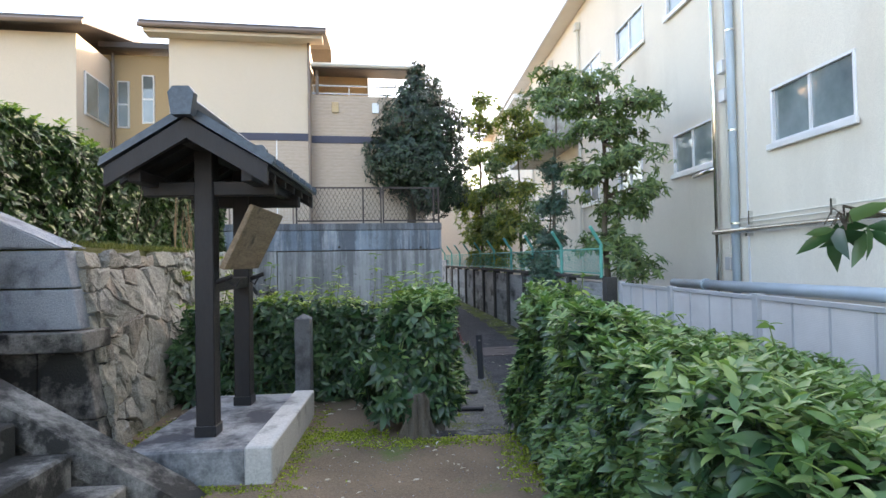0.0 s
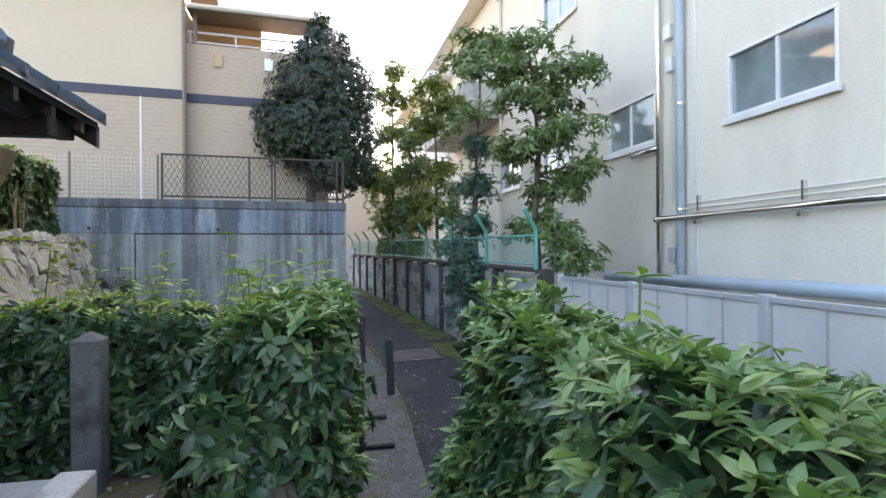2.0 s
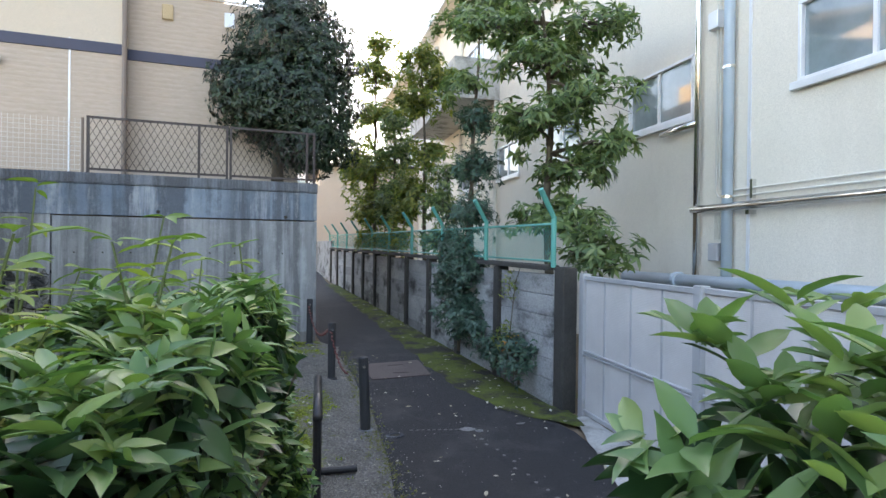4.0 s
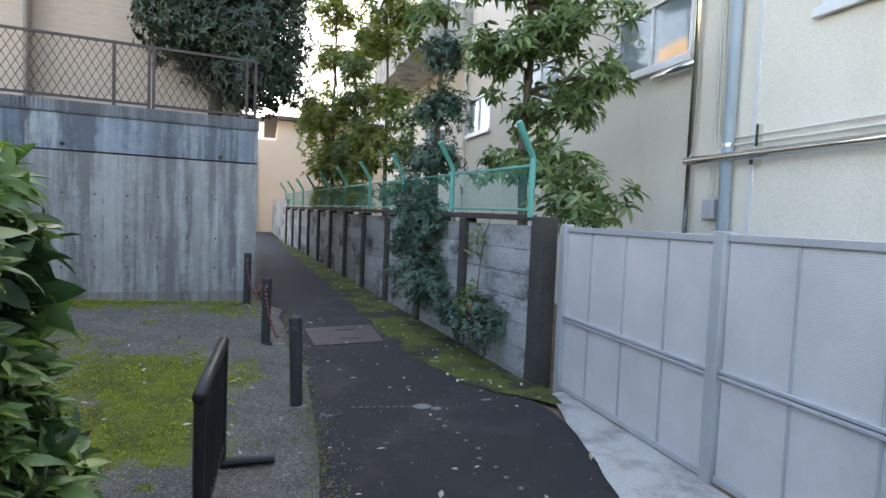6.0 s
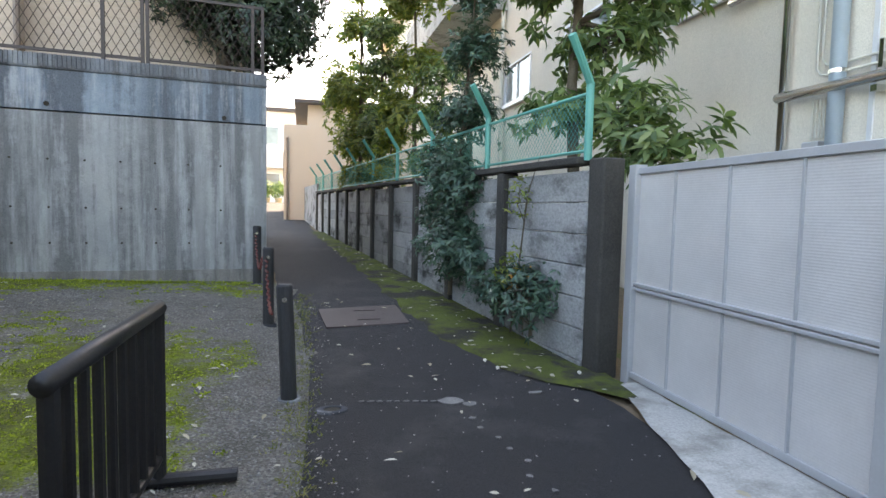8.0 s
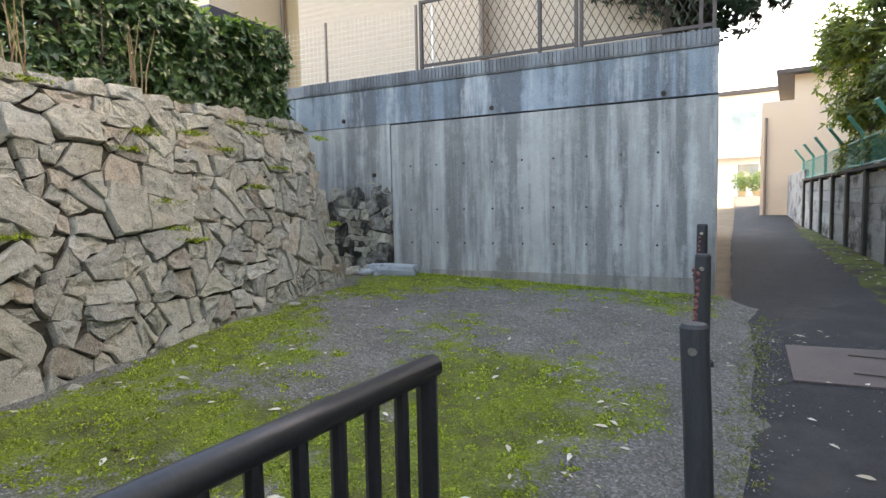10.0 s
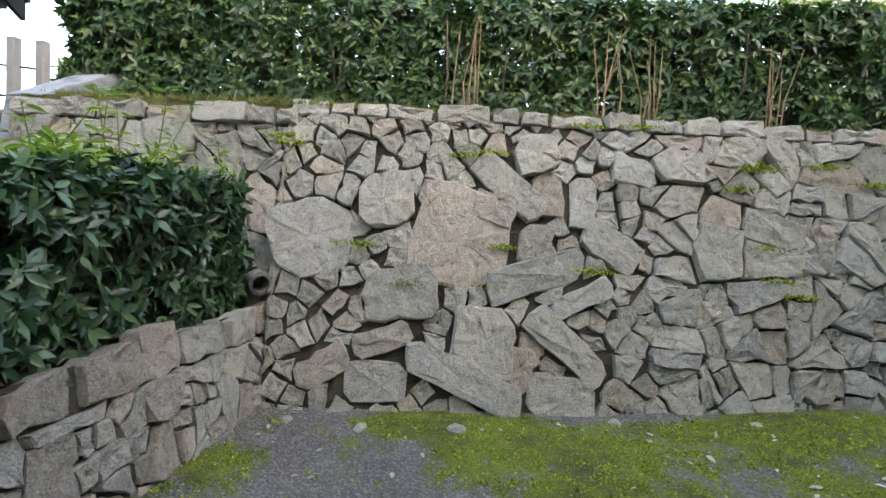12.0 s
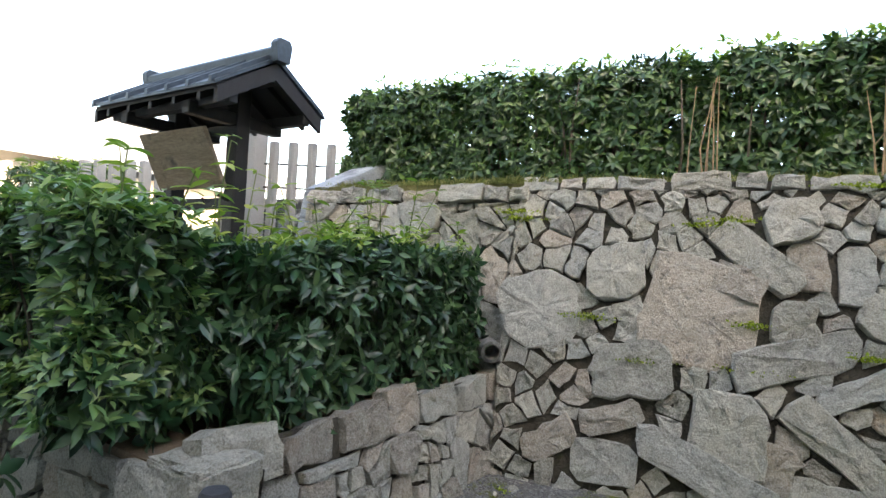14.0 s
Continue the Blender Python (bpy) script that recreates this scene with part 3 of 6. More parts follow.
def strip(name, rows, material, label, category, lift=0.004, cols=5, wob=0.0):
    """A strip between left and right edges given as (y, left, right)."""
    bm = bmesh.new()
    g = []
    ys = np.linspace(rows[0][0], rows[-1][0], 90)
    a = np.array(rows)
    for y in ys:
        l, r = np.interp(y, a[:, 0], a[:, 1]), np.interp(y, a[:, 0], a[:, 2])
        l += wob * math.sin(y * 5.1) * 0.6 + wob * math.sin(y * 13.7) * 0.4
        r += wob * math.sin(y * 4.3 + 1) * 0.6 + wob * math.sin(y * 11.9) * 0.4
        g.append([bm.verts.new((l + (r - l) * i / cols, y, ground_z(y) + lift + (0.012 * math.sin(math.pi * i / cols)))) for i in range(cols + 1)])
    for p, q in zip(g, g[1:]):
        for i in range(cols):
            bm.faces.new((p[i], p[i + 1], q[i + 1], q[i]))
    return tagged(obj_from(name, bm, material, smooth=True), label, category, kind="structure")


def yard_z(x, y):
    f = min(1.0, max(0.0, (x - 1.0) / 0.5))
    f = f * f * (3 - 2 * f)
    base = (1 - f) * 0.045 * max(0.0, y - 9.5) + f * ground_z(y)
    return base + 0.035 * max(0.0, 1.5 - x) + 0.012 * noise.noise((x * 1.3, y * 1.3, 0.3)) + 0.006 * noise.noise((x * 6, y * 6, 3))


sheet("ground", [-900, -60, -20, -8, -4, 0, 4, 8, 20, 60, 900], [-900, -60, -20, 0, 10.5, 20, 28, 50.5, 70, 200, 900], lambda x, y: ground_z(y) - 0.03, M_EARTH, "bare earth ground under the whole neighbourhood", "ground")
strip("road", [(5.6, 1.3, 3.3), (8.0, 1.45, 3.25), (9.6, 1.58, 3.75), (10.6, 1.62, 3.6), (12.9, 1.55, 3.45), (14.8, 1.24, 3.2), (17.5, 1.0, 2.95), (22.9, 0.55, 2.35), (28, 0.2, 1.9), (47, -1.2, 1.2), (60, -2.0, 1.0)], M_ASPHALT, "narrow dark asphalt lane beside a block wall", "road", 0.004, 6, 0.03)
def moss_amount(x, y):
    """How thick the moss lies: a large patch, a band along the stone wall and one under the concrete."""
    m = 0.46 + 0.42 * noise.noise((x * 0.9 + 3.1, y * 0.9, 1.7)) + 0.22 * noise.noise((x * 3.1, y * 3.1, 4.0))
    m += 0.38 * math.exp(-((x - 0.35) ** 2 / 0.75 + (y - 10.5) ** 2 / 1.1))
    wall = x + 1.84 + 0.213 * (y - 7.39)
    m += 0.25 * math.exp(-(wall / 0.9) ** 2) - 0.2 * math.exp(-(wall / 0.12) ** 2)
    m += 0.22 * math.exp(-((y - 14.6) / 0.6) ** 2)
    m -= 0.35 * math.exp(-((x - 1.55) / 0.35) ** 2) + 0.3 * math.exp(-((y - 12.6) / 0.8) ** 2 - ((x - 0.3) / 1.6) ** 2)
    return max(0.0, min(1.0, m))


yard = sheet("gravel_yard", list(np.linspace(-4.6, 1.72, 110)), list(np.linspace(5.7, 14.9, 170)), lambda x, y: yard_z(x, y) + 0.018 * max(0.0, moss_amount(x, y) - 0.45) * (1 + noise.noise((x * 14, y * 14, 2))), M_YARD, "grey gravel yard with bright moss patches", "gravel")
att = yard.data.attributes.new("moss", "FLOAT", "POINT")
att.data.foreach_set("value", [moss_amount(v.co.x, v.co.y) for v in yard.data.vertices])
strip("pavement_apron", [(2.0, 3.3, 4.0), (8.0, 3.22, 4.02), (9.6, 3.68, 4.06), (10.3, 3.9, 4.08)], M_CONC, "worn concrete apron in front of the metal gate", "pavement", 0.022, 3, 0.015)
strip("moss_verge", [(9.9, 3.86, 3.94), (10.6, 3.3, 3.95), (11.5, 2.95, 3.85), (13.0, 2.78, 3.7), (16, 2.62, 3.4), (20, 2.36, 3.0), (27, 1.8, 2.3)], M_MOSS, "green moss strip along the foot of the block wall", "moss", 0.018, 4, 0.06)

bm = bmesh.new()
box(bm, -7.0, 3.45, -9.0, 4.93, -0.2, 0.72)
box(bm, -2.2, 0.42, 4.93, 6.98, -0.2, 0.718)
tagged(obj_from("terrace_ground", bm, M_EARTH), "packed earth terrace with moss patches", "ground", kind="structure")
bm = bmesh.new()
box(bm, 0.28, 1.12, 4.9, 5.04, 0.42, 0.728, 0.008)
tagged(obj_from("kerb", bm, M_GRANITE_DARK), "concrete kerb at the top of the steps", "kerb", kind="structure")
steps = thing("stone_steps", "short flight of granite steps down to the lane", "steps")
for i in range(4):
    part("step", boxed(0.52, 1.75, 4.95 + 0.25 * i, 4.97 + 0.25 * (i + 1), -0.1, 0.56 - 0.17 * i, 0.01), M_GRANITE, steps)
tagged(obj_from("retaining_kerb_wall", boxed(1.76, 3.5, 4.94, 5.1, -0.1, 0.715, 0.01), M_CONC), "low concrete wall holding the terrace", "wall", kind="structure")

# upper bank behind the stone wall
bm = bmesh.new()
top = [(-2.42, 4.95), (-2.62, 7.2), (-2.78, 7.7), (-3.1, 9.6), (-3.62, 13.2), (-5.5, 13.0), (-16, 12.5), (-16, 4.95)]
g = [bm.verts.new((x, y, 2.3)) for x, y in top]
bm.faces.new(g)
ret = bmesh.ops.extrude_face_region(bm, geom=bm.faces[:])
for v in ret["geom"]:
    if isinstance(v, bmesh.types.BMVert):
        v.co.z = -0.1
tagged(obj_from("bank_ground", bm, M_GRASS), "grassy mossy top of the retained bank", "ground", kind="structure")


# ---- dry stone walls ----
def clip_poly(poly, n, d):
    out = []
    for i in range(len(poly)):
        a, b = poly[i], poly[(i + 1) % len(poly)]
        sa, sb = a @ n - d, b @ n - d
        if sa <= 0:
            out.append(a)
        if sa * sb < 0:
            out.append(a + (b - a) * sa / (sa - sb))
    return out


def area_of(poly):
    p = np.array(poly)
    q = np.roll(p, -1, 0)
    return abs((p[:, 0] * q[:, 1] - q[:, 0] * p[:, 1]).sum()) / 2


def hull(points):
    """Convex outline of points, counter-clockwise."""
    p = sorted(map(tuple, points))
    def half(seq):
        out = []
        for q in seq:
            while len(out) > 1 and (out[-1][0] - out[-2][0]) * (q[1] - out[-2][1]) - (out[-1][1] - out[-2][1]) * (q[0] - out[-2][0]) <= 1e-9:
                out.pop()
            out.append(q)
        return out[:-1]
    return [np.array(q) for q in half(p) + half(p[::-1])]


def simpler(poly, most):
    """The polygon with its least telling corners cut away."""
    p = list(poly)
    while len(p) > most:
        n = len(p)
        k = min(range(n), key=lambda i: area_of([p[i - 1], p[i], p[(i + 1) % n]]))
        p.pop(k)
    return p


def boulder_outline(u, v, l, t, a, rng):
    """A split boulder: a skewed block with uneven corners, some knocked off."""
    c, s = math.cos(radians(a)), math.sin(radians(a))
    out = []
    for p, q in ((-1, -1), (1, -1), (1, 1), (-1, 1)):
        e, f = p * l * rng.uniform(0.84, 1.05), q * t * rng.uniform(0.82, 1.1)
        if rng.random() < (0.6 if t > 0.13 else 0.25):
            g = rng.uniform(0.3, 0.6)
            out += [(e * (1 - g * t / l), f), (e, f * (1 - g))]
        else:
            out.append((e, f))
    return hull([(u + e * c - f * s, v + e * s + f * c) for e, f in out])


def stone_cells(w, h, cell, rng, small, grade=(1.0, 1.0), boulders=()):
    """Coarse cells over the wall, each split by cuts in a direction of its own; grade: sizes along the wall.
    Boulders (u, v, half length, half width, degrees) stay whole, with small fillers packed between them."""
    def size(x):
        return grade[0] + (grade[1] - grade[0]) * min(1.0, max(0.0, x / w))
    def clear(q, reach):
        for u, v, l, t, a in boulders:
            c, s = math.cos(radians(a)), math.sin(radians(a))
            du, dv = q[0] - u, q[1] - v
            if ((du * c + dv * s) / (l + reach)) ** 2 + ((dv * c - du * s) / (t + reach)) ** 2 < 1:
                return False
        return True
    reach_u = max([b[0] + 0.25 for b in boulders], default=-1.0)
    sites, weight, owner = [], [], []
    for k, (u, v, l, t, a) in enumerate(boulders):
        n = max(1, round(l / t))
        for j in range(n):
            f = 0.0 if n == 1 else (2 * j / (n - 1) - 1) * (l - t)
            sites.append((u + f * math.cos(radians(a)), v + f * math.sin(radians(a))))
            weight.append(t * t)
            owner.append(k)
    fill = []
    for _ in range(2500 if boulders else 0):
        q = (rng.uniform(-0.1, reach_u), rng.uniform(-0.1, h + 0.1))
        if clear(q, 0.035) and all((q[0] - o[0]) ** 2 + (1.3 * (q[1] - o[1])) ** 2 > 0.135 ** 2 for o in fill):
            fill.append(q)
    sites += fill
    weight += [0.006] * len(fill)
    owner += [-1] * len(fill)
    x = -0.5 * cell
    while x < w + 0.5 * cell:
        c = cell * math.sqrt(size(x))
        ny = max(1, round(h / (c * 0.8)))
        shift = rng.uniform(-0.4, 0.4)
        for j in range(-1, ny + 1):
            q = (x + rng.uniform(-0.35, 0.35) * c, (j + 0.5 + shift + rng.uniform(-0.3, 0.3)) * h / ny)
            if q[0] > reach_u and clear(q, 0.1):
                sites.append(q)
                weight.append(0.006)
                owner.append(-2)
        x += c
    sites, weight = np.array(sites), np.array(weight)
    cells, done = [], []
    for i, s in enumerate(sites):
        poly = [np.array(c, float) for c in ((0, 0), (w, 0), (w, h), (0, h))]
        for j in np.argsort(((sites - s) ** 2).sum(1))[1:40]:
            o = sites[j]
            poly = clip_poly(poly, o - s, (o @ o - s @ s - weight[j] + weight[i]) / 2)
            if len(poly) < 3:
                break
        if len(poly) >= 3:
            if owner[i] == -1:
                if area_of(poly) > 0.002:
                    done.append(simpler(poly, int(rng.integers(4, 6))))
            elif owner[i] == -2:
                cells.append(poly)
    done += [boulder_outline(*b, rng) for b in boulders]
    for c in cells:
        ang = rng.uniform(0, math.pi)
        todo = [c]
        while todo:
            q = todo.pop()
            ar = area_of(q)
            if ar < 0.0025:
                continue
            if ar < small * size(c[0][0]) * math.exp(rng.normal(0.12, 0.95)):
                done.append(q)
                continue
            pts = np.array(q)
            cov = np.cov(pts.T)
            val, vec = np.linalg.eigh(cov)
            ax = vec[:, 1] if val[1] > 2.6 * val[0] or rng.random() < 0.3 else np.array([math.cos(ang + rng.normal(0, 0.25)), math.sin(ang + rng.normal(0, 0.25))])
            m = pts.mean(0) + rng.normal(0, 0.12, 2) * math.sqrt(ar)
            a, b = clip_poly(q, ax, m @ ax), clip_poly(q, -ax, -(m @ ax))
            if len(a) > 2 and len(b) > 2:
                todo += [a, b]
            else:
                done.append(q)
    return done


def stone_mesh(poly, rng, gap, proud):
    """One boulder face: rounded rim, bulging and uneven front; u, v, w with w out of the wall."""
    p = np.array(poly)
    c = p.mean(0)
    ring = []
    n = len(p)
    for i in range(n):
        a, b = p[i], p[(i + 1) % n]
        prev = p[i - 1]
        corner = a + 0.06 * ((b - a) + (prev - a)) * 0.5
        ring.append(corner)
        if np.linalg.norm(b - a) > 0.24:
            ring += [a + (b - a) * f + rng.normal(0, 0.009, 2) for f in (0.3, 0.52, 0.74)]
        elif np.linalg.norm(b - a) > 0.1:
            ring.append((a + b) / 2 + rng.normal(0, 0.007, 2))
    ring = np.array(ring)
    r = np.linalg.norm(ring - c, axis=1, keepdims=True)
    ring = c + (ring - c) * np.maximum(0.5, (r - gap) / r)
    size = math.sqrt(area_of(poly))
    tilt = np.clip(rng.normal(0, 0.14, 2), -0.22, 0.22) * min(1.0, 0.22 / max(size, 0.05))
    bm = bmesh.new()
    layers = []
    for k, (s, w) in enumerate(((1.0, -0.09), (1.0, proud * 0.75), (0.965, proud * 0.97), (0.55, proud * 1.0))):
        q = c + (ring - c) * s
        jit = 0.0 if k == 0 else 0.009
        layers.append([bm.verts.new((x + rng.normal(0, jit * 0.6), y + rng.normal(0, jit * 0.6), w + ((x - c[0]) * tilt[0] + (y - c[1]) * tilt[1] if k > 0 else 0) + rng.normal(0, jit * (0.5 if k < 3 else 0.7)))) for x, y in q])
    mid = bm.verts.new((c[0], c[1], proud * 1.0 + rng.normal(0, 0.012)))
    m = len(ring)
    for a, b in zip(layers, layers[1:]):
        for i in range(m):
            bm.faces.new((a[i], a[(i + 1) % m], b[(i + 1) % m], b[i]))
    for i in range(m):
        bm.faces.new((layers[-1][i], layers[-1][(i + 1) % m], mid))
    return bm


def stone_wall(name, label, p0, p1, z0, height, batter, seed, cell=0.62, small=0.045, cap=0.16, mats=None, batter1=None, grade=(1.0, 1.0), lean1=0.0, lean0=0.0, cap_l=(0.2, 0.48), boulders=()):
    """A dry stone wall from p0 to p1 on plan, its face to the right of that line, leaning back by batter per metre
    (batter1 at the far end, whose edge leans by lean1); grade: how the stones' size changes along it."""
    rng = np.random.default_rng(seed)
    a, b = Vector((*p0, z0)), Vector((*p1, z0))
    w = (b - a).length
    u = (b - a).normalized()
    inward = Vector((0, 0, 1)).cross(u).normalized()
    batter1 = batter if batter1 is None else batter1
    out = u.cross(Vector((0, 0, 1)) + inward * (batter + batter1) / 2).normalized()

    def laid(bm):
        for v in bm.verts:
            x, y, o = v.co
            k = batter + (batter1 - batter) * x / w
            v.co = a + u * x + (Vector((0, 0, 1)) + inward * k) * y + out * o
        return bm

    wall = thing(name, label, "wall")
    tagged(wall, kind="structure")
    mats = mats or (M_STONE, M_STONE, M_STONE_C, M_STONE_C, M_STONE, M_STONE_B)
    bm = bmesh.new()
    nseg = max(2, int(w / 0.2))
    for face in (-0.008, -0.34):
        g = [[bm.verts.new((0.01 + lean0 * max(0.0, (height + 0.25) * q / 8 - 0.3) * (1 - i / nseg) + (w - 0.02 - lean1 * 2.55 * max(0.0, (height + 0.25) * q / 8 - 0.3) / 2.3) * i / nseg, -0.3 + (height + 0.25) * q / 8, face)) for q in range(9)] for i in range(nseg + 1)]
        for p, r in zip(g, g[1:]):
            for q in range(8):
                bm.faces.new((p[q], r[q], r[q + 1], p[q + 1]) if face > -0.1 else (p[q], p[q + 1], r[q + 1], r[q]))
    part("backing", laid(bm), M_JOINT, wall, "dark earth behind the stones")
    cells = stone_cells(w, height - cap, cell, rng, small, grade, boulders)
    x = 0.0
    while x < w - 0.05:
        l = min(rng.uniform(*cap_l), w - x)
        if w - x - l < 0.12:
            l = w - x
        hh = cap * rng.uniform(0.75, 1.15)
        lo = height - cap + 0.004
        cells.append([np.array(q) for q in ((x, lo), (x + l, lo), (x + l - 0.01, lo + hh), (x + 0.01, lo + hh * rng.uniform(0.8, 1)))])
        x += l
    for poly in cells:
        if lean1:
            poly = clip_poly(poly, np.array([1.0, lean1]), w)
            if len(poly) < 3 or area_of(poly) < 0.002:
                continue
        if lean0:
            poly = clip_poly(poly, np.array([-1.0, lean0]), 0.0)
            if len(poly) < 3 or area_of(poly) < 0.002:
                continue
        size = math.sqrt(area_of(poly))
        bm = stone_mesh(poly, rng, 0.003 + 0.011 * rng.random() ** 2, min(0.075, 0.02 + 0.12 * size) * rng.uniform(0.45, 1.5))
        part("stone", laid(bm), mats[int(rng.integers(len(mats)))], wall)
    return wall


BOULDERS = [(1.36, 1.28, 0.38, 0.36, -11), (0.78, 1.52, 0.22, 0.22, 3), (0.26, 1.23, 0.32, 0.28, 19), (0.95, 0.85, 0.29, 0.19, 7),
            (1.55, 0.54, 0.26, 0.25, 90), (1.93, 1.02, 0.41, 0.13, 20), (1.73, 1.67, 0.34, 0.12, -41), (1.62, 1.5, 0.18, 0.12, -20),
            (1.93, 1.24, 0.17, 0.15, 90), (1.41, 0.29, 0.5, 0.13, -21), (0.79, 0.25, 0.26, 0.14, 0), (0.84, 0.54, 0.24, 0.09, 20),
            (0.42, 0.35, 0.22, 0.11, 27), (2.15, 0.54, 0.37, 0.13, -41), (2.26, 0.88, 0.28, 0.08, 26), (2.11, 0.19, 0.27, 0.15, -7),
            (1.79, 0.36, 0.16, 0.13, 60), (2.29, 1.59, 0.22, 0.11, 84), (2.02, 1.65, 0.2, 0.14, 90)]
BOULDERS += [(1.93, 1.94, 0.2, 0.15, 16), (2.68, 1.86, 0.19, 0.12, -4), (2.5, 1.27, 0.23, 0.13, -33)]
stone_wall("stone_wall_west", "battered dry stone wall of split boulders", (-1.84, 7.39), (-3.17, 13.6), 0.05, 2.3, 0.34, 11, 0.72, 0.045, 0.13, batter1=0.16, grade=(1.3, 0.6), lean1=0.16, boulders=BOULDERS)
stone_wall("stone_wall_end", "dry stone end of the retained bank", (-3.2, 13.57), (-5.6, 13.4), 0.05, 2.28, 0.16, 16, 0.5, 0.04, lean0=0.17)
stone_wall("stone_wall_low", "low dry stone wall under the clipped hedge", (0.36, 7.34), (-2.16, 7.407), 0.0, 0.8, 0.22, 12, 0.45, 0.03, 0.24, mats=(M_STONE, M_STONE_C, M_STONE_B), cap_l=(0.28, 0.46))
stone_wall("stone_wall_return", "rough stone side wall beside the steps", (0.5, 4.95), (0.48, 7.3), 0.0, 0.74, 0.12, 13, 0.4, 0.05, 0.2)
stone_wall("stone_wall_terrace", "rough stone wall behind the notice board", (-2.1, 4.95), (-2.25, 7.35), 0.68, 1.6, 0.2, 14, 0.55, 0.05)
cb = thing("corner_stone", "large squared stone on the wall corner", "stone")
rngc = np.random.default_rng(3)
bm = boxed(0.12, 0.46, 7.03, 7.36, 0.42, 0.76, 0.03)
bmesh.ops.subdivide_edges(bm, edges=bm.edges[:], cuts=2, use_grid_fill=True)
for v in bm.verts:
    v.co += Vector(rngc.normal(0, 0.007, 3))
part("block", bm, M_STONE, cb)

# clay drain in the inner corner
dp = thing("drain_pipe", "round clay drain pipe end in the stone wall", "pipe")
bm = bmesh.new()
d = Vector((0.75, 0.65, -0.05)).normalized()
c0 = Vector((-2.16, 7.2, 0.94))
for r0, r1 in ((0.085, 0.06),):
    ring = []
    u = d.cross(Vector((0, 0, 1))).normalized()
    w2 = u.cross(d)
    for rr, off in ((r0, -0.2), (r0, 0.13), (r1, 0.13), (r1, -0.18)):
        ring.append([bm.verts.new(c0 + d * off + rr * (math.cos(a) * u + math.sin(a) * w2)) for a in np.linspace(0, 2 * math.pi, 20, endpoint=False)])
    for a, b in zip(ring, ring[1:]):
        for k in range(20):
            bm.faces.new((a[k], a[(k + 1) % 20], b[(k + 1) % 20], b[k]))
    bm.faces.new(ring[-1])
part("pipe", bm, M_GRANITE_DARK, dp, smooth=False)

# ---- concrete retaining wall and house, in their own slightly turned axes ----
HM = Matrix.Translation((1.06, 14.83, 0)) @ Matrix.Rotation(0.1, 4, "Z")
rw = thing("concrete_wall_north", "tall streaked concrete retaining wall", "wall")
tagged(rw, kind="structure")
rw.matrix_world = HM
part("lower_wall", boxed(-4.1, 0.0, 0.0, 0.35, -0.2, 2.43), M_RETAIN, rw)
part("side_panel", boxed(-8.5, -4.13, 0.02, 0.35, -0.2, 2.45), M_RETAIN, rw)
part("upper_wall", boxed(-8.5, 0.0, 0.012, 0.35, 2.455, 2.95), M_RETAIN_UP, rw, "blue-grey upper band with white drips")
part("coping", boxed(-8.5, 0.008, -0.006, 0.365, 2.955, 3.125, 0.006), M_COPE, rw)
cap = bpy.data.meshes.new("coping_rib")
bm = boxed(-0.021, 0.021, -0.014, 0.0, 2.975, 3.13, 0.003)
bm.to_mesh(cap)
bm.free()
cap.materials.append(M_COPE)
for i in range(110):
    rib = new("coping_rib", cap)
    rib.parent = rw
    rib.location = (-0.04 - 0.051 * i, -0.004, 0.0)
part("lane_side", boxed(-0.35, -0.004, 0.36, 10.5, 0.0, 3.1), M_RETAIN, rw)
part("plinth_strip", boxed(-3.5, -0.02, -0.016, 0.0, -0.1, 0.44), M_FOOT, rw, "brownish damp foot of the concrete")
for i in range(9):
    for z in (1.85, 1.25, 0.8):
        bm = bmesh.new()
        bmesh.ops.create_cone(bm, cap_ends=True, segments=8, radius1=0.014, radius2=0.014, depth=0.01, matrix=Matrix.Translation((-0.6 - 0.4 * i, -0.002, z)) @ Matrix.Rotation(radians(90), 4, "X"))
        part("tie_hole", bm, M_SOIL, rw)
for x, z in ((-0.55, 2.5), (-2.6, 2.53), (-4.9, 2.55), (-4.4, 1.75)):
    bm = bmesh.new()
    bmesh.ops.create_cone(bm, cap_ends=True, segments=12, radius1=0.03, radius2=0.03, depth=0.02, matrix=Matrix.Translation((x, 0.006, z)) @ Matrix.Rotation(radians(90), 4, "X"))
    part("weep_hole", bm, M_SOIL, rw)
tagged(obj_from("house_plot_ground", (lambda b: (prism(b, [(-20, 14.2), (-5, 14.35), (0.7, 14.95), (0.0, 25), (-20, 25)], "z", 0.0, 3.0), b)[1])(bmesh.new()), M_EARTH), "raised plot of the house", "ground", kind="structure")

# rubble patch at the wall's inner corner, stone coped slab and loose stones
stone_wall("stone_wall_patch", "small mortared stone patch beside the concrete", (-4.12, 14.22), (-3.03, 14.33), 0.1, 1.6, 0.1, 15, 0.35, 0.02, 0.1, mats=(M_GRANITE_DARK, M_STONE))

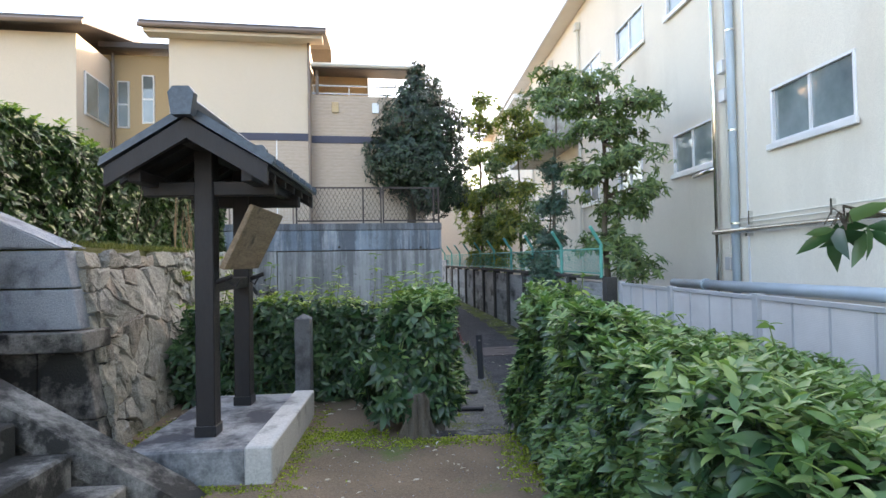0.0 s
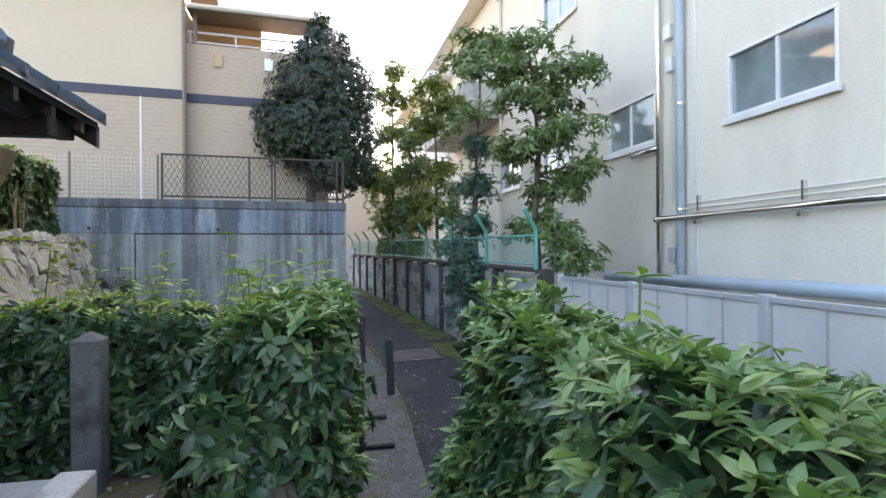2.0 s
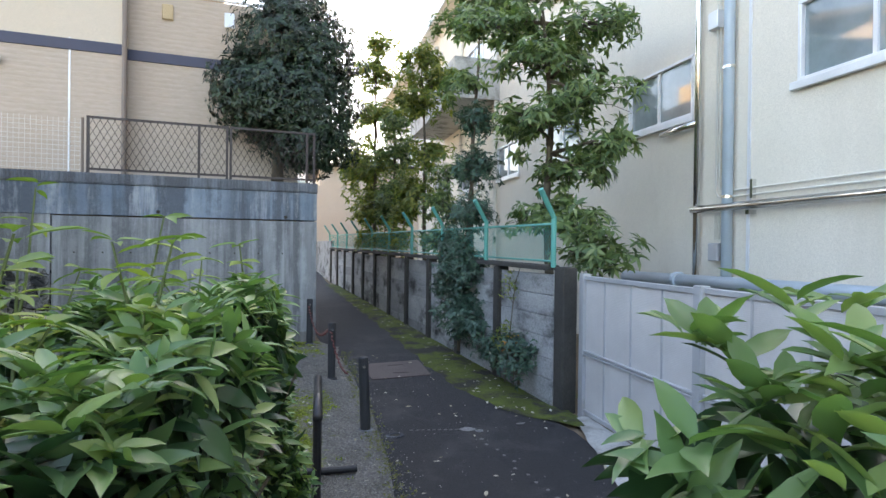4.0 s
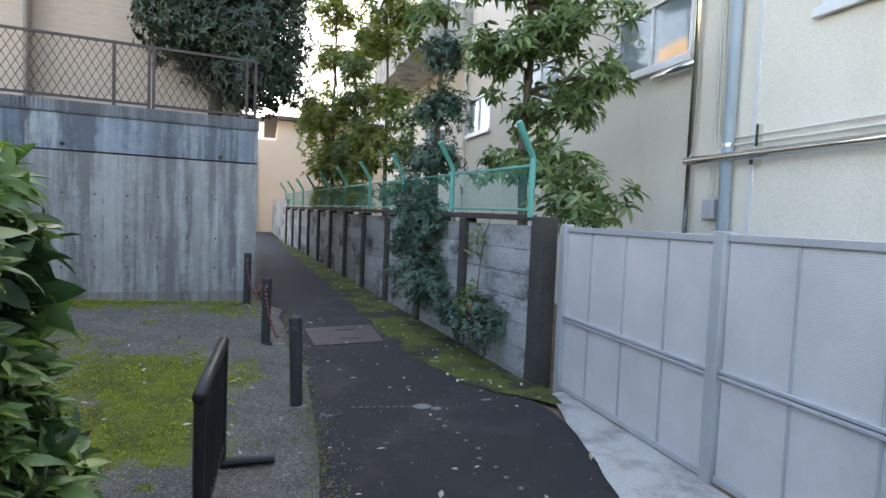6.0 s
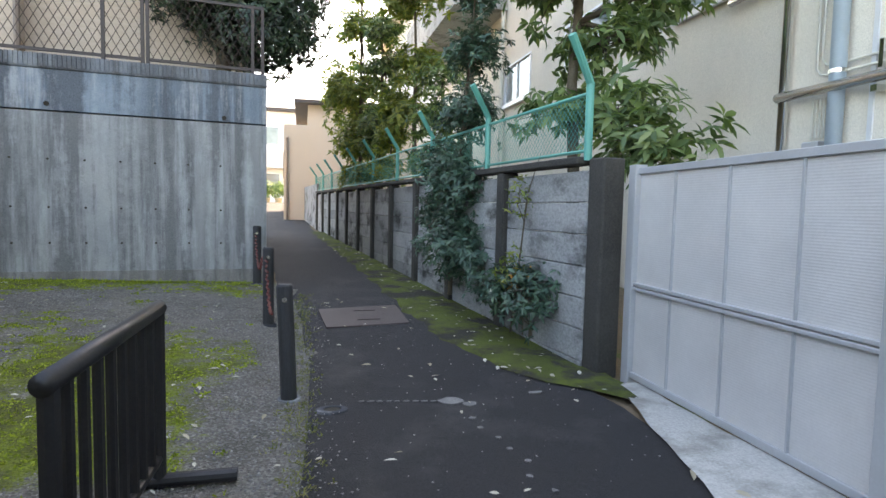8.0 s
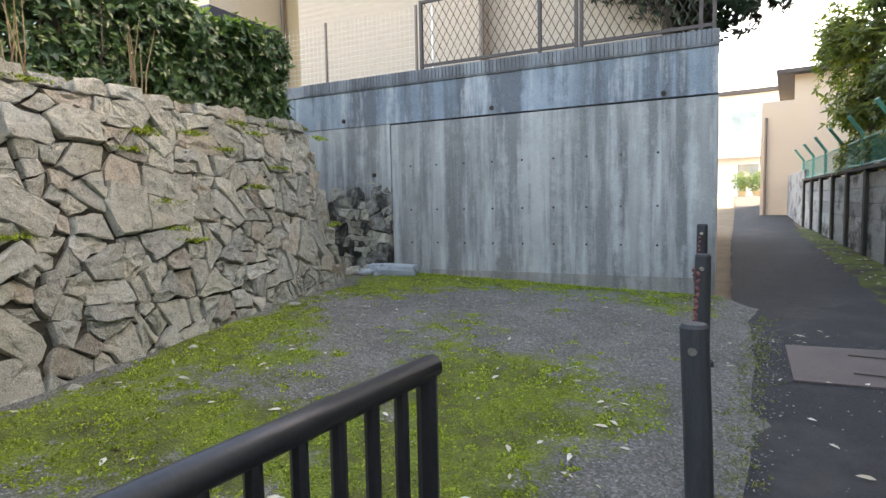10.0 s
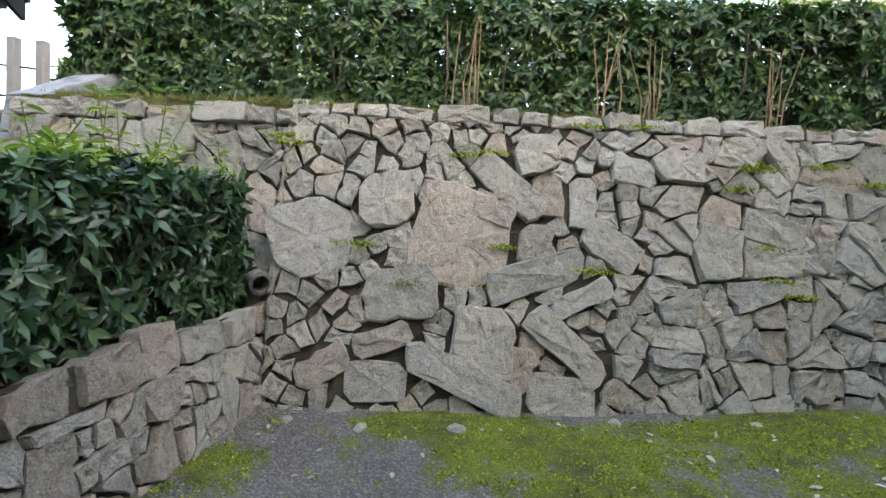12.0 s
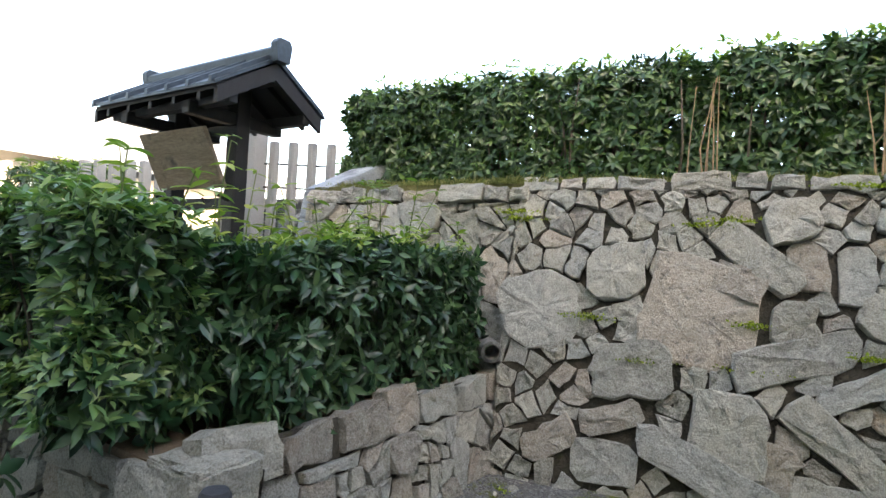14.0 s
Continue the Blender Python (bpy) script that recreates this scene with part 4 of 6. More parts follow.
# quoins at the end of the tall stone wall
qz = 0.04
qr = np.random.default_rng(19)
qw = thing("stone_quoins", "rough quoin stones at the wall's end", "wall")
tagged(qw, kind="structure")
k = 0
while qz < 2.2:
    hh = qr.uniform(0.2, 0.32)
    bm = boxed(-0.14, 0.14, -0.14, 0.14, 0, hh - 0.008, 0.02)
    bmesh.ops.subdivide_edges(bm, edges=bm.edges[:], cuts=1, use_grid_fill=True)
    for v in bm.verts:
        v.co += Vector(qr.normal(0, 0.012, 3))
    lx, ly = (1.5, 1.0) if k % 2 else (1.0, 1.5)
    bmesh.ops.transform(bm, matrix=Matrix.Translation((-3.31 - 0.16 * qz, 13.45 - 0.16 * qz, qz)) @ Matrix.Rotation(radians(12), 4, "Z") @ Matrix.Diagonal((lx, ly, 1, 1)), verts=bm.verts[:])
    part("stone", bm, (M_STONE, M_STONE_B, M_STONE_C)[k % 3], qw)
    qz += hh
    k += 1


# ---- boundary wall of precast panels ----
MW0, MWD = Vector((3.87, 10.72, 0)), Vector((-0.0988, 1, 0)).normalized()
MANG = math.atan2(MWD.y, MWD.x)
mw = thing("block_wall_east", "old precast concrete panel wall with blackened posts", "wall")
tagged(mw, kind="structure")
BAY = 1.62
bm = bmesh.new()
box(bm, 0, BAY - 0.16, -0.03, 0.03, 0, 0.262, 0.008)
pan = bpy.data.meshes.new("panel")
bm.to_mesh(pan)
bm.free()
pan.materials.append(M_MANN)
bm = bmesh.new()
box(bm, -0.085, 0.085, -0.09, 0.09, -0.3, 1.72, 0.012)
pst = bpy.data.meshes.new("post")
bm.to_mesh(pst)
bm.free()
pst.materials.append(M_MANNPOST)
for i in range(12):
    o = MW0 + MWD * (BAY * i)
    zt = 1.72 + 0.007 * (o.y - 10.7)
    p = new("post", pst)
    p.parent = mw
    p.matrix_local = Matrix.Translation((o.x + (0.1 if i == 0 else 0.0), o.y, zt - 1.72)) @ Matrix.Rotation(MANG, 4, "Z") @ Matrix.Diagonal((1.3 if i == 0 else 1.0, 1.15 if i == 0 else 1.0, 1.03 if i == 0 else 1.0, 1))
    if i == 11:
        break
    for k in range(7):
        z = zt - 0.04 - 0.268 * (k + 1)
        q = new("panel", pan)
        q.parent = mw
        q.matrix_local = Matrix.Translation((o.x + MWD.x * 0.08, o.y + MWD.y * 0.08, z)) @ Matrix.Rotation(MANG, 4, "Z") @ Matrix.Rotation(random.uniform(-0.01, 0.01), 4, "X")
bm = bmesh.new()
box(bm, 0.13, BAY * 11 + 0.1, -0.1, 0.1, 0, 0.065, 0.01)
bmesh.ops.transform(bm, matrix=Matrix.Translation((MW0.x, MW0.y, 1.724)) @ Matrix.Rotation(MANG, 4, "Z") @ Matrix.Rotation(-math.atan(0.007), 4, "Y"), verts=bm.verts[:])
part("coping", bm, M_MANNPOST, mw)
bm = bmesh.new()
box(bm, BAY * 11, BAY * 11 + 9, -0.06, 0.06, -0.2, 2.2, 0.01)
bmesh.ops.transform(bm, matrix=Matrix.Translation((MW0.x, MW0.y, 0)) @ Matrix.Rotation(MANG, 4, "Z"), verts=bm.verts[:])
part("far_section", bm, M_MANN, mw)

# ---- green chain-link fence on the wall ----
cf = thing("chain_link_fence", "turquoise chain-link fence with cranked posts on the wall", "fence")
for i in range(10):
    o = MW0 + MWD * (0.12 + 2.05 * i)
    zb = 1.79 + 0.007 * (o.y - 10.7)
    out = Vector((-0.24, -0.12, 0.34))
    part("fence_post", tubed([o + Vector((0, 0, zb - 0.03)), o + Vector((0, 0, zb + 0.6)), o + Vector((0, 0, zb + 0.6)) + out], 0.035, 8), M_GREEN, cf)
    if i < 9:
        e = MW0 + MWD * (0.12 + 2.05 * (i + 1))
        for h in (0.05, 0.52):
            part("fence_rail", tubed([o + Vector((0, 0, zb + h)), e + Vector((0, 0, zb + 0.0143 + h))], 0.016, 6), M_GREEN, cf)
        bm = bmesh.new()
        diag_mesh(bm, o + Vector((0, 0, zb + 0.07)), (MWD.x, MWD.y, 0.007), 2.05, 0.46, 0.062 if i < 2 else 0.1, 0.0022 if i < 2 else 0.0022)
        part("wire_mesh", bm, M_GREEN, cf)

# ---- metal gate ----


def gate_leaf(name, y0, y1, x0, x1, z0, posts):
    g = thing(name, "grey-blue aluminium panel gate beside the lane", "gate")
    n = 4
    L = math.hypot(x1 - x0, y1 - y0)
    m = Matrix.Translation((x0, y0, z0)) @ Matrix.Rotation(math.atan2(y1 - y0, x1 - x0), 4, "Z")
    def add(nm, *a, mat_=M_GATEFRAME, bevel=0.004):
        bm = boxed(*a, bevel=bevel)
        bmesh.ops.transform(bm, matrix=m, verts=bm.verts[:])
        return part(nm, bm, mat_, g)
    add("top_rail", 0, L, -0.025, 0.025, 1.60, 1.65)
    add("middle_rail", 0, L, -0.02, 0.035, 0.70, 0.725)
    add("middle_rail", 0, L, -0.02, 0.035, 0.735, 0.76)
    add("bottom_rail", 0, L, -0.025, 0.025, 0.0, 0.05)
    for k in range(n):
        a, b = L * k / n, L * (k + 1) / n
        # slatted infill of fine ribs
        for za, zb in ((0.05, 0.70), (0.76, 1.60)):
            n_r = round((zb - za) / 0.016)
            prof = [(0.004 + (0.0007 if q % 2 else 0.0), za + (zb - za) * q / (2 * n_r)) for q in range(2 * n_r + 1)]
            bm = prismed([(-0.006, za)] + prof + [(-0.006, zb)], "x", a, b)
            bmesh.ops.transform(bm, matrix=m, verts=bm.verts[:])
            part("infill_panel", bm, M_GATE, g)
        if k:
            add("mullion", a - 0.006, a + 0.006, 0.004, 0.022, 0.03, 1.62, bevel=0)
    for p in posts:
        bm = boxed(p - 0.05, p + 0.05, -0.05, 0.05, -0.08, 1.675, bevel=0.006)
        bmesh.ops.transform(bm, matrix=m, verts=bm.verts[:])
        part("gate_post", bm, M_GATEFRAME, g, "square aluminium post")
    return g


gate_leaf("gate", 8.38, 10.5, 4.05, 4.1, 0.03, (0.0, 2.09))
gate_leaf("gate", 6.26, 8.32, 4.0, 4.05, 0.04, (0.0,))
gate_leaf("gate", 4.15, 6.2, 3.95, 4.0, 0.05, (0.0,))
gate_leaf("gate", 2.0, 4.1, 3.9, 3.95, 0.05, (0.0,))

# ---- school building ----
SX = 6.77
sb = thing("school_building", "long three-storey cream rendered building with aluminium windows", "building")
WINS = [(8.1, 10.03, 4.1, 5.12), (11.95, 13.75, 4.12, 5.1), (15.6, 17.4, 4.12, 5.1), (19.2, 21.0, 4.1, 5.1), (23, 25, 4.1, 5.1), (11.9, 13.95, 8.1, 9.15), (15.3, 17.35, 8.1, 9.15), (18.8, 20.9, 8.1, 9.15), (22.6, 24.7, 8.1, 9.15), (26.4, 28.4, 8.1, 9.15), (7.9, 10.0, 8.1, 9.15), (30, 32, 8.1, 9.15), (27, 29, 4.1, 5.1)]


def wall_with_holes(bm, y0, y1, z0, z1, holes, xa, xb):
    ysl = sorted({y0, y1, *[h[0] for h in holes], *[h[1] for h in holes]})
    zsl = sorted({z0, z1, *[h[2] for h in holes], *[h[3] for h in holes]})
    def solid(i, j):
        if not (0 <= i < len(ysl) - 1 and 0 <= j < len(zsl) - 1):
            return False
        cy, cz = (ysl[i] + ysl[i + 1]) / 2, (zsl[j] + zsl[j + 1]) / 2
        return not any(h[0] < cy < h[1] and h[2] < cz < h[3] for h in holes)
    vs = {}
    def v(x, i, j):
        k = (x, i, j)
        if k not in vs:
            vs[k] = bm.verts.new((x, ysl[i], zsl[j]))
        return vs[k]
    for i in range(len(ysl) - 1):
        for j in range(len(zsl) - 1):
            if not solid(i, j):
                continue
            bm.faces.new((v(xa, i, j), v(xa, i, j + 1), v(xa, i + 1, j + 1), v(xa, i + 1, j)))
            bm.faces.new((v(xb, i, j), v(xb, i + 1, j), v(xb, i + 1, j + 1), v(xb, i, j + 1)))
            for (di, dj, p, q) in ((-1, 0, (i, j), (i, j + 1)), (1, 0, (i + 1, j), (i + 1, j + 1)), (0, -1, (i, j), (i + 1, j)), (0, 1, (i, j + 1), (i + 1, j + 1))):
                if not solid(i + di, j + dj):
                    bm.faces.new((v(xa, *p), v(xa, *q), v(xb, *q), v(xb, *p)))


bm = bmesh.new()
wall_with_holes(bm, -12, 44, -0.2, 11.5, WINS, SX, SX + 0.22)
part("wall", bm, M_SCHOOL, sb)
part("rear_block", boxed(SX + 0.5, SX + 9, -12, 44, -0.2, 11.5), M_SCHOOL, sb)
part("roof", boxed(SX - 0.62, SX + 9.3, -12.5, 44.6, 11.52, 11.78, 0.02), M_SCHOOL, sb, "flat roof slab with deep eaves")
part("fascia", boxed(SX - 0.68, SX - 0.625, -12.5, 44.6, 11.5, 11.82, 0.01), M_TRIM, sb)
for y0, y1, z0, z1 in WINS:
    w = part("window", (lambda b: (box(b, SX - 0.03, SX + 0.06, y0, y1, z0, z0 + 0.06, 0.006), box(b, SX - 0.03, SX + 0.06, y0, y1, z1 - 0.05, z1, 0.006), box(b, SX - 0.03, SX + 0.06, y0, y0 + 0.05, z0 + 0.06, z1 - 0.05, 0.006), box(b, SX - 0.03, SX + 0.06, y1 - 0.05, y1, z0 + 0.06, z1 - 0.05, 0.006), box(b, SX - 0.012, SX + 0.05, (y0 + y1) / 2 - 0.025, (y0 + y1) / 2 + 0.025, z0 + 0.06, z1 - 0.05), b)[-1])(bmesh.new()), M_TRIM, sb, "white aluminium sliding window")
    part("pane", boxed(SX + 0.02, SX + 0.03, y0 + 0.05, (y0 + y1) / 2 - 0.025, z0 + 0.06, z1 - 0.05), M_GLASS, w)
    part("pane", boxed(SX + 0.035, SX + 0.045, (y0 + y1) / 2 + 0.025, y1 - 0.05, z0 + 0.06, z1 - 0.05), M_GLASS, w)
    part("sill", boxed(SX - 0.09, SX - 0.032, y0 - 0.06, y1 + 0.06, z0 - 0.09, z0 + 0.012, 0.006), M_TRIM, w)
# stair balcony
part("balcony", prismed([(20.9, 6.6), (27.9, 6.6), (27.9, 7.85), (20.9, 7.85)], "x", 5.3, SX - 0.004), M_CONC, sb, "stained concrete balcony parapet")
part("canopy", boxed(5.6, SX - 0.004, 28.2, 31.0, 10.3, 10.5), M_TRIM, sb)
for y in (21.0, 25.0, 29.0):
    part("downpipe", tubed([(SX - 0.09, y, 0.1), (SX - 0.09, y, 10.7)], 0.06, 8), M_CONDUIT, sb)
    part("rainwater_head", boxed(SX - 0.2, SX - 0.01, y - 0.12, y + 0.12, 10.7, 11.0, 0.02), M_CONDUIT, sb)

# pipes on the school wall
pp = thing("drainpipe", "wide pale blue drainpipe on the cream wall", "pipe")
part("pipe", tubed([(SX - 0.1, 11.1, 0.0), (SX - 0.1, 11.1, 11.4)], 0.075, 12), M_PIPE, pp, smooth=True)
for z in (1.3, 2.75, 4.6, 6.6, 8.6):
    part("clamp", tubed([(SX - 0.1, 11.1, z), (SX - 0.1, 11.1, z + 0.04)], 0.084, 12), M_STEEL, pp)
st = thing("steel_duct", "polished stainless duct with a horizontal run", "duct")
part("riser", tubed([(SX - 0.1, 11.74, 0.3), (SX - 0.1, 11.74, 11.0)], 0.05, 12), M_STEEL, st, smooth=True)
part("horizontal_run", tubed([(SX - 0.16, 11.76, 2.62), (SX - 0.16, 2.0, 2.66)], 0.055, 12), M_STEEL, st, smooth=True)
part("stub", tubed([(SX - 0.12, 11.74, 3.95), (SX - 0.12, 12.6, 3.93)], 0.05, 12), M_STEEL, st, smooth=True)
for y in (10.7, 8.6, 6.5):
    part("bracket", boxed(SX - 0.13, SX - 0.002, y - 0.03, y + 0.03, 2.5, 2.56), M_STEEL, st)
cd = thing("conduits", "thin cream electrical conduits on the wall", "conduit")
for k in range(2):
    y = 11.33 + 0.06 * k
    part("conduit", tubed([(SX - 0.05, y, 11.0), (SX - 0.05, y, 2.95 - 0.09 * k), (SX - 0.05, y - 0.05, 2.88 - 0.09 * k), (SX - 0.05, y - 0.14, 2.86 - 0.09 * k), (SX - 0.05, 2.0, 2.9 - 0.09 * k)], 0.014, 6), M_CONDUIT, cd, smooth=True)
for k in range(4):
    part("conduit", tubed([(SX - 0.04, 11.28 + 0.045 * k, 2.55), (SX - 0.04, 11.28 + 0.045 * k, 2.15)], 0.011, 6), M_CONDUIT, cd)
for y in (10.7, 8.6, 6.5):
    part("clip", boxed(SX - 0.07, SX - 0.002, y - 0.02, y + 0.02, 2.72, 2.98), M_STEEL, cd)
for z, y in ((6.0, 11.44), (5.4, 11.4), (1.98, 11.34)):
    jb = thing("junction_box", "small grey junction box on the wall", "electrical box", "junction boxes on the wall")
    part("case", boxed(SX - 0.14, SX - 0.003, y - 0.1, y + 0.1, z - 0.13, z + 0.13, 0.012), M_TRIM if z > 3 else M_GATEFRAME, jb)
bp = thing("water_main", "thick pale blue pipe running along the school wall", "pipe")
part("pipe", tubed([(SX - 0.32, 13.3, 1.52), (SX - 0.32, 1.5, 1.62)], 0.1, 12), M_PIPE, bp, smooth=True)
part("flange", tubed([(SX - 0.32, 11.9, 1.53), (SX - 0.32, 11.82, 1.53)], 0.135, 14), M_PIPE, bp)
for y in (9.6, 7.2, 4.8):
    part("bracket", boxed(SX - 0.42, SX - 0.002, y - 0.03, y + 0.03, 1.36, 1.44), M_TRIM, bp)
    part("stirrup", boxed(SX - 0.34, SX - 0.3, y - 0.04, y + 0.04, 1.44, 1.5), M_TRIM, bp)
jt = thing("wall_joint_strip", "white vertical joint strip on the cream wall", "trim")
part("strip", boxed(SX - 0.02, SX - 0.002, 10.78, 10.83, 0.0, 11.4), M_TRIM, jt)
tagged(jt, kind="structure")

# ---- house above the retaining wall ----
ho = thing("house", "two-storey cream house with ribbed siding below a navy band", "house")
ho.matrix_world = HM
HY = 1.75
LAMP_X = -5.44
part("upper_wall", boxed(-7.1, -3.4, HY, HY + 7, 5.78, 8.4), M_HOUSE, ho)
part("lower_wall", boxed(-7.1, -3.4, HY - 0.004, HY + 7, 2.9, 5.57), M_SIDING, ho)
part("band", boxed(-7.12, -3.39, HY - 0.025, HY + 7, 5.575, 5.775), M_BAND, ho)
part("right_wall", boxed(-3.395, -0.15, HY + 0.25, HY + 7, 5.78, 6.95), M_SIDING, ho)
part("right_lower_wall", boxed(-3.395, -0.15, HY + 0.25, HY + 7, 2.9, 5.57), M_SIDING, ho)
part("right_band", boxed(-3.39, -0.14, HY + 0.225, HY + 7, 5.575, 5.775), M_BAND, ho)
part("balcony_back_wall", boxed(-3.395, -1.7, HY + 1.9, HY + 7, 6.955, 8.3), M_HOUSE_TAN, ho)
part("downpipe", tubed([(-3.4, HY - 0.06, 2.95), (-3.4, HY - 0.06, 8.3)], 0.045, 8), M_BROWNPIPE, ho)
part("seam", boxed(-4.32, -4.29, HY - 0.012, HY - 0.001, 2.95, 5.8), M_TRIM, ho)
part("roof", prismed([(HY - 0.5, 8.42), (HY + 3.5, 9.5), (HY + 7.5, 8.42), (HY + 7.5, 8.6), (HY + 3.5, 9.68), (HY - 0.5, 8.6)], "x", -7.7, -2.9), M_ROOF, ho)
part("gutter", tubed([(-7.7, HY - 0.55, 8.45), (-2.9, HY - 0.55, 8.45)], 0.07, 8), M_BROWNPIPE, ho)
part("eaves_board", boxed(-7.6, -3.0, HY - 0.46, HY - 0.005, 8.3, 8.4), M_HOUSE, ho)
for x in (-2.7, -1.55):
    part("vent_slot", boxed(x - 0.1, x + 0.1, HY + 0.2, HY + 0.249, 6.45, 6.75, 0.01), M_TRIM if x > -2 else M_HOUSE_TAN, ho)
# balcony rail and awning
for z in (7.02, 7.25):
    part("balcony_rail", tubed([(-3.35, HY + 0.32, z), (-0.2, HY + 0.32, z)], 0.025, 6), M_TRIM, ho)
for x in (-3.3, -2.3, -1.3, -0.25):
    part("baluster", tubed([(x, HY + 0.32, 6.95), (x, HY + 0.32, 7.25)], 0.02, 6), M_TRIM, ho)
for x in (-3.2, -0.5):
    part("awning_post", boxed(x - 0.04, x + 0.04, HY + 0.28, HY + 0.36, 6.95, 7.68), M_BROWNPIPE, ho)
part("awning", prismed([(HY + 0.0, 7.66), (HY + 2.0, 8.05), (HY + 2.0, 8.11), (HY + 0.0, 7.72)], "x", -3.35, -0.2), M_ROOF, ho)
part("awning_gutter", tubed([(-3.35, HY - 0.02, 7.74), (-0.1, HY - 0.02, 7.74)], 0.06, 8), M_CONDUIT, ho)
wl = part("wall_lamp", tubed([(LAMP_X, HY - 0.002, 5.28), (LAMP_X, HY - 0.05, 5.28)], 0.05, 12), M_TRIM, ho, "round white wall lamp")
part("lamp_globe", tubed([(LAMP_X, HY - 0.1, 5.17), (LAMP_X, HY - 0.1, 5.21), (LAMP_X, HY - 0.1, 5.3), (LAMP_X, HY - 0.1, 5.36)], [0.06, 0.1, 0.1, 0.05], 14), M_TRIM, wl, "frosted lamp globe", smooth=True)
# recessed tan bay
part("recess_wall", boxed(-10.5, -7.11, HY + 2.25, HY + 7, 2.9, 8.6), M_HOUSE_TAN, ho)
part("recess_roof", prismed([(HY + 1.8, 8.68), (HY + 5, 9.5), (HY + 5, 9.66), (HY + 1.8, 8.84)], "x", -9.6, -7.1), M_ROOF, ho)
for x0, x1, z0, z1 in ((-9.25, -8.9, 6.35, 7.8), (-8.55, -8.18, 6.5, 8.0)):
    w = part("window", boxed(x0, x1, HY + 2.2, HY + 2.248, z0, z1, 0.01), M_TRIM, ho)
    part("pane", boxed(x0 + 0.05, x1 - 0.05, HY + 2.185, HY + 2.196, z0 + 0.05, (z0 + z1) / 2 - 0.03), M_GLASS, w)
    part("pane", boxed(x0 + 0.05, x1 - 0.05, HY + 2.185, HY + 2.196, (z0 + z1) / 2 + 0.03, z1 - 0.05), M_GLASS, w)
# nearer wing
part("wing_wall", boxed(-15, -9.4, HY + 0.0, HY + 7, 2.9, 8.35), M_HOUSE, ho)
part("wing_band", boxed(-15.01, -9.39, HY - 0.02, HY + 7, 5.3, 5.5), M_BAND, ho)
part("wing_roof", prismed([(HY - 0.5, 8.42), (HY + 3.5, 9.4), (HY + 7.5, 8.42), (HY + 7.5, 8.6), (HY + 3.5, 9.58), (HY - 0.5, 8.6)], "x", -15.5, -9.0), M_ROOF, ho)
part("gutter", tubed([(-15.5, HY - 0.55, 8.45), (-9.0, HY - 0.55, 8.45)], 0.07, 8), M_BROWNPIPE, ho)
part("downpipe", tubed([(-9.32, HY + 2.1, 2.95), (-9.32, HY + 2.1, 8.6)], 0.045, 8), M_BROWNPIPE, ho)
w = part("window", boxed(-9.398, -9.35, HY + 0.4, HY + 1.9, 6.3, 7.5, 0.01), M_TRIM, ho)
part("pane", boxed(-9.346, -9.335, HY + 0.45, HY + 1.12, 6.36, 7.44), M_GLASS, w)
part("pane", boxed(-9.346, -9.335, HY + 1.18, HY + 1.85, 6.36, 7.44), M_GLASS, w)

# iron fence on the retaining wall
fe = thing("iron_fence", "dark brown iron fence with diamond mesh on the wall", "fence")
fe.matrix_world = HM
for a, b in ((-3.66, -1.52), (-1.5, -0.03)):
    for z in (3.2, 4.04):
        part("fence_rail", boxed(a, b, 0.08, 0.115, z - 0.018, z + 0.018), M_IRON, fe)
    for x in (a + 0.02, (a + b) / 2 + 0.6 if a < -2 else b - 0.15, b - 0.02):
        part("fence_post", boxed(x - 0.02, x + 0.02, 0.075, 0.12, 3.13, 4.06), M_IRON, fe)
    bm = bmesh.new()
    diag_mesh(bm, (a, 0.097, 3.2), (1, 0, 0), b - a, 0.84, 0.105, 0.0045, 0.55)
    part("diamond_mesh", bm, M_IRON, fe)
we = thing("wire_fence", "pale welded wire mesh fence on the wall", "fence")
we.matrix_world = HM
for x in (-5.24, -3.72, -6.8):
    part("fence_post", tubed([(x, 0.1, 3.1), (x, 0.1, 4.02)], 0.022, 8), M_BROWNPIPE, we)
bm = bmesh.new()
for z in np.arange(3.18, 4.0, 0.075):
    tube(bm, [(-7.5, 0.1, z), (-3.72, 0.1, z)], 0.003, 4, False)
for x in np.arange(-7.5, -3.72, 0.075):
    tube(bm, [(x, 0.1, 3.15), (x, 0.1, 4.0)], 0.0025, 4, False)
part("wire_mesh", bm, M_CONDUIT, we)

# ---- far end of the lane ----
fh = thing("cream_house", "cream house with brown downpipe at the lane's bend", "house")
part("wall", boxed(0.7, 7, 33, 40, 0.3, 5.0), M_HOUSE, fh)
part("upper_wall", boxed(1.75, 7, 33.5, 40, 5.0, 6.0), M_HOUSE, fh)
part("roof", boxed(1.15, 7.5, 33.0, 40.5, 6.0, 6.16), M_ROOF, fh)
part("downpipe", tubed([(0.85, 32.94, 0.6), (0.85, 32.94, 4.4)], 0.05, 8), M_BROWNPIPE, fh)
w = part("window", boxed(0.64, 0.698, 34.2, 35.4, 2.6, 3.9, 0.01), M_BROWNPIPE, fh)
part("pane", boxed(0.625, 0.636, 34.3, 35.3, 2.7, 3.8), M_GLASS, w)
wh = thing("white_house", "white house with balconies at the end of the lane", "house")
part("wall", boxed(-9, 3.0, 58, 66, 1.0, 9.5), M_WHITEWALL, wh)
part("balcony", boxed(-6, 1.6, 57.0, 58, 4.6, 6.0), M_WHITEWALL, wh)
part("roof", boxed(-9.4, 3.4, 57.6, 66.4, 9.5, 9.8), M_ROOF, wh)
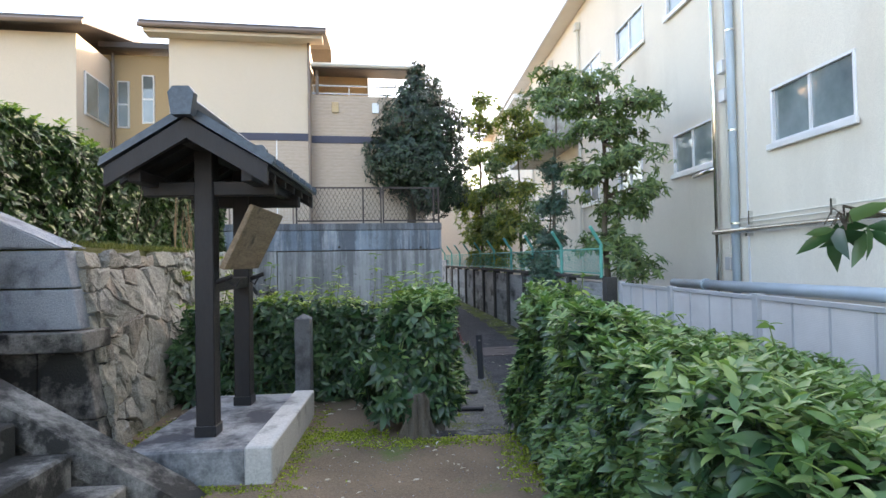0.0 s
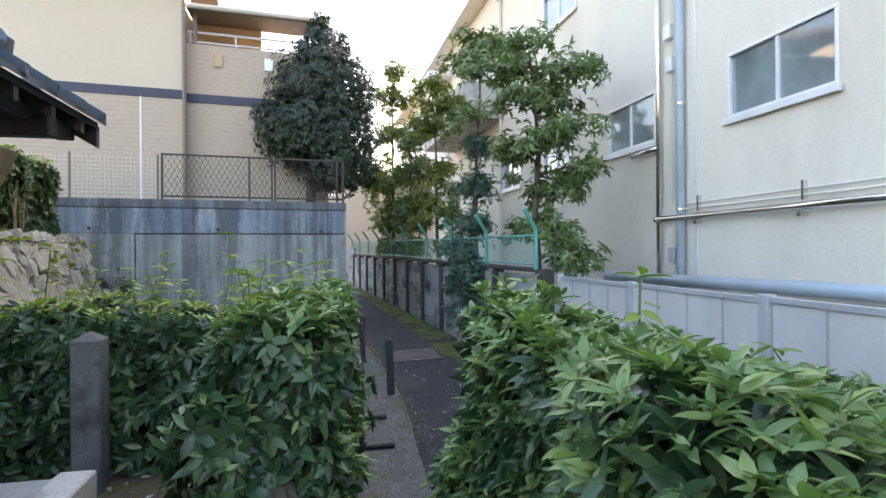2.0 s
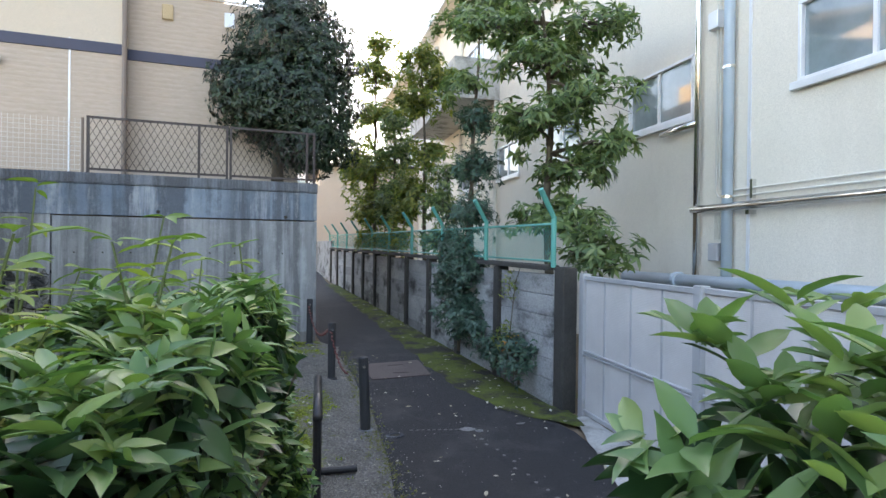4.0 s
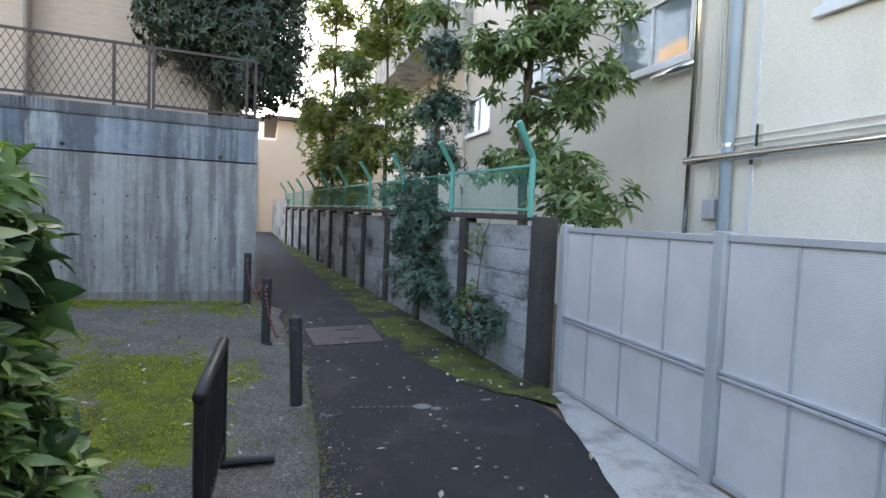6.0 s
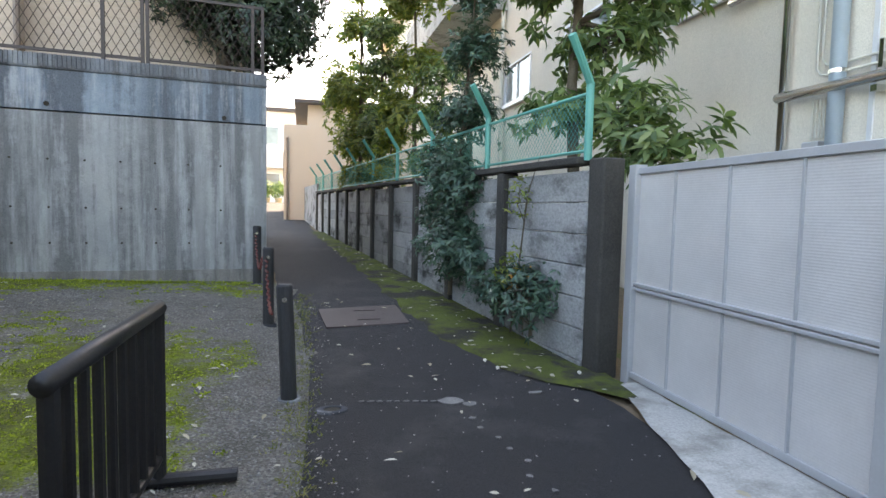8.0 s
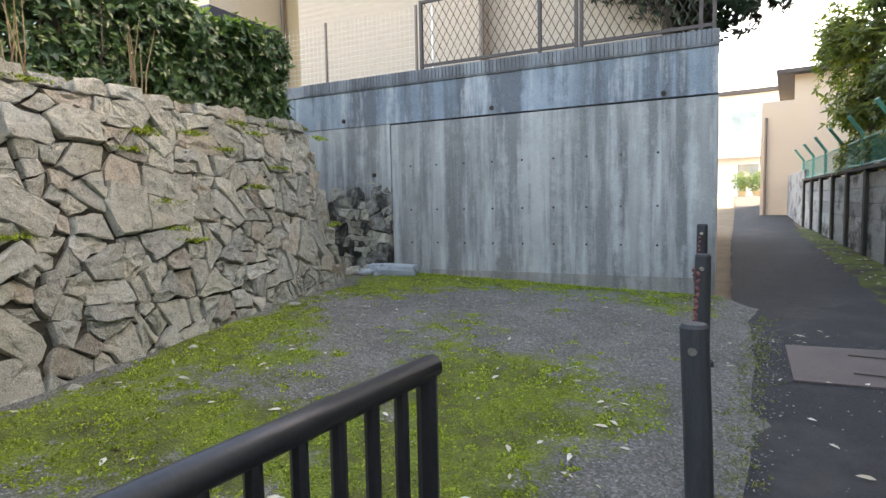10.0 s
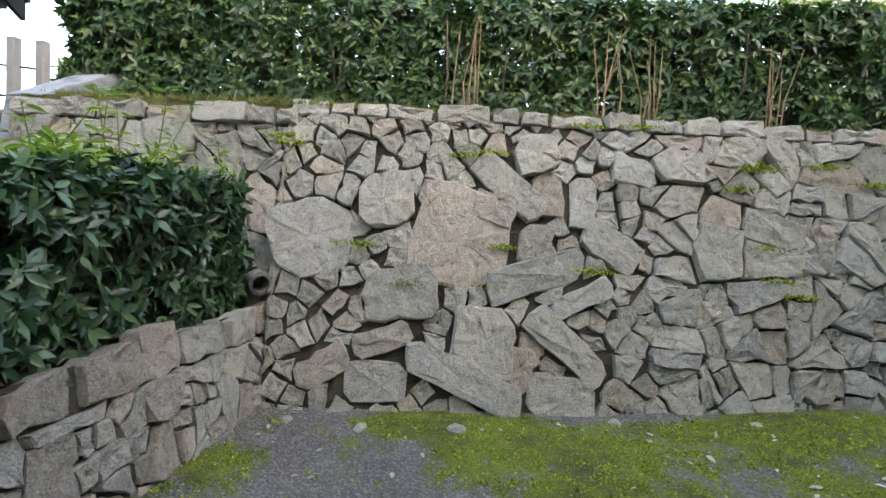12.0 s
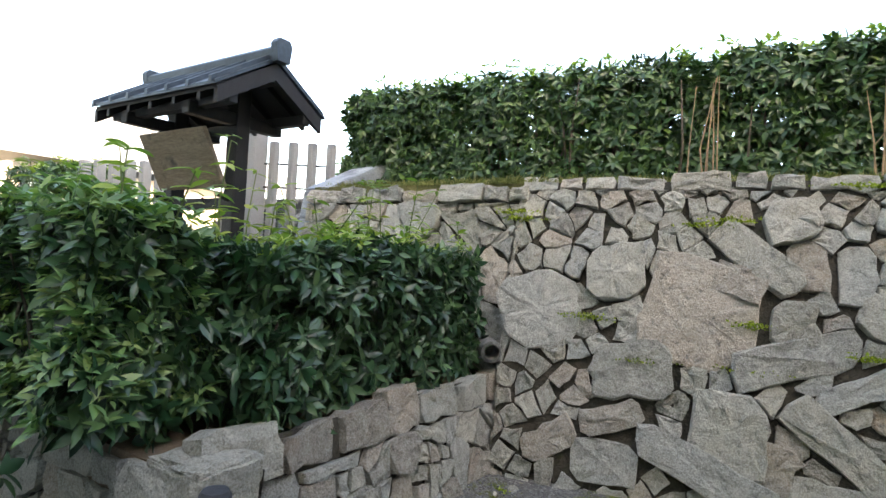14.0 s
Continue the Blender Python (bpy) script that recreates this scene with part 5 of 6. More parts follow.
for x0, x1, z0, z1 in ((-2.0, -0.4, 2.5, 4.2), (0.0, 1.2, 2.2, 4.0), (-2.5, -0.5, 6.6, 8.2), (0.1, 1.6, 6.6, 8.0)):
    w = part("window", boxed(x0, x1, 57.9, 57.99, z0, z1, 0.01), M_TRIM, wh)
    part("pane", boxed(x0 + 0.08, x1 - 0.08, 57.87, 57.895, z0 + 0.08, z1 - 0.08), M_GLASS, w)
# neighbour across the street behind the terrace
M_TILE = mat("grey_roof_tile", (0.2, 0.22, 0.24), (0.3, 0.32, 0.34), 2, 30, 0.6, 0.5, 0.02)
nh = thing("tiled_roof_house", "house with a pale grey tiled roof beyond the terrace", "house")
part("wall", boxed(-20, -7.0, -24, -15.2, 0.5, 4.5), M_HOUSE, nh)
part("roof", prismed([(-14.5, 4.7), (-19.5, 7.6), (-24.8, 4.7), (-24.8, 4.9), (-19.5, 7.85), (-14.5, 4.95)], "x", -20.8, -6.3), M_TILE, nh)
w = part("window", boxed(-8.6, -7.2, -15.19, -15.1, 3.0, 4.3, 0.01), M_BAND, nh)
part("pane", boxed(-8.5, -7.3, -15.09, -15.07, 3.1, 4.2), M_GLASS, w)
an = thing("tv_antenna", "thin aerial mast with crossed elements", "antenna")
part("mast", tubed([(-10.0, -11.5, 0.4), (-10.0, -11.5, 10.0)], 0.035, 6), M_BROWNPIPE, an)
for z, l in ((9.0, 0.7), (8.6, 0.5), (7.9, 0.8), (7.7, 0.6)):
    part("element", tubed([(-10.0 - l, -11.5 + l * 0.6, z), (-10.0 + l, -11.5 - l * 0.6, z + 0.15)], 0.02, 5), M_BROWNPIPE, an)

M_POSTSTONE = mat("speckled_granite", (0.09, 0.095, 0.105), (0.22, 0.23, 0.24), 3, 120, 0.85, 0.8, 0.015, stain=(0.06, 0.062, 0.065), stain_lo=0.5, stain_hi=0.66, stain_scale=4)
# ---- notice-board shelter ----
ns = thing("notice_board_shelter", "black wooden notice-board shelter with metal roof", "shelter")
part("plinth", boxed(-1.62, -0.86, 4.07, 5.62, 0.68, 0.945, 0.012), M_PLINTH, ns, "concrete plinth with dark stains")
part("rim", boxed(-0.86, -0.68, 4.06, 5.66, 0.68, 0.96, 0.01), M_RIM, ns)
for y in (4.42, 5.28):
    po = part("post", boxed(-1.27, -1.14, y - 0.065, y + 0.065, 0.94, 2.95, 0.008), M_WOOD, ns)
    part("post_shoe", boxed(-1.278, -1.132, y - 0.073, y + 0.073, 0.945, 1.02, 0.004), M_BLACKMETAL, po)
    part("tie_beam", boxed(-1.62, -0.72, y - 0.045, y + 0.045, 2.62, 2.72, 0.006), M_WOOD, ns)
part("ridge_beam", boxed(-1.26, -1.14, 4.1, 5.7, 2.93, 3.03, 0.006), M_WOOD, ns)
for x in (-1.55, -0.83):
    part("purlin", boxed(x - 0.04, x + 0.04, 4.1, 5.7, 2.68, 2.76, 0.006), M_WOOD, ns)
RY0, RY1, RX, RZ = 4.04, 5.7, -1.19, 3.1
for s in (1, -1):
    e = RX + s * 0.51
    part("roof_deck", prismed([(RX, RZ - 0.06), (e, 2.745), (e, 2.78), (RX, RZ - 0.02)], "y", RY0, RY1), M_WOOD, ns)
    part("roof_sheet", prismed([(RX, RZ), (e + s * 0.03, 2.77), (e + s * 0.03, 2.795), (RX, RZ + 0.035)], "y", RY0 - 0.03, RY1 + 0.03), M_COPPER, ns, "dark standing-seam metal roof")
    for k in range(7):
        y = RY0 + 0.02 + (RY1 - RY0 - 0.04) * k / 6
        part("roof_batten", prismed([(RX, RZ + 0.03), (e + s * 0.04, 2.785), (e + s * 0.04, 2.83), (RX, RZ + 0.075)], "y", y - 0.018, y + 0.018), M_COPPER, ns)
    for y in (RY0 - 0.02, RY1 - 0.02):
        part("barge_board", prismed([(RX, RZ - 0.15), (e, 2.645), (e, 2.76), (RX, RZ - 0.015)], "y", y, y + 0.04), M_WOOD, ns)
    for k in range(5):
        y = RY0 + 0.2 + (RY1 - RY0 - 0.4) * k / 4
        part("rafter", prismed([(RX, RZ - 0.12), (e, 2.685), (e, 2.74), (RX, RZ - 0.065)], "y", y - 0.02, y + 0.02), M_WOOD, ns)
part("ridge_cap", prismed([(RX - 0.06, RZ), (RX + 0.06, RZ), (RX + 0.07, RZ + 0.08), (RX + 0.04, RZ + 0.11), (RX - 0.04, RZ + 0.11), (RX - 0.07, RZ + 0.08)], "y", RY0 - 0.06, RY1 + 0.06), M_COPPER, ns)
for y in (RY0 - 0.1, RY1 + 0.03):
    part("ridge_end", prismed([(RX - 0.06, RZ - 0.02), (RX + 0.06, RZ - 0.02), (RX + 0.08, RZ + 0.12), (RX + 0.05, RZ + 0.16), (RX - 0.05, RZ + 0.16), (RX - 0.08, RZ + 0.12)], "y", y, y + 0.07), M_COPPER, ns)
# the slanted notice board faces the path
bm = boxed(-0.02, 0.02, 4.4, 5.3, -0.25, 0.25, 0.006)
bmesh.ops.transform(bm, matrix=Matrix.Translation((-0.99, 0, 2.33)) @ Matrix.Rotation(radians(26), 4, "Y"), verts=bm.verts[:])
part("notice_board", bm, M_BOARD, ns, "weathered blank wooden board, tilted")
part("cross_rail", boxed(-1.25, -1.15, 4.4, 5.3, 1.94, 2.03, 0.006), M_WOOD, ns)
for y in (4.42, 5.28):
    part("brace", tubed([(-1.2, y, 1.99), (-1.03, y, 2.05)], 0.02, 6), M_WOOD, ns)
for y in (4.6, 5.1):
    part("hook", tubed([(-1.1, y, 2.0), (-1.06, y, 1.97), (-1.03, y, 2.02)], 0.008, 5), M_BLACKMETAL, ns)

# granite marker post
gp = thing("stone_post", "square granite marker post with a pointed top", "post")
bm = boxed(-0.91, -0.755, 5.92, 6.075, 0.66, 1.6, 0.012)
q = [bm.verts.new((x, y, 1.597)) for x, y in ((-0.9, 5.93), (-0.765, 5.93), (-0.765, 6.065), (-0.9, 6.065))]
a = bm.verts.new((-0.8325, 5.9975, 1.64))
for i in range(4):
    bm.faces.new((q[i], q[(i + 1) % 4], a))
part("shaft", bm, M_POSTSTONE, gp)

# ---- bollards with a chain, low rail, ground plate ----
def bollard(x, y, lean, h=0.8):
    b = thing("bollard", "dark round bollard at the lane edge", "bollard", "bollards along the lane", (x, y, yard_z(x, y)))
    bm = bmesh.new()
    tube(bm, [(0, 0, -0.1), (lean * 0.5, 0, h * 0.5), (lean, 0, h - 0.015), (lean, 0, h)], [0.055, 0.055, 0.055, 0.046], 14)
    part("shaft", bm, M_BOLLARD, b, smooth=False)
    part("footing", tubed([(0, 0, -0.05), (0, 0, 0.012)], [0.085, 0.08], 14), M_PLINTH, b)
    bm = bmesh.new()
    bmesh.ops.create_cone(bm, cap_ends=True, segments=10, radius1=0.018, radius2=0.018, depth=0.02, matrix=Matrix.Translation((lean * 0.9, -0.056, h - 0.1)) @ Matrix.Rotation(radians(90), 4, "X"))
    part("eyelet", bm, M_STEEL, b)


bollard(1.475, 10.45, -0.035)
bollard(1.22, 12.5, 0.0)
bollard(0.95, 14.62, 0.0)
bollard(0.51, 7.56, 0.0, 0.74)
ch = thing("barrier_chain", "sagging red plastic chain between the bollards", "chain")
M_RED = plain("red_plastic", (0.14, 0.03, 0.025), 0.5)
for (xa, ya), (xb, yb) in (((1.16, 12.5), (0.93, 14.6)), ((1.38, 10.45), (1.2, 12.45))):
    for k in range(26):
        f = (k + 0.5) / 26
        if ya < 11 and f < 0.35:
            continue
        x, y = xa + (xb - xa) * f, ya + (yb - ya) * f
        z = yard_z(x, y) + 0.68 - 1.1 * f * (1 - f)
        bm = bmesh.new()
        tube(bm, [(x + 0.012 * (k % 2), y - 0.045, z), (x - 0.012 * (k % 2), y + 0.045, z + 0.01)], 0.011, 5)
        part("link", bm, M_RED, ch)

ra = thing("metal_railing", "black tubular steel railing with uprights on feet", "railing")
A, B = Vector((0.885, 8.27, 0.0)), Vector((0.925, 9.29, 0.0))
part("top_rail", tubed([A + Vector((0, -0.04, 0.83)), B + Vector((0, 0.03, 0.85))], 0.034, 12), M_BLACKMETAL, ra, smooth=True)
part("bottom_rail", tubed([A + Vector((0, 0, 0.14)), B + Vector((0, 0, 0.16))], 0.022, 8), M_BLACKMETAL, ra)
for k in range(10):
    p = A.lerp(B, k / 9)
    part("end_post" if k in (0, 9) else "upright", tubed([p + Vector((0, 0, 0.02 if k in (0, 9) else 0.14)), p + Vector((0, 0, 0.82 + 0.02 * k / 9))], 0.03 if k in (0, 9) else 0.019, 8), M_BLACKMETAL, ra)
for p in (A, B):
    part("foot", tubed([p + Vector((-0.12, 0, 0.05)), p + Vector((0.34, 0, 0.05))], 0.032, 10), M_BLACKMETAL, ra)

pl = thing("ground_plate", "rusty brown steel plate set in the lane", "metal plate")
bm = bmesh.new()
prism(bm, [(1.8, 12.43), (2.7, 12.56), (2.7, 13.55), (1.74, 13.38)], "z", 0.0, 0.012)
for v in bm.verts:
    v.co.z += ground_z(v.co.y) + 0.016
part("plate", bm, M_RUBBLE, pl)
for y in (12.72, 13.2):
    part("slot", boxed(2.15, 2.4, y, y + 0.02, ground_z(y) + 0.034, ground_z(y) + 0.038), M_SOIL, pl)

# ---- hedges and plants ----
hedge("hedge", "dark glossy hedge clipped above the low stone wall", Matrix.Translation((-2.12, 6.15, 0.77)), (2.12, 0.98, 0.88), 2600, 0.105, M_LEAF, 21, 7, 0.04, deep=0.17, shoots=16, shoot_h=(0.15, 0.6))
# next two hedges: the paler leaf coat is fresh growth plus painted skylight
hedge("hedge", "tall leafy hedge end beside the steps", Matrix.Translation((-0.06, 5.08, 0.86)) @ Matrix(((1, 0.09, 0, 0), (0, 1, 0, 0), (0, 0, 1, 0), (0, 0, 0, 1))), (0.58, 1.85, 0.84), 2000, 0.115, M_LEAF, 22, 7, 0.4, young_lit_m=M_FRESH_LIT, young_lit_faces=(0.15, 1, 0.15, 1, 1), wave=0.12, deep=0.13, shoots=16, shoot_h=(0.1, 0.4), ratio=0.38)
hedge("hedge", "broad leafy hedge between path and gate", Matrix.Translation((1.12, 0.9, 0.44)) @ Matrix(((1, 0, 0, 0), (0, 1, 0, 0), (-0.25, 0.065, 1, 0), (0, 0, 0, 1))), (2.2, 4.0, 1.08), 6600, 0.105, M_LEAF, 23, 7, 0.85, wave=0.1, young_lit_m=M_FRESH_LIT, young_lit_faces=(1, 0, 1, 0, 1), shoots=9, ratio=0.38)
su = thing("hedge_stump", "fluted grey shrub stump at the path edge", "stump")
bm = bmesh.new()
rngs = np.random.default_rng(5)
rings = []
for z, r in ((0.66, 0.17), (0.76, 0.12), (0.88, 0.085), (1.0, 0.08), (1.05, 0.05)):
    rings.append([bm.verts.new((0.27 + r * (1 + 0.22 * math.sin(7 * a + 1 + 2 * z) + 0.08 * math.sin(13 * a)) * math.cos(a), 5.0 + r * (1 + 0.22 * math.sin(7 * a + 1 + 2 * z) + 0.08 * math.sin(13 * a)) * math.sin(a), z)) for a in np.linspace(0, 2 * math.pi, 44, endpoint=False)])
for a, b in zip(rings, rings[1:]):
    for k in range(44):
        bm.faces.new((a[k], a[(k + 1) % 44], b[(k + 1) % 44], b[k]))
bm.faces.new(rings[-1])
part("stump", bm, M_STUMP, su)
UH = Matrix.Translation((-3.2, 4.6, 2.32)) @ Matrix.Rotation(radians(5.5), 4, "Z")
hedge("hedge", "long clipped evergreen hedge on top of the bank", UH @ Matrix.Translation((-0.7, 0, 0)), (0.75, 8.9, 1.08), 9800, 0.1, M_UPLEAF, 24, 6, 0.05, deep=0.13, base=0.12, young_lit_m=M_YOUNG, shoots=34, shoot_h=(0.03, 0.2))

tree("evergreen_tree", "dense dark evergreen tree beside the house", (0.3, 16.3, 3.0), [(0.32, 16.3, 4.0), (0.4, 16.3, 5.2), (0.5, 16.3, 6.6), (0.55, 16.3, 7.4)], [((0.45, 16.3, 5.0), (1.3, 1.2, 1.1)), ((1.0, 16.2, 4.8), (1.0, 1.1, 1.0)), ((0.5, 16.3, 6.1), (1.15, 1.05, 1.0)), ((1.05, 16.2, 5.9), (0.9, 0.9, 0.9)), ((0.6, 16.3, 6.9), (0.65, 0.65, 0.6)), ((-0.25, 16.1, 5.0), (0.75, 0.9, 0.85)), ((1.0, 16.0, 4.0), (0.9, 0.8, 0.6)), ((0.55, 16.3, 7.5), (0.25, 0.25, 0.4)), ((1.1, 16.2, 7.0), (0.15, 0.15, 0.4))], 6500, 0.12, M_DARKLEAF, 31, 6, 0.13, airy=False)
tree("broadleaf_tree", "leafy street tree behind the green fence", (4.95, 12.5, 0.2), [(5.0, 12.5, 1.6), (4.98, 12.6, 2.8), (5.1, 12.7, 4.0), (5.05, 12.8, 5.2), (5.0, 12.9, 6.0)], [((4.75, 12.5, 3.9), (0.8, 0.8, 0.5)), ((5.4, 12.0, 4.2), (0.7, 0.8, 0.35)), ((5.0, 12.7, 4.9), (0.9, 0.9, 0.4)), ((4.45, 13.2, 5.6), (0.8, 0.8, 0.3)), ((5.5, 12.4, 5.5), (0.8, 0.8, 0.3)), ((5.2, 12.3, 3.1), (0.6, 0.7, 0.45)), ((5.5, 11.7, 3.5), (0.5, 0.55, 0.28)), ((4.9, 12.6, 2.4), (0.5, 0.6, 0.4)), ((5.0, 12.9, 6.1), (0.6, 0.6, 0.25))], 1150, 0.17, M_TREELEAF, 32, 7, 0.085, droop=0.45, shift=-0.42)
tree("broadleaf_tree", "tall thin tree with umbrella-like crown behind the wall", (4.35, 15.0, 0.3), [(4.3, 15.0, 2.6), (4.35, 15.1, 4.2), (4.45, 15.1, 5.6), (4.5, 15.2, 6.6)], [((4.2, 15.1, 6.4), (0.8, 0.9, 0.3)), ((4.9, 15.2, 6.7), (0.8, 0.8, 0.3)), ((4.5, 15.3, 7.1), (0.6, 0.6, 0.25)), ((4.1, 15.0, 5.2), (0.45, 0.5, 0.35))], 420, 0.18, M_TREELEAF, 33, 7, 0.06, droop=0.35, shift=-0.25)
tree("broadleaf_tree", "thin tree with yellowing leaves behind the wall", (4.1, 18.2, 0.4), [(4.05, 18.2, 3.0), (4.05, 18.2, 4.6), (4.0, 18.3, 6.2)], [((3.9, 18.2, 3.2), (0.5, 0.6, 0.6)), ((4.1, 18.2, 4.3), (0.6, 0.6, 0.5)), ((3.8, 18.3, 5.6), (0.8, 0.8, 0.4)), ((4.4, 18.3, 6.2), (0.8, 0.8, 0.4)), ((4.0, 18.3, 6.8), (0.6, 0.6, 0.3))], 700, 0.18, M_WARMLEAF, 37, 7, 0.06, droop=0.35, shift=-0.25)
tree("slender_tree", "cluster of slim leafy stems above the wall", (3.45, 22.3, 0.5), [(3.4, 22.3, 2.5), (3.4, 22.3, 4.5), (3.4, 22.3, 7.0), (3.4, 22.3, 8.2)], [((3.4, 22.3, 3.0), (0.75, 0.9, 0.9)), ((3.5, 22.3, 4.4), (0.7, 0.8, 0.8)), ((3.4, 22.2, 6.0), (0.8, 0.8, 0.8)), ((3.3, 22.2, 7.4), (0.8, 0.8, 0.6)), ((2.95, 23.6, 4.4), (0.6, 0.9, 1.6)), ((3.6, 22.0, 8.3), (0.5, 0.5, 0.4))], 1700, 0.18, M_WARMLEAF, 34, 6, 0.07, shift=-0.32)
tree("slender_tree", "slim dark-leaved tree above the wall", (3.75, 20.4, 0.5), [(3.7, 20.4, 2.5), (3.7, 20.4, 4.5), (3.7, 20.4, 5.6)], [((3.6, 20.3, 3.2), (0.6, 0.7, 0.7)), ((3.75, 20.3, 4.5), (0.6, 0.7, 0.7)), ((3.7, 20.3, 5.5), (0.5, 0.6, 0.5))], 600, 0.17, M_TREELEAF, 38, 6, 0.06, shift=-0.3)
for x, y, z, seed, leafm in ((3.35, 18.9, 0.3, 101, M_WARMLEAF), (3.15, 20.9, 0.35, 102, M_TREELEAF), (2.95, 22.9, 0.35, 103, M_WARMLEAF), (3.75, 16.4, 0.2, 104, M_TREELEAF)):
    tree("shrub", "dense leafy shrub rising behind the panel wall", (x, y, z), [(x, y, 1.4), (x + 0.05, y, 2.3), (x + 0.1, y, 3.0)], [((x, y, 2.1), (0.38, 0.8, 0.5)), ((x + 0.1, y + 0.2, 2.8), (0.45, 0.7, 0.5)), ((x + 0.15, y - 0.3, 3.5), (0.4, 0.5, 0.5))], 420, 0.14, leafm, seed, 6, 0.035)
tree("climbing_shrub", "ivy-clad shrub growing over the block wall", (3.45, 13.7, 0.2), [(3.5, 13.7, 1.2), (3.6, 13.75, 2.4), (3.7, 13.8, 3.6), (3.75, 13.8, 4.4)], [((3.45, 13.6, 0.9), (0.35, 0.7, 0.55)), ((3.5, 13.8, 1.7), (0.36, 0.8, 0.5)), ((3.65, 13.7, 2.5), (0.35, 0.6, 0.5)), ((3.75, 13.8, 3.3), (0.36, 0.5, 0.6)), ((3.8, 13.9, 4.2), (0.32, 0.4, 0.5)), ((3.5, 14.5, 1.2), (0.3, 0.5, 0.6)), ((3.55, 14.6, 2.0), (0.3, 0.5, 0.4)), ((3.45, 13.1, 0.7), (0.3, 0.5, 0.5)), ((3.5, 13.2, 1.5), (0.25, 0.4, 0.4))], 3300, 0.09, M_IVY, 35, 6, 0.03)
tree("low_shrub", "small leafy shrub at the foot of the wall", (3.72, 11.6, 0.1), [(3.72, 11.6, 0.3), (3.75, 11.6, 0.5)], [((3.66, 11.55, 0.5), (0.3, 0.5, 0.35)), ((3.6, 12.2, 0.45), (0.28, 0.4, 0.3))], 420, 0.09, M_IVY, 36, 6, 0.02)


# ---- granite steps and ashlar beside the terrace ----
aw = thing("ashlar_wall", "blue-grey granite ashlar flank wall of the stairs", "wall")
tagged(aw, kind="structure")
rnga = np.random.default_rng(8)


def block(x0, x1, z0, z1, y0, y1, cut0=0.0, cut1=0.0):
    bm = bmesh.new()
    prism(bm, [(x0, z0), (x1 - 0.012 - cut0, z0), (x1 - 0.012 - cut1, z1 - 0.012), (x0, z1 - 0.012)], "y", y0 + rnga.uniform(-0.012, 0.012), y1)
    bmesh.ops.bevel(bm, geom=bm.edges[:], offset=0.014, segments=2, affect="EDGES", profile=0.6)
    return bm


def edge_x(z):
    return -2.1 - 0.19 * (z - 0.72)


for z0, z1, xsb in ((0.6, 0.98, (-4.6, -3.6, -2.75)), (0.98, 1.5, (-4.6, -3.9, -3.1, -2.6))):
    for a, b in zip(xsb, xsb[1:] + (None,)):
        last = b is None
        part("block", block(a, edge_x(z0) if last else b, z0, z1, 4.8, 5.1, 0, (edge_x(z0) - edge_x(z1)) if last else 0), M_GRANITE_DARK, aw)
part("string_course", block(-4.6, -2.2, 1.5, 1.66, 4.7, 5.1), M_GRANITE_DARK, aw)
for z0, z1, xsb in ((1.66, 1.98, (-4.6, -3.6, -2.9)), (1.98, 2.28, (-4.6, -3.8, -3.05))):
    for a, b in zip(xsb, xsb[1:] + (None,)):
        last = b is None
        part("block", block(a, edge_x(z0) if last else b, z0, z1, 4.82, 5.12, 0, (edge_x(z0) - edge_x(z1)) if last else 0), M_GRANITE, aw)
bm = bmesh.new()
prism(bm, [(-4.6, 2.285), (-2.41, 2.285), (-3.05, 2.58), (-4.6, 3.2)], "y", 4.8, 5.15)
bmesh.ops.bevel(bm, geom=bm.edges[:], offset=0.015, segments=2, affect="EDGES")
part("sloped_coping", bm, M_GRANITE, aw)

gs = thing("granite_stairs", "weathered granite stairs climbing to the upper level", "stairs")
for i in range(9):
    part("step", boxed(-1.75 - 0.3 * i - 0.32, -1.4 - 0.3 * i, 2.2, 3.68, 0.6, 0.9 + 0.185 * i, 0.015), M_GRANITE_DARK, gs)
bm = bmesh.new()
prism(bm, [(-0.98, 0.66), (-1.25, 0.66), (-4.2, 2.45), (-4.2, 2.62), (-1.15, 0.8)], "y", 3.7, 3.95)
bmesh.ops.bevel(bm, geom=bm.edges[:], offset=0.012, segments=2, affect="EDGES")
part("cheek_stone", bm, M_GRANITE_DARK, gs, "sloping granite cheek stone")
part("cheek_base", prismed([(-1.3, 0.62), (-4.2, 0.62), (-4.2, 2.44), (-1.28, 0.67)], "y", 3.73, 3.92), M_GRANITE_DARK, gs)
tagged(obj_from("stair_landing_ground", boxed(-9.0, -4.1, 1.0, 4.8, 0.0, 2.3), M_EARTH), "earth landing at the top of the stairs", "ground", kind="structure")

# stone fence posts with iron rails
M_PALE = mat("pale_granite", (0.22, 0.22, 0.22), (0.35, 0.35, 0.34), 2, 90, 0.85, 0.4, 0.006)
sf = thing("stone_fence", "row of pale granite fence posts with iron rails", "fence")
row = [(-2.5 - 0.118 * k, 3.88 + 0.185 * k) for k in range(5)]
for k, (x, y) in enumerate(row):
    w2 = 0.1 if k == 0 else 0.046
    zt = 3.02 if k == 0 else 2.88
    bm = boxed(x - w2, x + w2, y - w2, y + w2, 1.5, zt, 0.012)
    part("fence_post", bm, M_PALE, sf)
for z in (2.35, 2.62):
    part("iron_rail", tubed([(row[0][0], row[0][1], z), (row[-1][0], row[-1][1], z)], 0.012, 6), M_BLACKMETAL, sf)
sf2 = thing("stone_fence", "row of pale granite fence posts beyond the board", "fence")
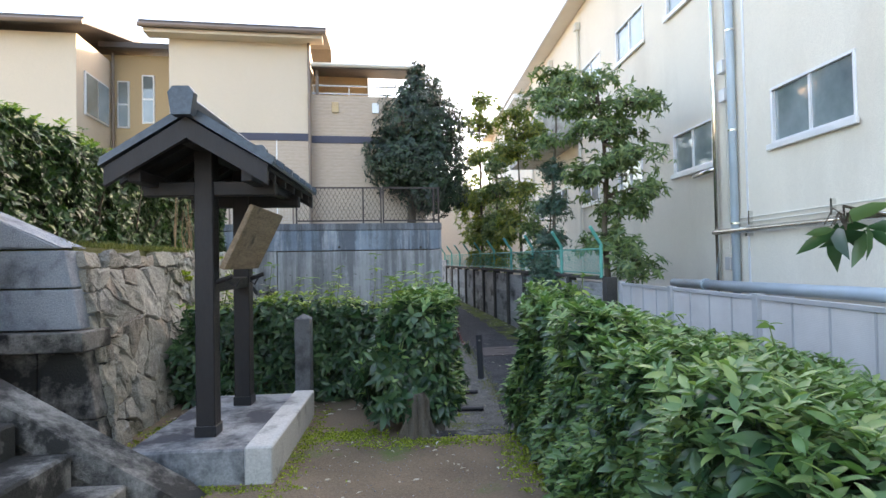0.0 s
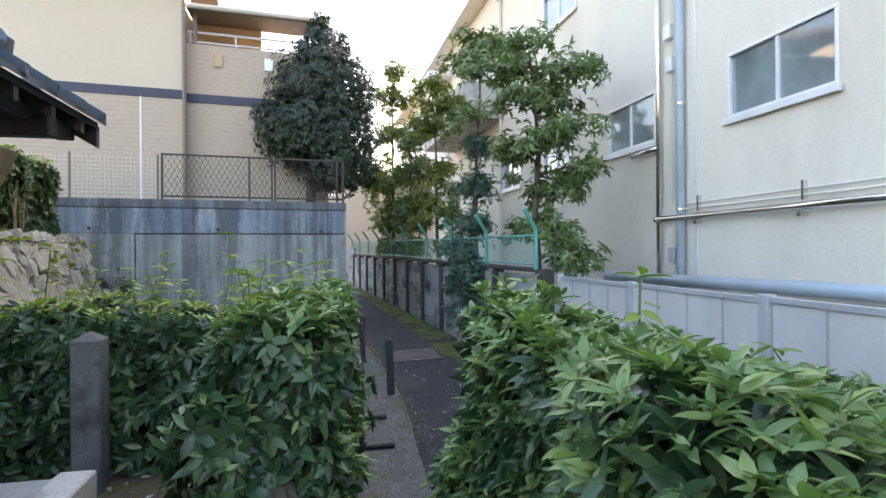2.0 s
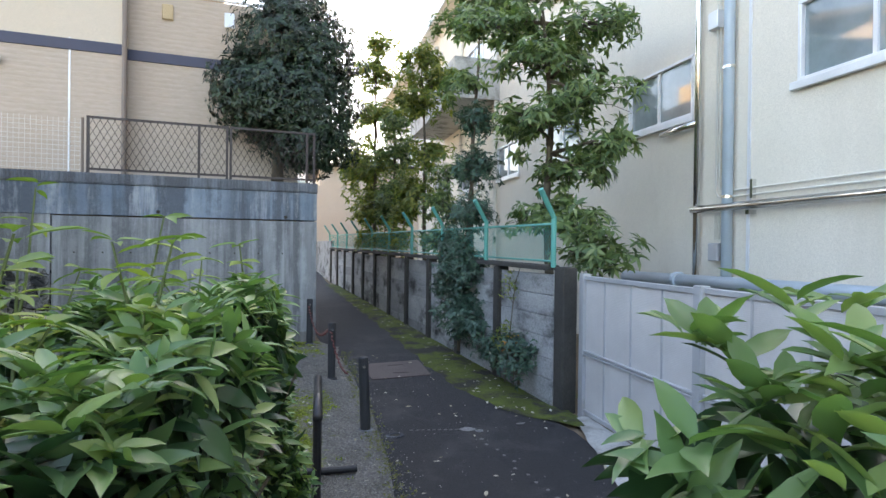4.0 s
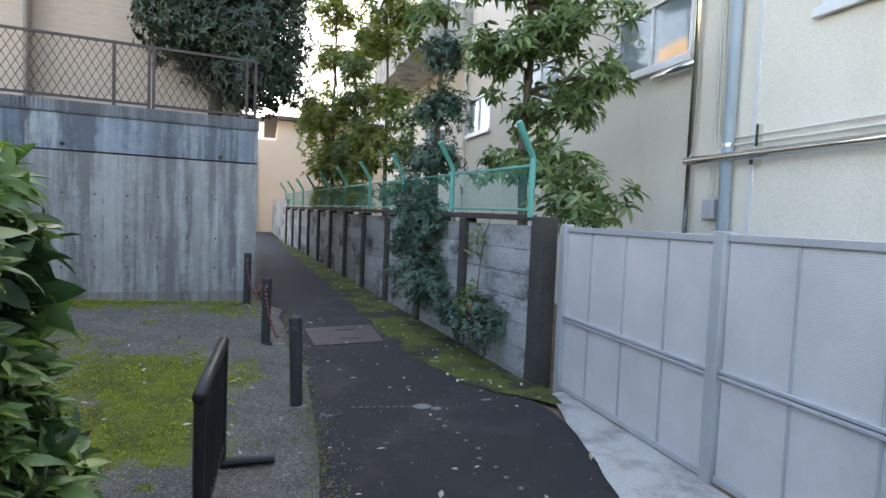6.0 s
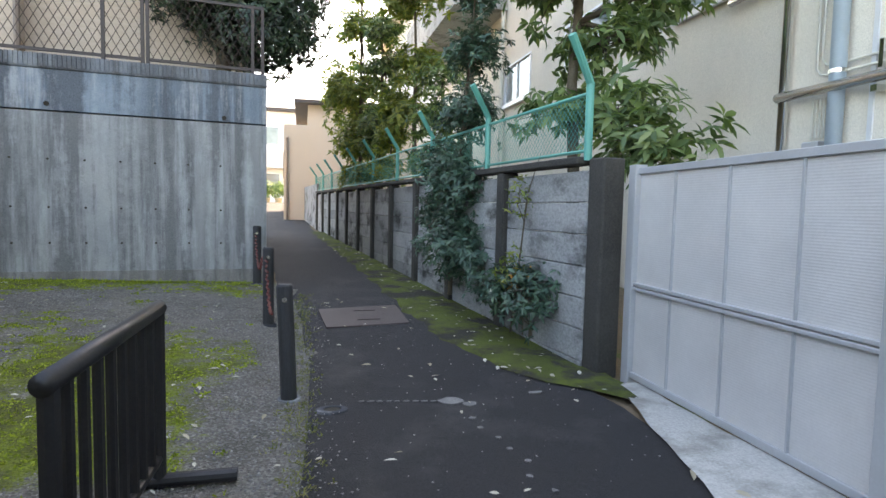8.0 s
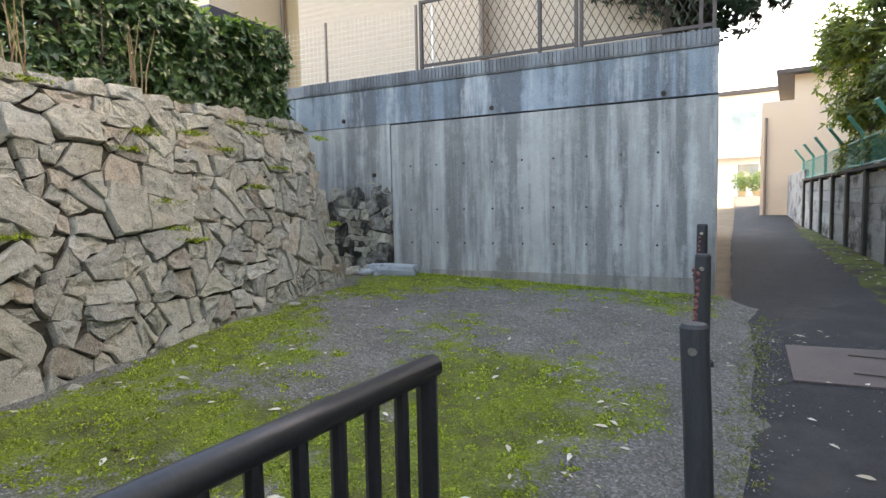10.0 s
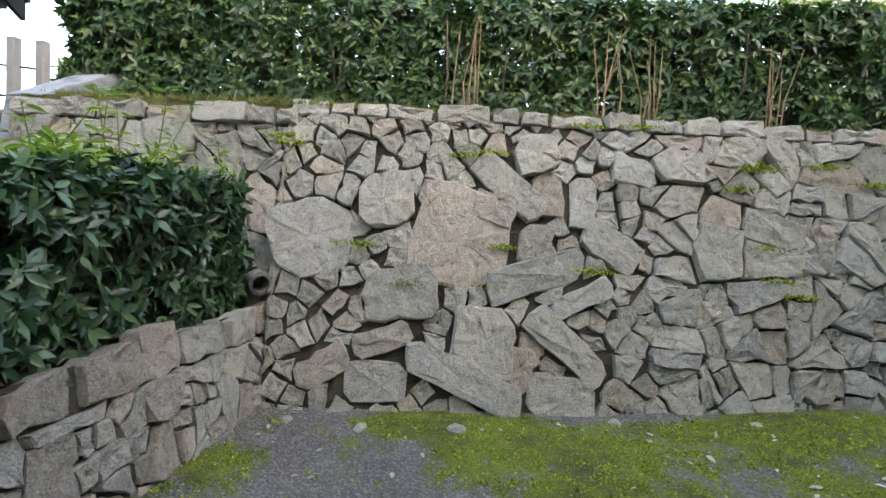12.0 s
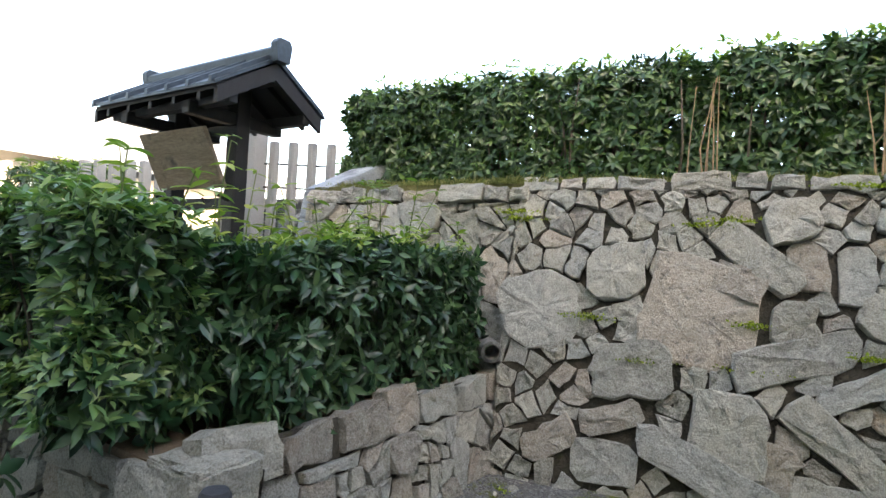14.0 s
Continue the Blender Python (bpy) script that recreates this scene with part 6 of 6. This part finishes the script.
for k in range(6):
    x, y = -2.7 - 0.1 * k, -0.5 + 0.26 * k
    part("fence_post", boxed(x - 0.07, x + 0.07, y - 0.07, y + 0.07, 0.7, 2.92, 0.012), M_PALE, sf2)
hedge("hedge", "clipped hedge across the terrace", Matrix.Translation((-3.6, -3.6, 0.72)), (0.9, 2.6, 2.2), 1500, 0.11, M_UPLEAF, 41, 6, 0.08)

# ---- loose things in the yard ----
rngl = np.random.default_rng(77)
sl = thing("stone_slab", "loose granite slab lying by the concrete wall", "stone")
bm = boxed(-0.35, 0.35, -0.09, 0.09, 0, 0.15, 0.02)
bmesh.ops.subdivide_edges(bm, edges=bm.edges[:], cuts=1, use_grid_fill=True)
for v in bm.verts:
    v.co += Vector(rngl.normal(0, 0.008, 3))
bmesh.ops.transform(bm, matrix=Matrix.Translation((-2.9, 14.22, yard_z(-2.9, 14.22) - 0.01)) @ Matrix.Rotation(radians(12), 4, "Z"), verts=bm.verts[:])
part("slab", bm, M_GRANITE, sl)


def loose_stone(x, y, z, r, material, seed, label="broken stone lying on the ground"):
    rr = np.random.default_rng(seed)
    t = thing("loose_stone", label, "stone", "loose stones in the yard corner")
    bm = bmesh.new()
    bmesh.ops.create_icosphere(bm, subdivisions=2, radius=r)
    k = rr.uniform(0.6, 1.2, 3)
    for v in bm.verts:
        d = v.co.normalized()
        f = 1 + 0.35 * noise.noise(d * 1.7 + Vector((seed, 0, 0)))
        v.co = Vector((d.x * k[0], d.y * k[1], d.z * k[2] * 0.7)) * r * f
    bmesh.ops.transform(bm, matrix=Matrix.Translation((x, y, z + r * 0.35)), verts=bm.verts[:])
    part("stone", bm, material, t)


for i in range(16):
    x, y = rngl.uniform(-3.6, -3.0), rngl.uniform(13.9, 14.28)
    loose_stone(x, y, yard_z(x, y), rngl.uniform(0.04, 0.1), (M_STONE, M_STONE_B, M_STONE_C, M_GRANITE)[i % 4], i)
for i in range(10):
    f = rngl.random()
    x, y = -1.72 - 1.4 * f + rngl.uniform(0.02, 0.2), 7.6 + 6.2 * f
    loose_stone(x, y, yard_z(x, y) - 0.02, rngl.uniform(0.03, 0.07), (M_STONE, M_STONE_C)[i % 2], 40 + i)

# broken concrete drain cap and pale road patches
dc = thing("drain", "broken concrete drain collar at the lane edge", "drain")
bm = bmesh.new()
rings = []
for r, z in ((0.1, -0.02), (0.09, 0.008), (0.055, 0.01), (0.048, -0.012)):
    rings.append([bm.verts.new((1.75 + r * (1 + 0.18 * math.sin(3 * a + 1) * (r > 0.1)) * math.cos(a) * 1.1, 10.17 + r * math.sin(a) * 0.8, ground_z(10.17) + 0.012 + z)) for a in np.linspace(0, 2 * math.pi, 18, endpoint=False)])
for a, b in zip(rings, rings[1:]):
    for k in range(18):
        bm.faces.new((a[k], a[(k + 1) % 18], b[(k + 1) % 18], b[k]))
part("collar", bm, M_PLINTH, dc)
bm = bmesh.new()
bmesh.ops.create_circle(bm, cap_ends=True, segments=14, radius=0.056, matrix=Matrix.Translation((1.75, 10.17, ground_z(10.17) + 0.016)))
part("hole", bm, M_SOIL, dc)
M_MARK = mat("chipped_white_paint", (0.1, 0.1, 0.1), (0.24, 0.24, 0.235), 14, 80, 0.8, 0.5, 0.006)


def patch(x, y, rx, ry, seed, material=M_MARK, name="road_mark", label="worn pale patch on the asphalt"):
    rr = np.random.default_rng(seed)
    t = thing(name, label, "road mark", "pale patches on the lane")
    bm = bmesh.new()
    ring = [(rx * rr.uniform(0.6, 1.1) * math.cos(a), ry * rr.uniform(0.6, 1.1) * math.sin(a)) for a in np.linspace(0, 2 * math.pi, 11, endpoint=False)]
    prism(bm, ring, "z", 0.0, 0.006)
    for v in bm.verts:
        v.co += Vector((x, y, ground_z(y) + 0.018))
    part("patch", bm, material, t)


patch(2.55, 10.18, 0.1, 0.09, 1)
patch(2.66, 10.1, 0.06, 0.05, 2)
patch(3.2, 10.25, 0.07, 0.03, 3)
for i in range(14):
    patch(2.6 + 0.02 * i + rngl.normal(0, 0.02), 9.85 - 0.16 * i, 0.016 + 0.014 * rngl.random(), 0.02, 10 + i)
for i in range(10):
    patch(1.95 + 0.06 * i, 10.28 - 0.01 * i, 0.025, 0.008, 30 + i)

# ---- fallen leaves ----
def litter(name, label, pts, L, seed, material=M_LITTER):
    rr = np.random.default_rng(seed)
    t = thing(name, label, "fallen leaves")
    n = len(pts)
    ax = np.stack([rr.normal(0, 1, n), rr.normal(0, 1, n), rr.normal(0, 0.1, n)], 1)
    up = np.stack([rr.normal(0, 0.2, n), rr.normal(0, 0.2, n), np.ones(n)], 1)
    l = L * rr.uniform(0.5, 1.2, n)
    leaf_mesh("leaf_scatter", np.array(pts) + (0, 0, 0.012), ax, up, l, l * 0.42, material, t, curl=0.05)


pts = [(x, y, yard_z(x, y)) for x, y in zip(rngl.uniform(-2.3, 1.5, 190), rngl.uniform(7.6, 14.6, 190)) if x > -1.75 - 0.21 * (y - 7.4)]
litter("leaf_litter", "pale dry leaves scattered on the gravel", pts, 0.075, 51)
pts = [(x - 0.09 * max(0, y - 10), y, ground_z(y) + 0.02) for x, y in zip(np.concatenate([rngl.uniform(1.5, 3.8, 60), rngl.normal(3.6, 0.25, 150)]), np.concatenate([rngl.uniform(8, 14, 60), rngl.uniform(10, 24, 150)]))]
litter("leaf_litter", "pale fallen leaves on the lane and verge", pts, 0.08, 52)
pts = [(x, y, 0.722) for x, y in zip(rngl.uniform(-0.6, 1.1, 110), rngl.uniform(1.5, 4.85, 110))]
litter("leaf_litter", "small leaf bits on the packed earth", pts, 0.045, 53)
pts = [(x, y, 0.722) for x, y in zip(rngl.uniform(-2.0, 0.3, 220), rngl.uniform(5.65, 6.9, 220))]
litter("leaf_litter", "dry leaves under the hedge", pts, 0.07, 54)

# ---- moss cushions, turf and dry stems ----
def tufts(name, label, cat, pts, L, W, material, seed, lean=0.5, per=5):
    rr = np.random.default_rng(seed)
    t = thing(name, label, cat)
    p = np.repeat(np.array(pts), per, 0)
    n = len(p)
    ax = np.stack([rr.normal(0, lean, n), rr.normal(0, lean, n), np.ones(n)], 1)
    up = np.stack([rr.normal(0, 1, n), rr.normal(0, 1, n), np.full(n, 0.1)], 1)
    l = L * rr.uniform(0.4, 1.3, n)
    leaf_mesh("blade_mat", p + np.stack([rr.normal(0, 0.012, n), rr.normal(0, 0.012, n), np.full(n, -0.004)], 1), ax, up, l, np.full(n, W), material, t, curl=0.3)


M_BLADE = leaf_mat("grass_blade", (0.08, 0.11, 0.02), (0.17, 0.19, 0.05), (0.36, 0.32, 0.14), 0.7, 0.3)
M_MOSSBLADE = leaf_mat("moss_tip", (0.11, 0.15, 0.02), (0.28, 0.34, 0.04), (0.5, 0.55, 0.1), 0.95, 0.4)
pts = []
while len(pts) < 7000:
    x, y = rngl.uniform(-2.9, 1.6), rngl.uniform(7.4, 14.6)
    if x > -1.78 - 0.21 * (y - 7.4) and moss_amount(x, y) + 0.5 * noise.noise((x * 7, y * 7, 9)) + rngl.normal(0, 0.05) > 0.64:
        pts.append((x, y, yard_z(x, y) + 0.004))
tufts("moss_cushions", "bright green moss cushions on the gravel", "moss", pts, 0.022, 0.014, M_MOSSBLADE, 61, 1.2, 5)
pts = []
for _ in range(1900):
    f = rngl.random()
    y = 7.5 + 6.6 * f
    pts.append((-2.62 - 0.98 * f - abs(rngl.normal(0, 0.2)), 7.5 + 5.9 * f, 2.3))
for _ in range(700):
    pts.append((-2.5 - abs(rngl.normal(0, 0.25)), rngl.uniform(4.95, 7.5), 2.3))
tufts("turf", "mossy turf fringe along the wall top", "grass", pts, 0.07, 0.007, M_BLADE, 62, 0.7, 6)
pts = [(x, 14.7 + 0.1 * (x - 1.06) - abs(rngl.normal(0, 0.05)), yard_z(x, 14.6)) for x in rngl.uniform(-2.6, 1.0, 260)]
tufts("weeds", "short weeds at the foot of the concrete wall", "grass", pts, 0.05, 0.008, M_MOSSBLADE, 63, 0.7, 6)
ds = thing("dry_stems", "bundle of dry brown stems in front of the hedge", "dry plant")
for cx, cy in ((-3.1, 8.6), (-3.35, 9.75), (-3.4, 10.1), (-3.55, 11.1)):
    for _ in range(6):
        x, y = cx + rngl.normal(0, 0.04), cy + rngl.normal(0, 0.07)
        part("stem", tubed([(x, y, 2.28), (x + rngl.normal(0, 0.03), y + rngl.normal(0, 0.03), 2.6), (x + rngl.normal(0, 0.05), y + rngl.normal(0, 0.06), 2.28 + rngl.uniform(0.5, 0.95))], [0.007, 0.006, 0.003], 5), M_DRY, ds)
# ---- shrub tops above the bank hedge ----
tree("bush", "pale leafy bush rising above the bank hedge", (-4.4, 4.9, 2.3), [(-4.4, 4.9, 2.9), (-4.45, 4.9, 3.3)], [((-4.4, 4.9, 3.35), (0.55, 0.55, 0.4)), ((-4.7, 5.2, 3.55), (0.35, 0.4, 0.35))], 170, 0.12, M_TREELEAF, 71, 6, 0.03)
tree("bush", "loose leafy shoots above the far hedge end", (-4.5, 9.5, 2.3), [(-4.5, 9.5, 3.0), (-4.5, 9.5, 3.4)], [((-4.4, 9.4, 3.45), (0.5, 0.7, 0.3)), ((-4.5, 10.3, 3.6), (0.5, 0.7, 0.25))], 130, 0.12, M_UPLEAF, 72, 6, 0.03)
tree("bush", "drooping large-leaved branch beside the path", (2.55, 2.35, 0.7), [(2.55, 2.4, 1.5), (2.45, 2.42, 2.1), (2.2, 2.42, 2.3)], [((1.9, 2.42, 2.22), (0.1, 0.1, 0.05))], 2, 0.17, M_LEAF, 73, 6, 0.02, droop=0.6, airy=False)
tree("vine", "thin vine with yellow and orange leaves on the wall", (3.75, 11.85, 0.1), [(3.8, 11.8, 0.8), (3.85, 11.75, 1.5), (3.9, 11.6, 1.85)], [((3.74, 11.85, 0.75), (0.08, 0.12, 0.5)), ((3.78, 11.8, 1.4), (0.08, 0.14, 0.4))], 46, 0.07, M_WARMLEAF, 74, 5, 0.012, shift=-0.14)
tree("vine", "few orange autumn leaves near the wall foot", (3.68, 11.7, 0.1), [(3.68, 11.7, 0.3), (3.68, 11.7, 0.55)], [((3.64, 11.66, 0.62), (0.05, 0.08, 0.1))], 7, 0.075, M_ORANGE, 75, 4, 0.008)
tree("shrub", "broad-leaved shrub behind the fence by the gate", (4.95, 11.0, 0.1), [(4.95, 11.0, 0.9), (4.9, 11.0, 1.7)], [((4.85, 11.0, 1.9), (0.55, 0.6, 0.4)), ((4.7, 11.6, 2.3), (0.45, 0.6, 0.4))], 170, 0.17, M_TREELEAF, 76, 7, 0.04, shift=-0.3)
# flower pots and shrubs at the far end
for i, x in enumerate((-1.2, -0.3, 0.8)):
    fp = thing("potted_plant", "terracotta pot with a green shrub", "plant", "pots at the lane end")
    part("pot", tubed([(x, 52, 1.58), (x, 52, 1.95)], [0.22, 0.3], 12), M_HOUSE_TAN, fp)
    p, q = crown([((x, 52, 2.6), (0.6, 0.6, 0.7))], 160, np.random.default_rng(80 + i), 0.7)
    leaf_mesh("leaves", *rosettes(p, q, 5, 0.2, np.random.default_rng(90 + i)), M_TREELEAF, fp)


# ---- loose gravel ----
def gravel(name, label, pts, r, seed, material):
    """Small angular stones, eight faces each."""
    rr = np.random.default_rng(seed)
    t = thing(name, label, "gravel")
    n = len(pts)
    o = np.array([(1, 0, 0), (-1, 0, 0), (0, 1, 0), (0, -1, 0), (0, 0, 0.6), (0, 0, -0.6)], float)
    v = o[None] * (r * rr.uniform(0.4, 1.5, (n, 1, 1))) * rr.uniform(0.6, 1.3, (n, 6, 1))
    a = rr.uniform(0, 6.28, n)
    c, s = np.cos(a)[:, None], np.sin(a)[:, None]
    v = np.stack([v[..., 0] * c - v[..., 1] * s, v[..., 0] * s + v[..., 1] * c, v[..., 2]], -1) + np.array(pts)[:, None, :] + (0, 0, 0.3 * r)
    f = np.array([(0, 2, 4), (2, 1, 4), (1, 3, 4), (3, 0, 4), (2, 0, 5), (1, 2, 5), (3, 1, 5), (0, 3, 5)])
    f = (f[None] + 6 * np.arange(n)[:, None, None]).reshape(-1, 3)
    v = v.reshape(-1, 3)
    me = bpy.data.meshes.new("grit")
    me.vertices.add(len(v))
    me.vertices.foreach_set("co", v.ravel().astype(np.float32))
    me.loops.add(f.size)
    me.loops.foreach_set("vertex_index", f.ravel().astype(np.int32))
    me.polygons.add(len(f))
    me.polygons.foreach_set("loop_start", np.arange(0, f.size, 3, dtype=np.int32))
    me.update(calc_edges=True)
    me.materials.append(material)
    ob = new("grit", me)
    ob.parent = t
    tagged(ob, kind="stuff")


def grit_mat():
    m = bpy.data.materials.new("grit")
    nt, p = nodes_of(m)
    g = nt.nodes.new("ShaderNodeNewGeometry")
    c = ramp(nt, g.outputs["Random Per Island"], ((0.0, (0.1, 0.1, 0.105)), (0.6, (0.26, 0.26, 0.255)), (0.9, (0.4, 0.38, 0.35)), (1.0, (0.58, 0.56, 0.52))))
    nt.links.new(mix(nt, 0.3, c, ramp(nt, noise_tex(nt, pos(nt), 120), ((0.3, (0.08,) * 3), (0.7, (0.35,) * 3)))), p.inputs["Base Color"])
    p.inputs["Roughness"].default_value = 0.9
    return m


M_GRIT = grit_mat()
pts = []
while len(pts) < 15000:
    x, y = rngl.uniform(-2.8, 1.66), 7.3 + 7.3 * rngl.random() ** 1.3
    if x > -1.8 - 0.21 * (y - 7.4) and moss_amount(x, y) < 0.62:
        pts.append((x, y, yard_z(x, y)))
gravel("gravel_bed", "loose grey grit on the yard", pts, 0.008, 91, M_GRIT)
pts = [(x, y, ground_z(y) + 0.018) for x, y in zip(np.concatenate([rngl.normal(1.62, 0.08, 900), rngl.uniform(1.6, 3.6, 500)]), rngl.uniform(7.5, 14.0, 1400))]
gravel("gravel_bed", "scattered grit along the lane edge", pts, 0.006, 92, M_GRIT)
pts = [(x, y, 0.722) for x, y in zip(rngl.uniform(-0.7, 1.2, 1800), rngl.uniform(1.2, 4.9, 1800))]
gravel("gravel_bed", "small stones on the packed earth terrace", pts, 0.005, 93, M_GRIT)
# grassy weeds on the verge between yard and lane
pts = [(1.55 + rngl.normal(0, 0.07), y, ground_z(y) + 0.006) for y in rngl.uniform(8.6, 14.5, 420)]
tufts("weeds", "thin weeds between gravel and asphalt", "grass", pts, 0.035, 0.007, M_BLADE, 94, 0.9, 5)
# moss cushions on ledges of the tall stone wall
mc = []
for _ in range(26):
    f, h = rngl.random(), rngl.uniform(0.9, 2.25)
    k = 0.34 - 0.18 * f
    cx, cy = -1.84 - 1.33 * f - 0.97 * k * h + 0.05, 7.39 + 6.2 * f - 0.2 * k * h
    for _ in range(45):
        a = rngl.normal(0, 0.09)
        mc.append((cx - 0.21 * a + rngl.normal(0, 0.01), cy + 0.97 * a, 0.05 + h + rngl.normal(0, 0.012)))
tufts("wall_moss", "moss cushions on the stone ledges", "moss", mc, 0.024, 0.014, M_MOSSBLADE, 95, 1.2, 4)

# moss at the terrace edges
pts = []
for cx, cy, sx, sy, n in ((0.35, 4.78, 0.35, 0.07, 420), (-0.35, 5.0, 0.22, 0.1, 360), (1.02, 4.3, 0.09, 0.35, 420), (-0.62, 4.7, 0.05, 0.5, 200), (-1.2, 3.98, 0.35, 0.04, 200), (-1.85, 5.0, 0.1, 0.35, 240)):
    pts += [(cx + sx * a, cy + sy * b, 0.722) for a, b in rngl.normal(0, 1, (n, 2))]
tufts("moss_cushions", "green moss along the edges of the earth path", "moss", pts, 0.02, 0.012, M_MOSSBLADE, 96, 1.2, 5)
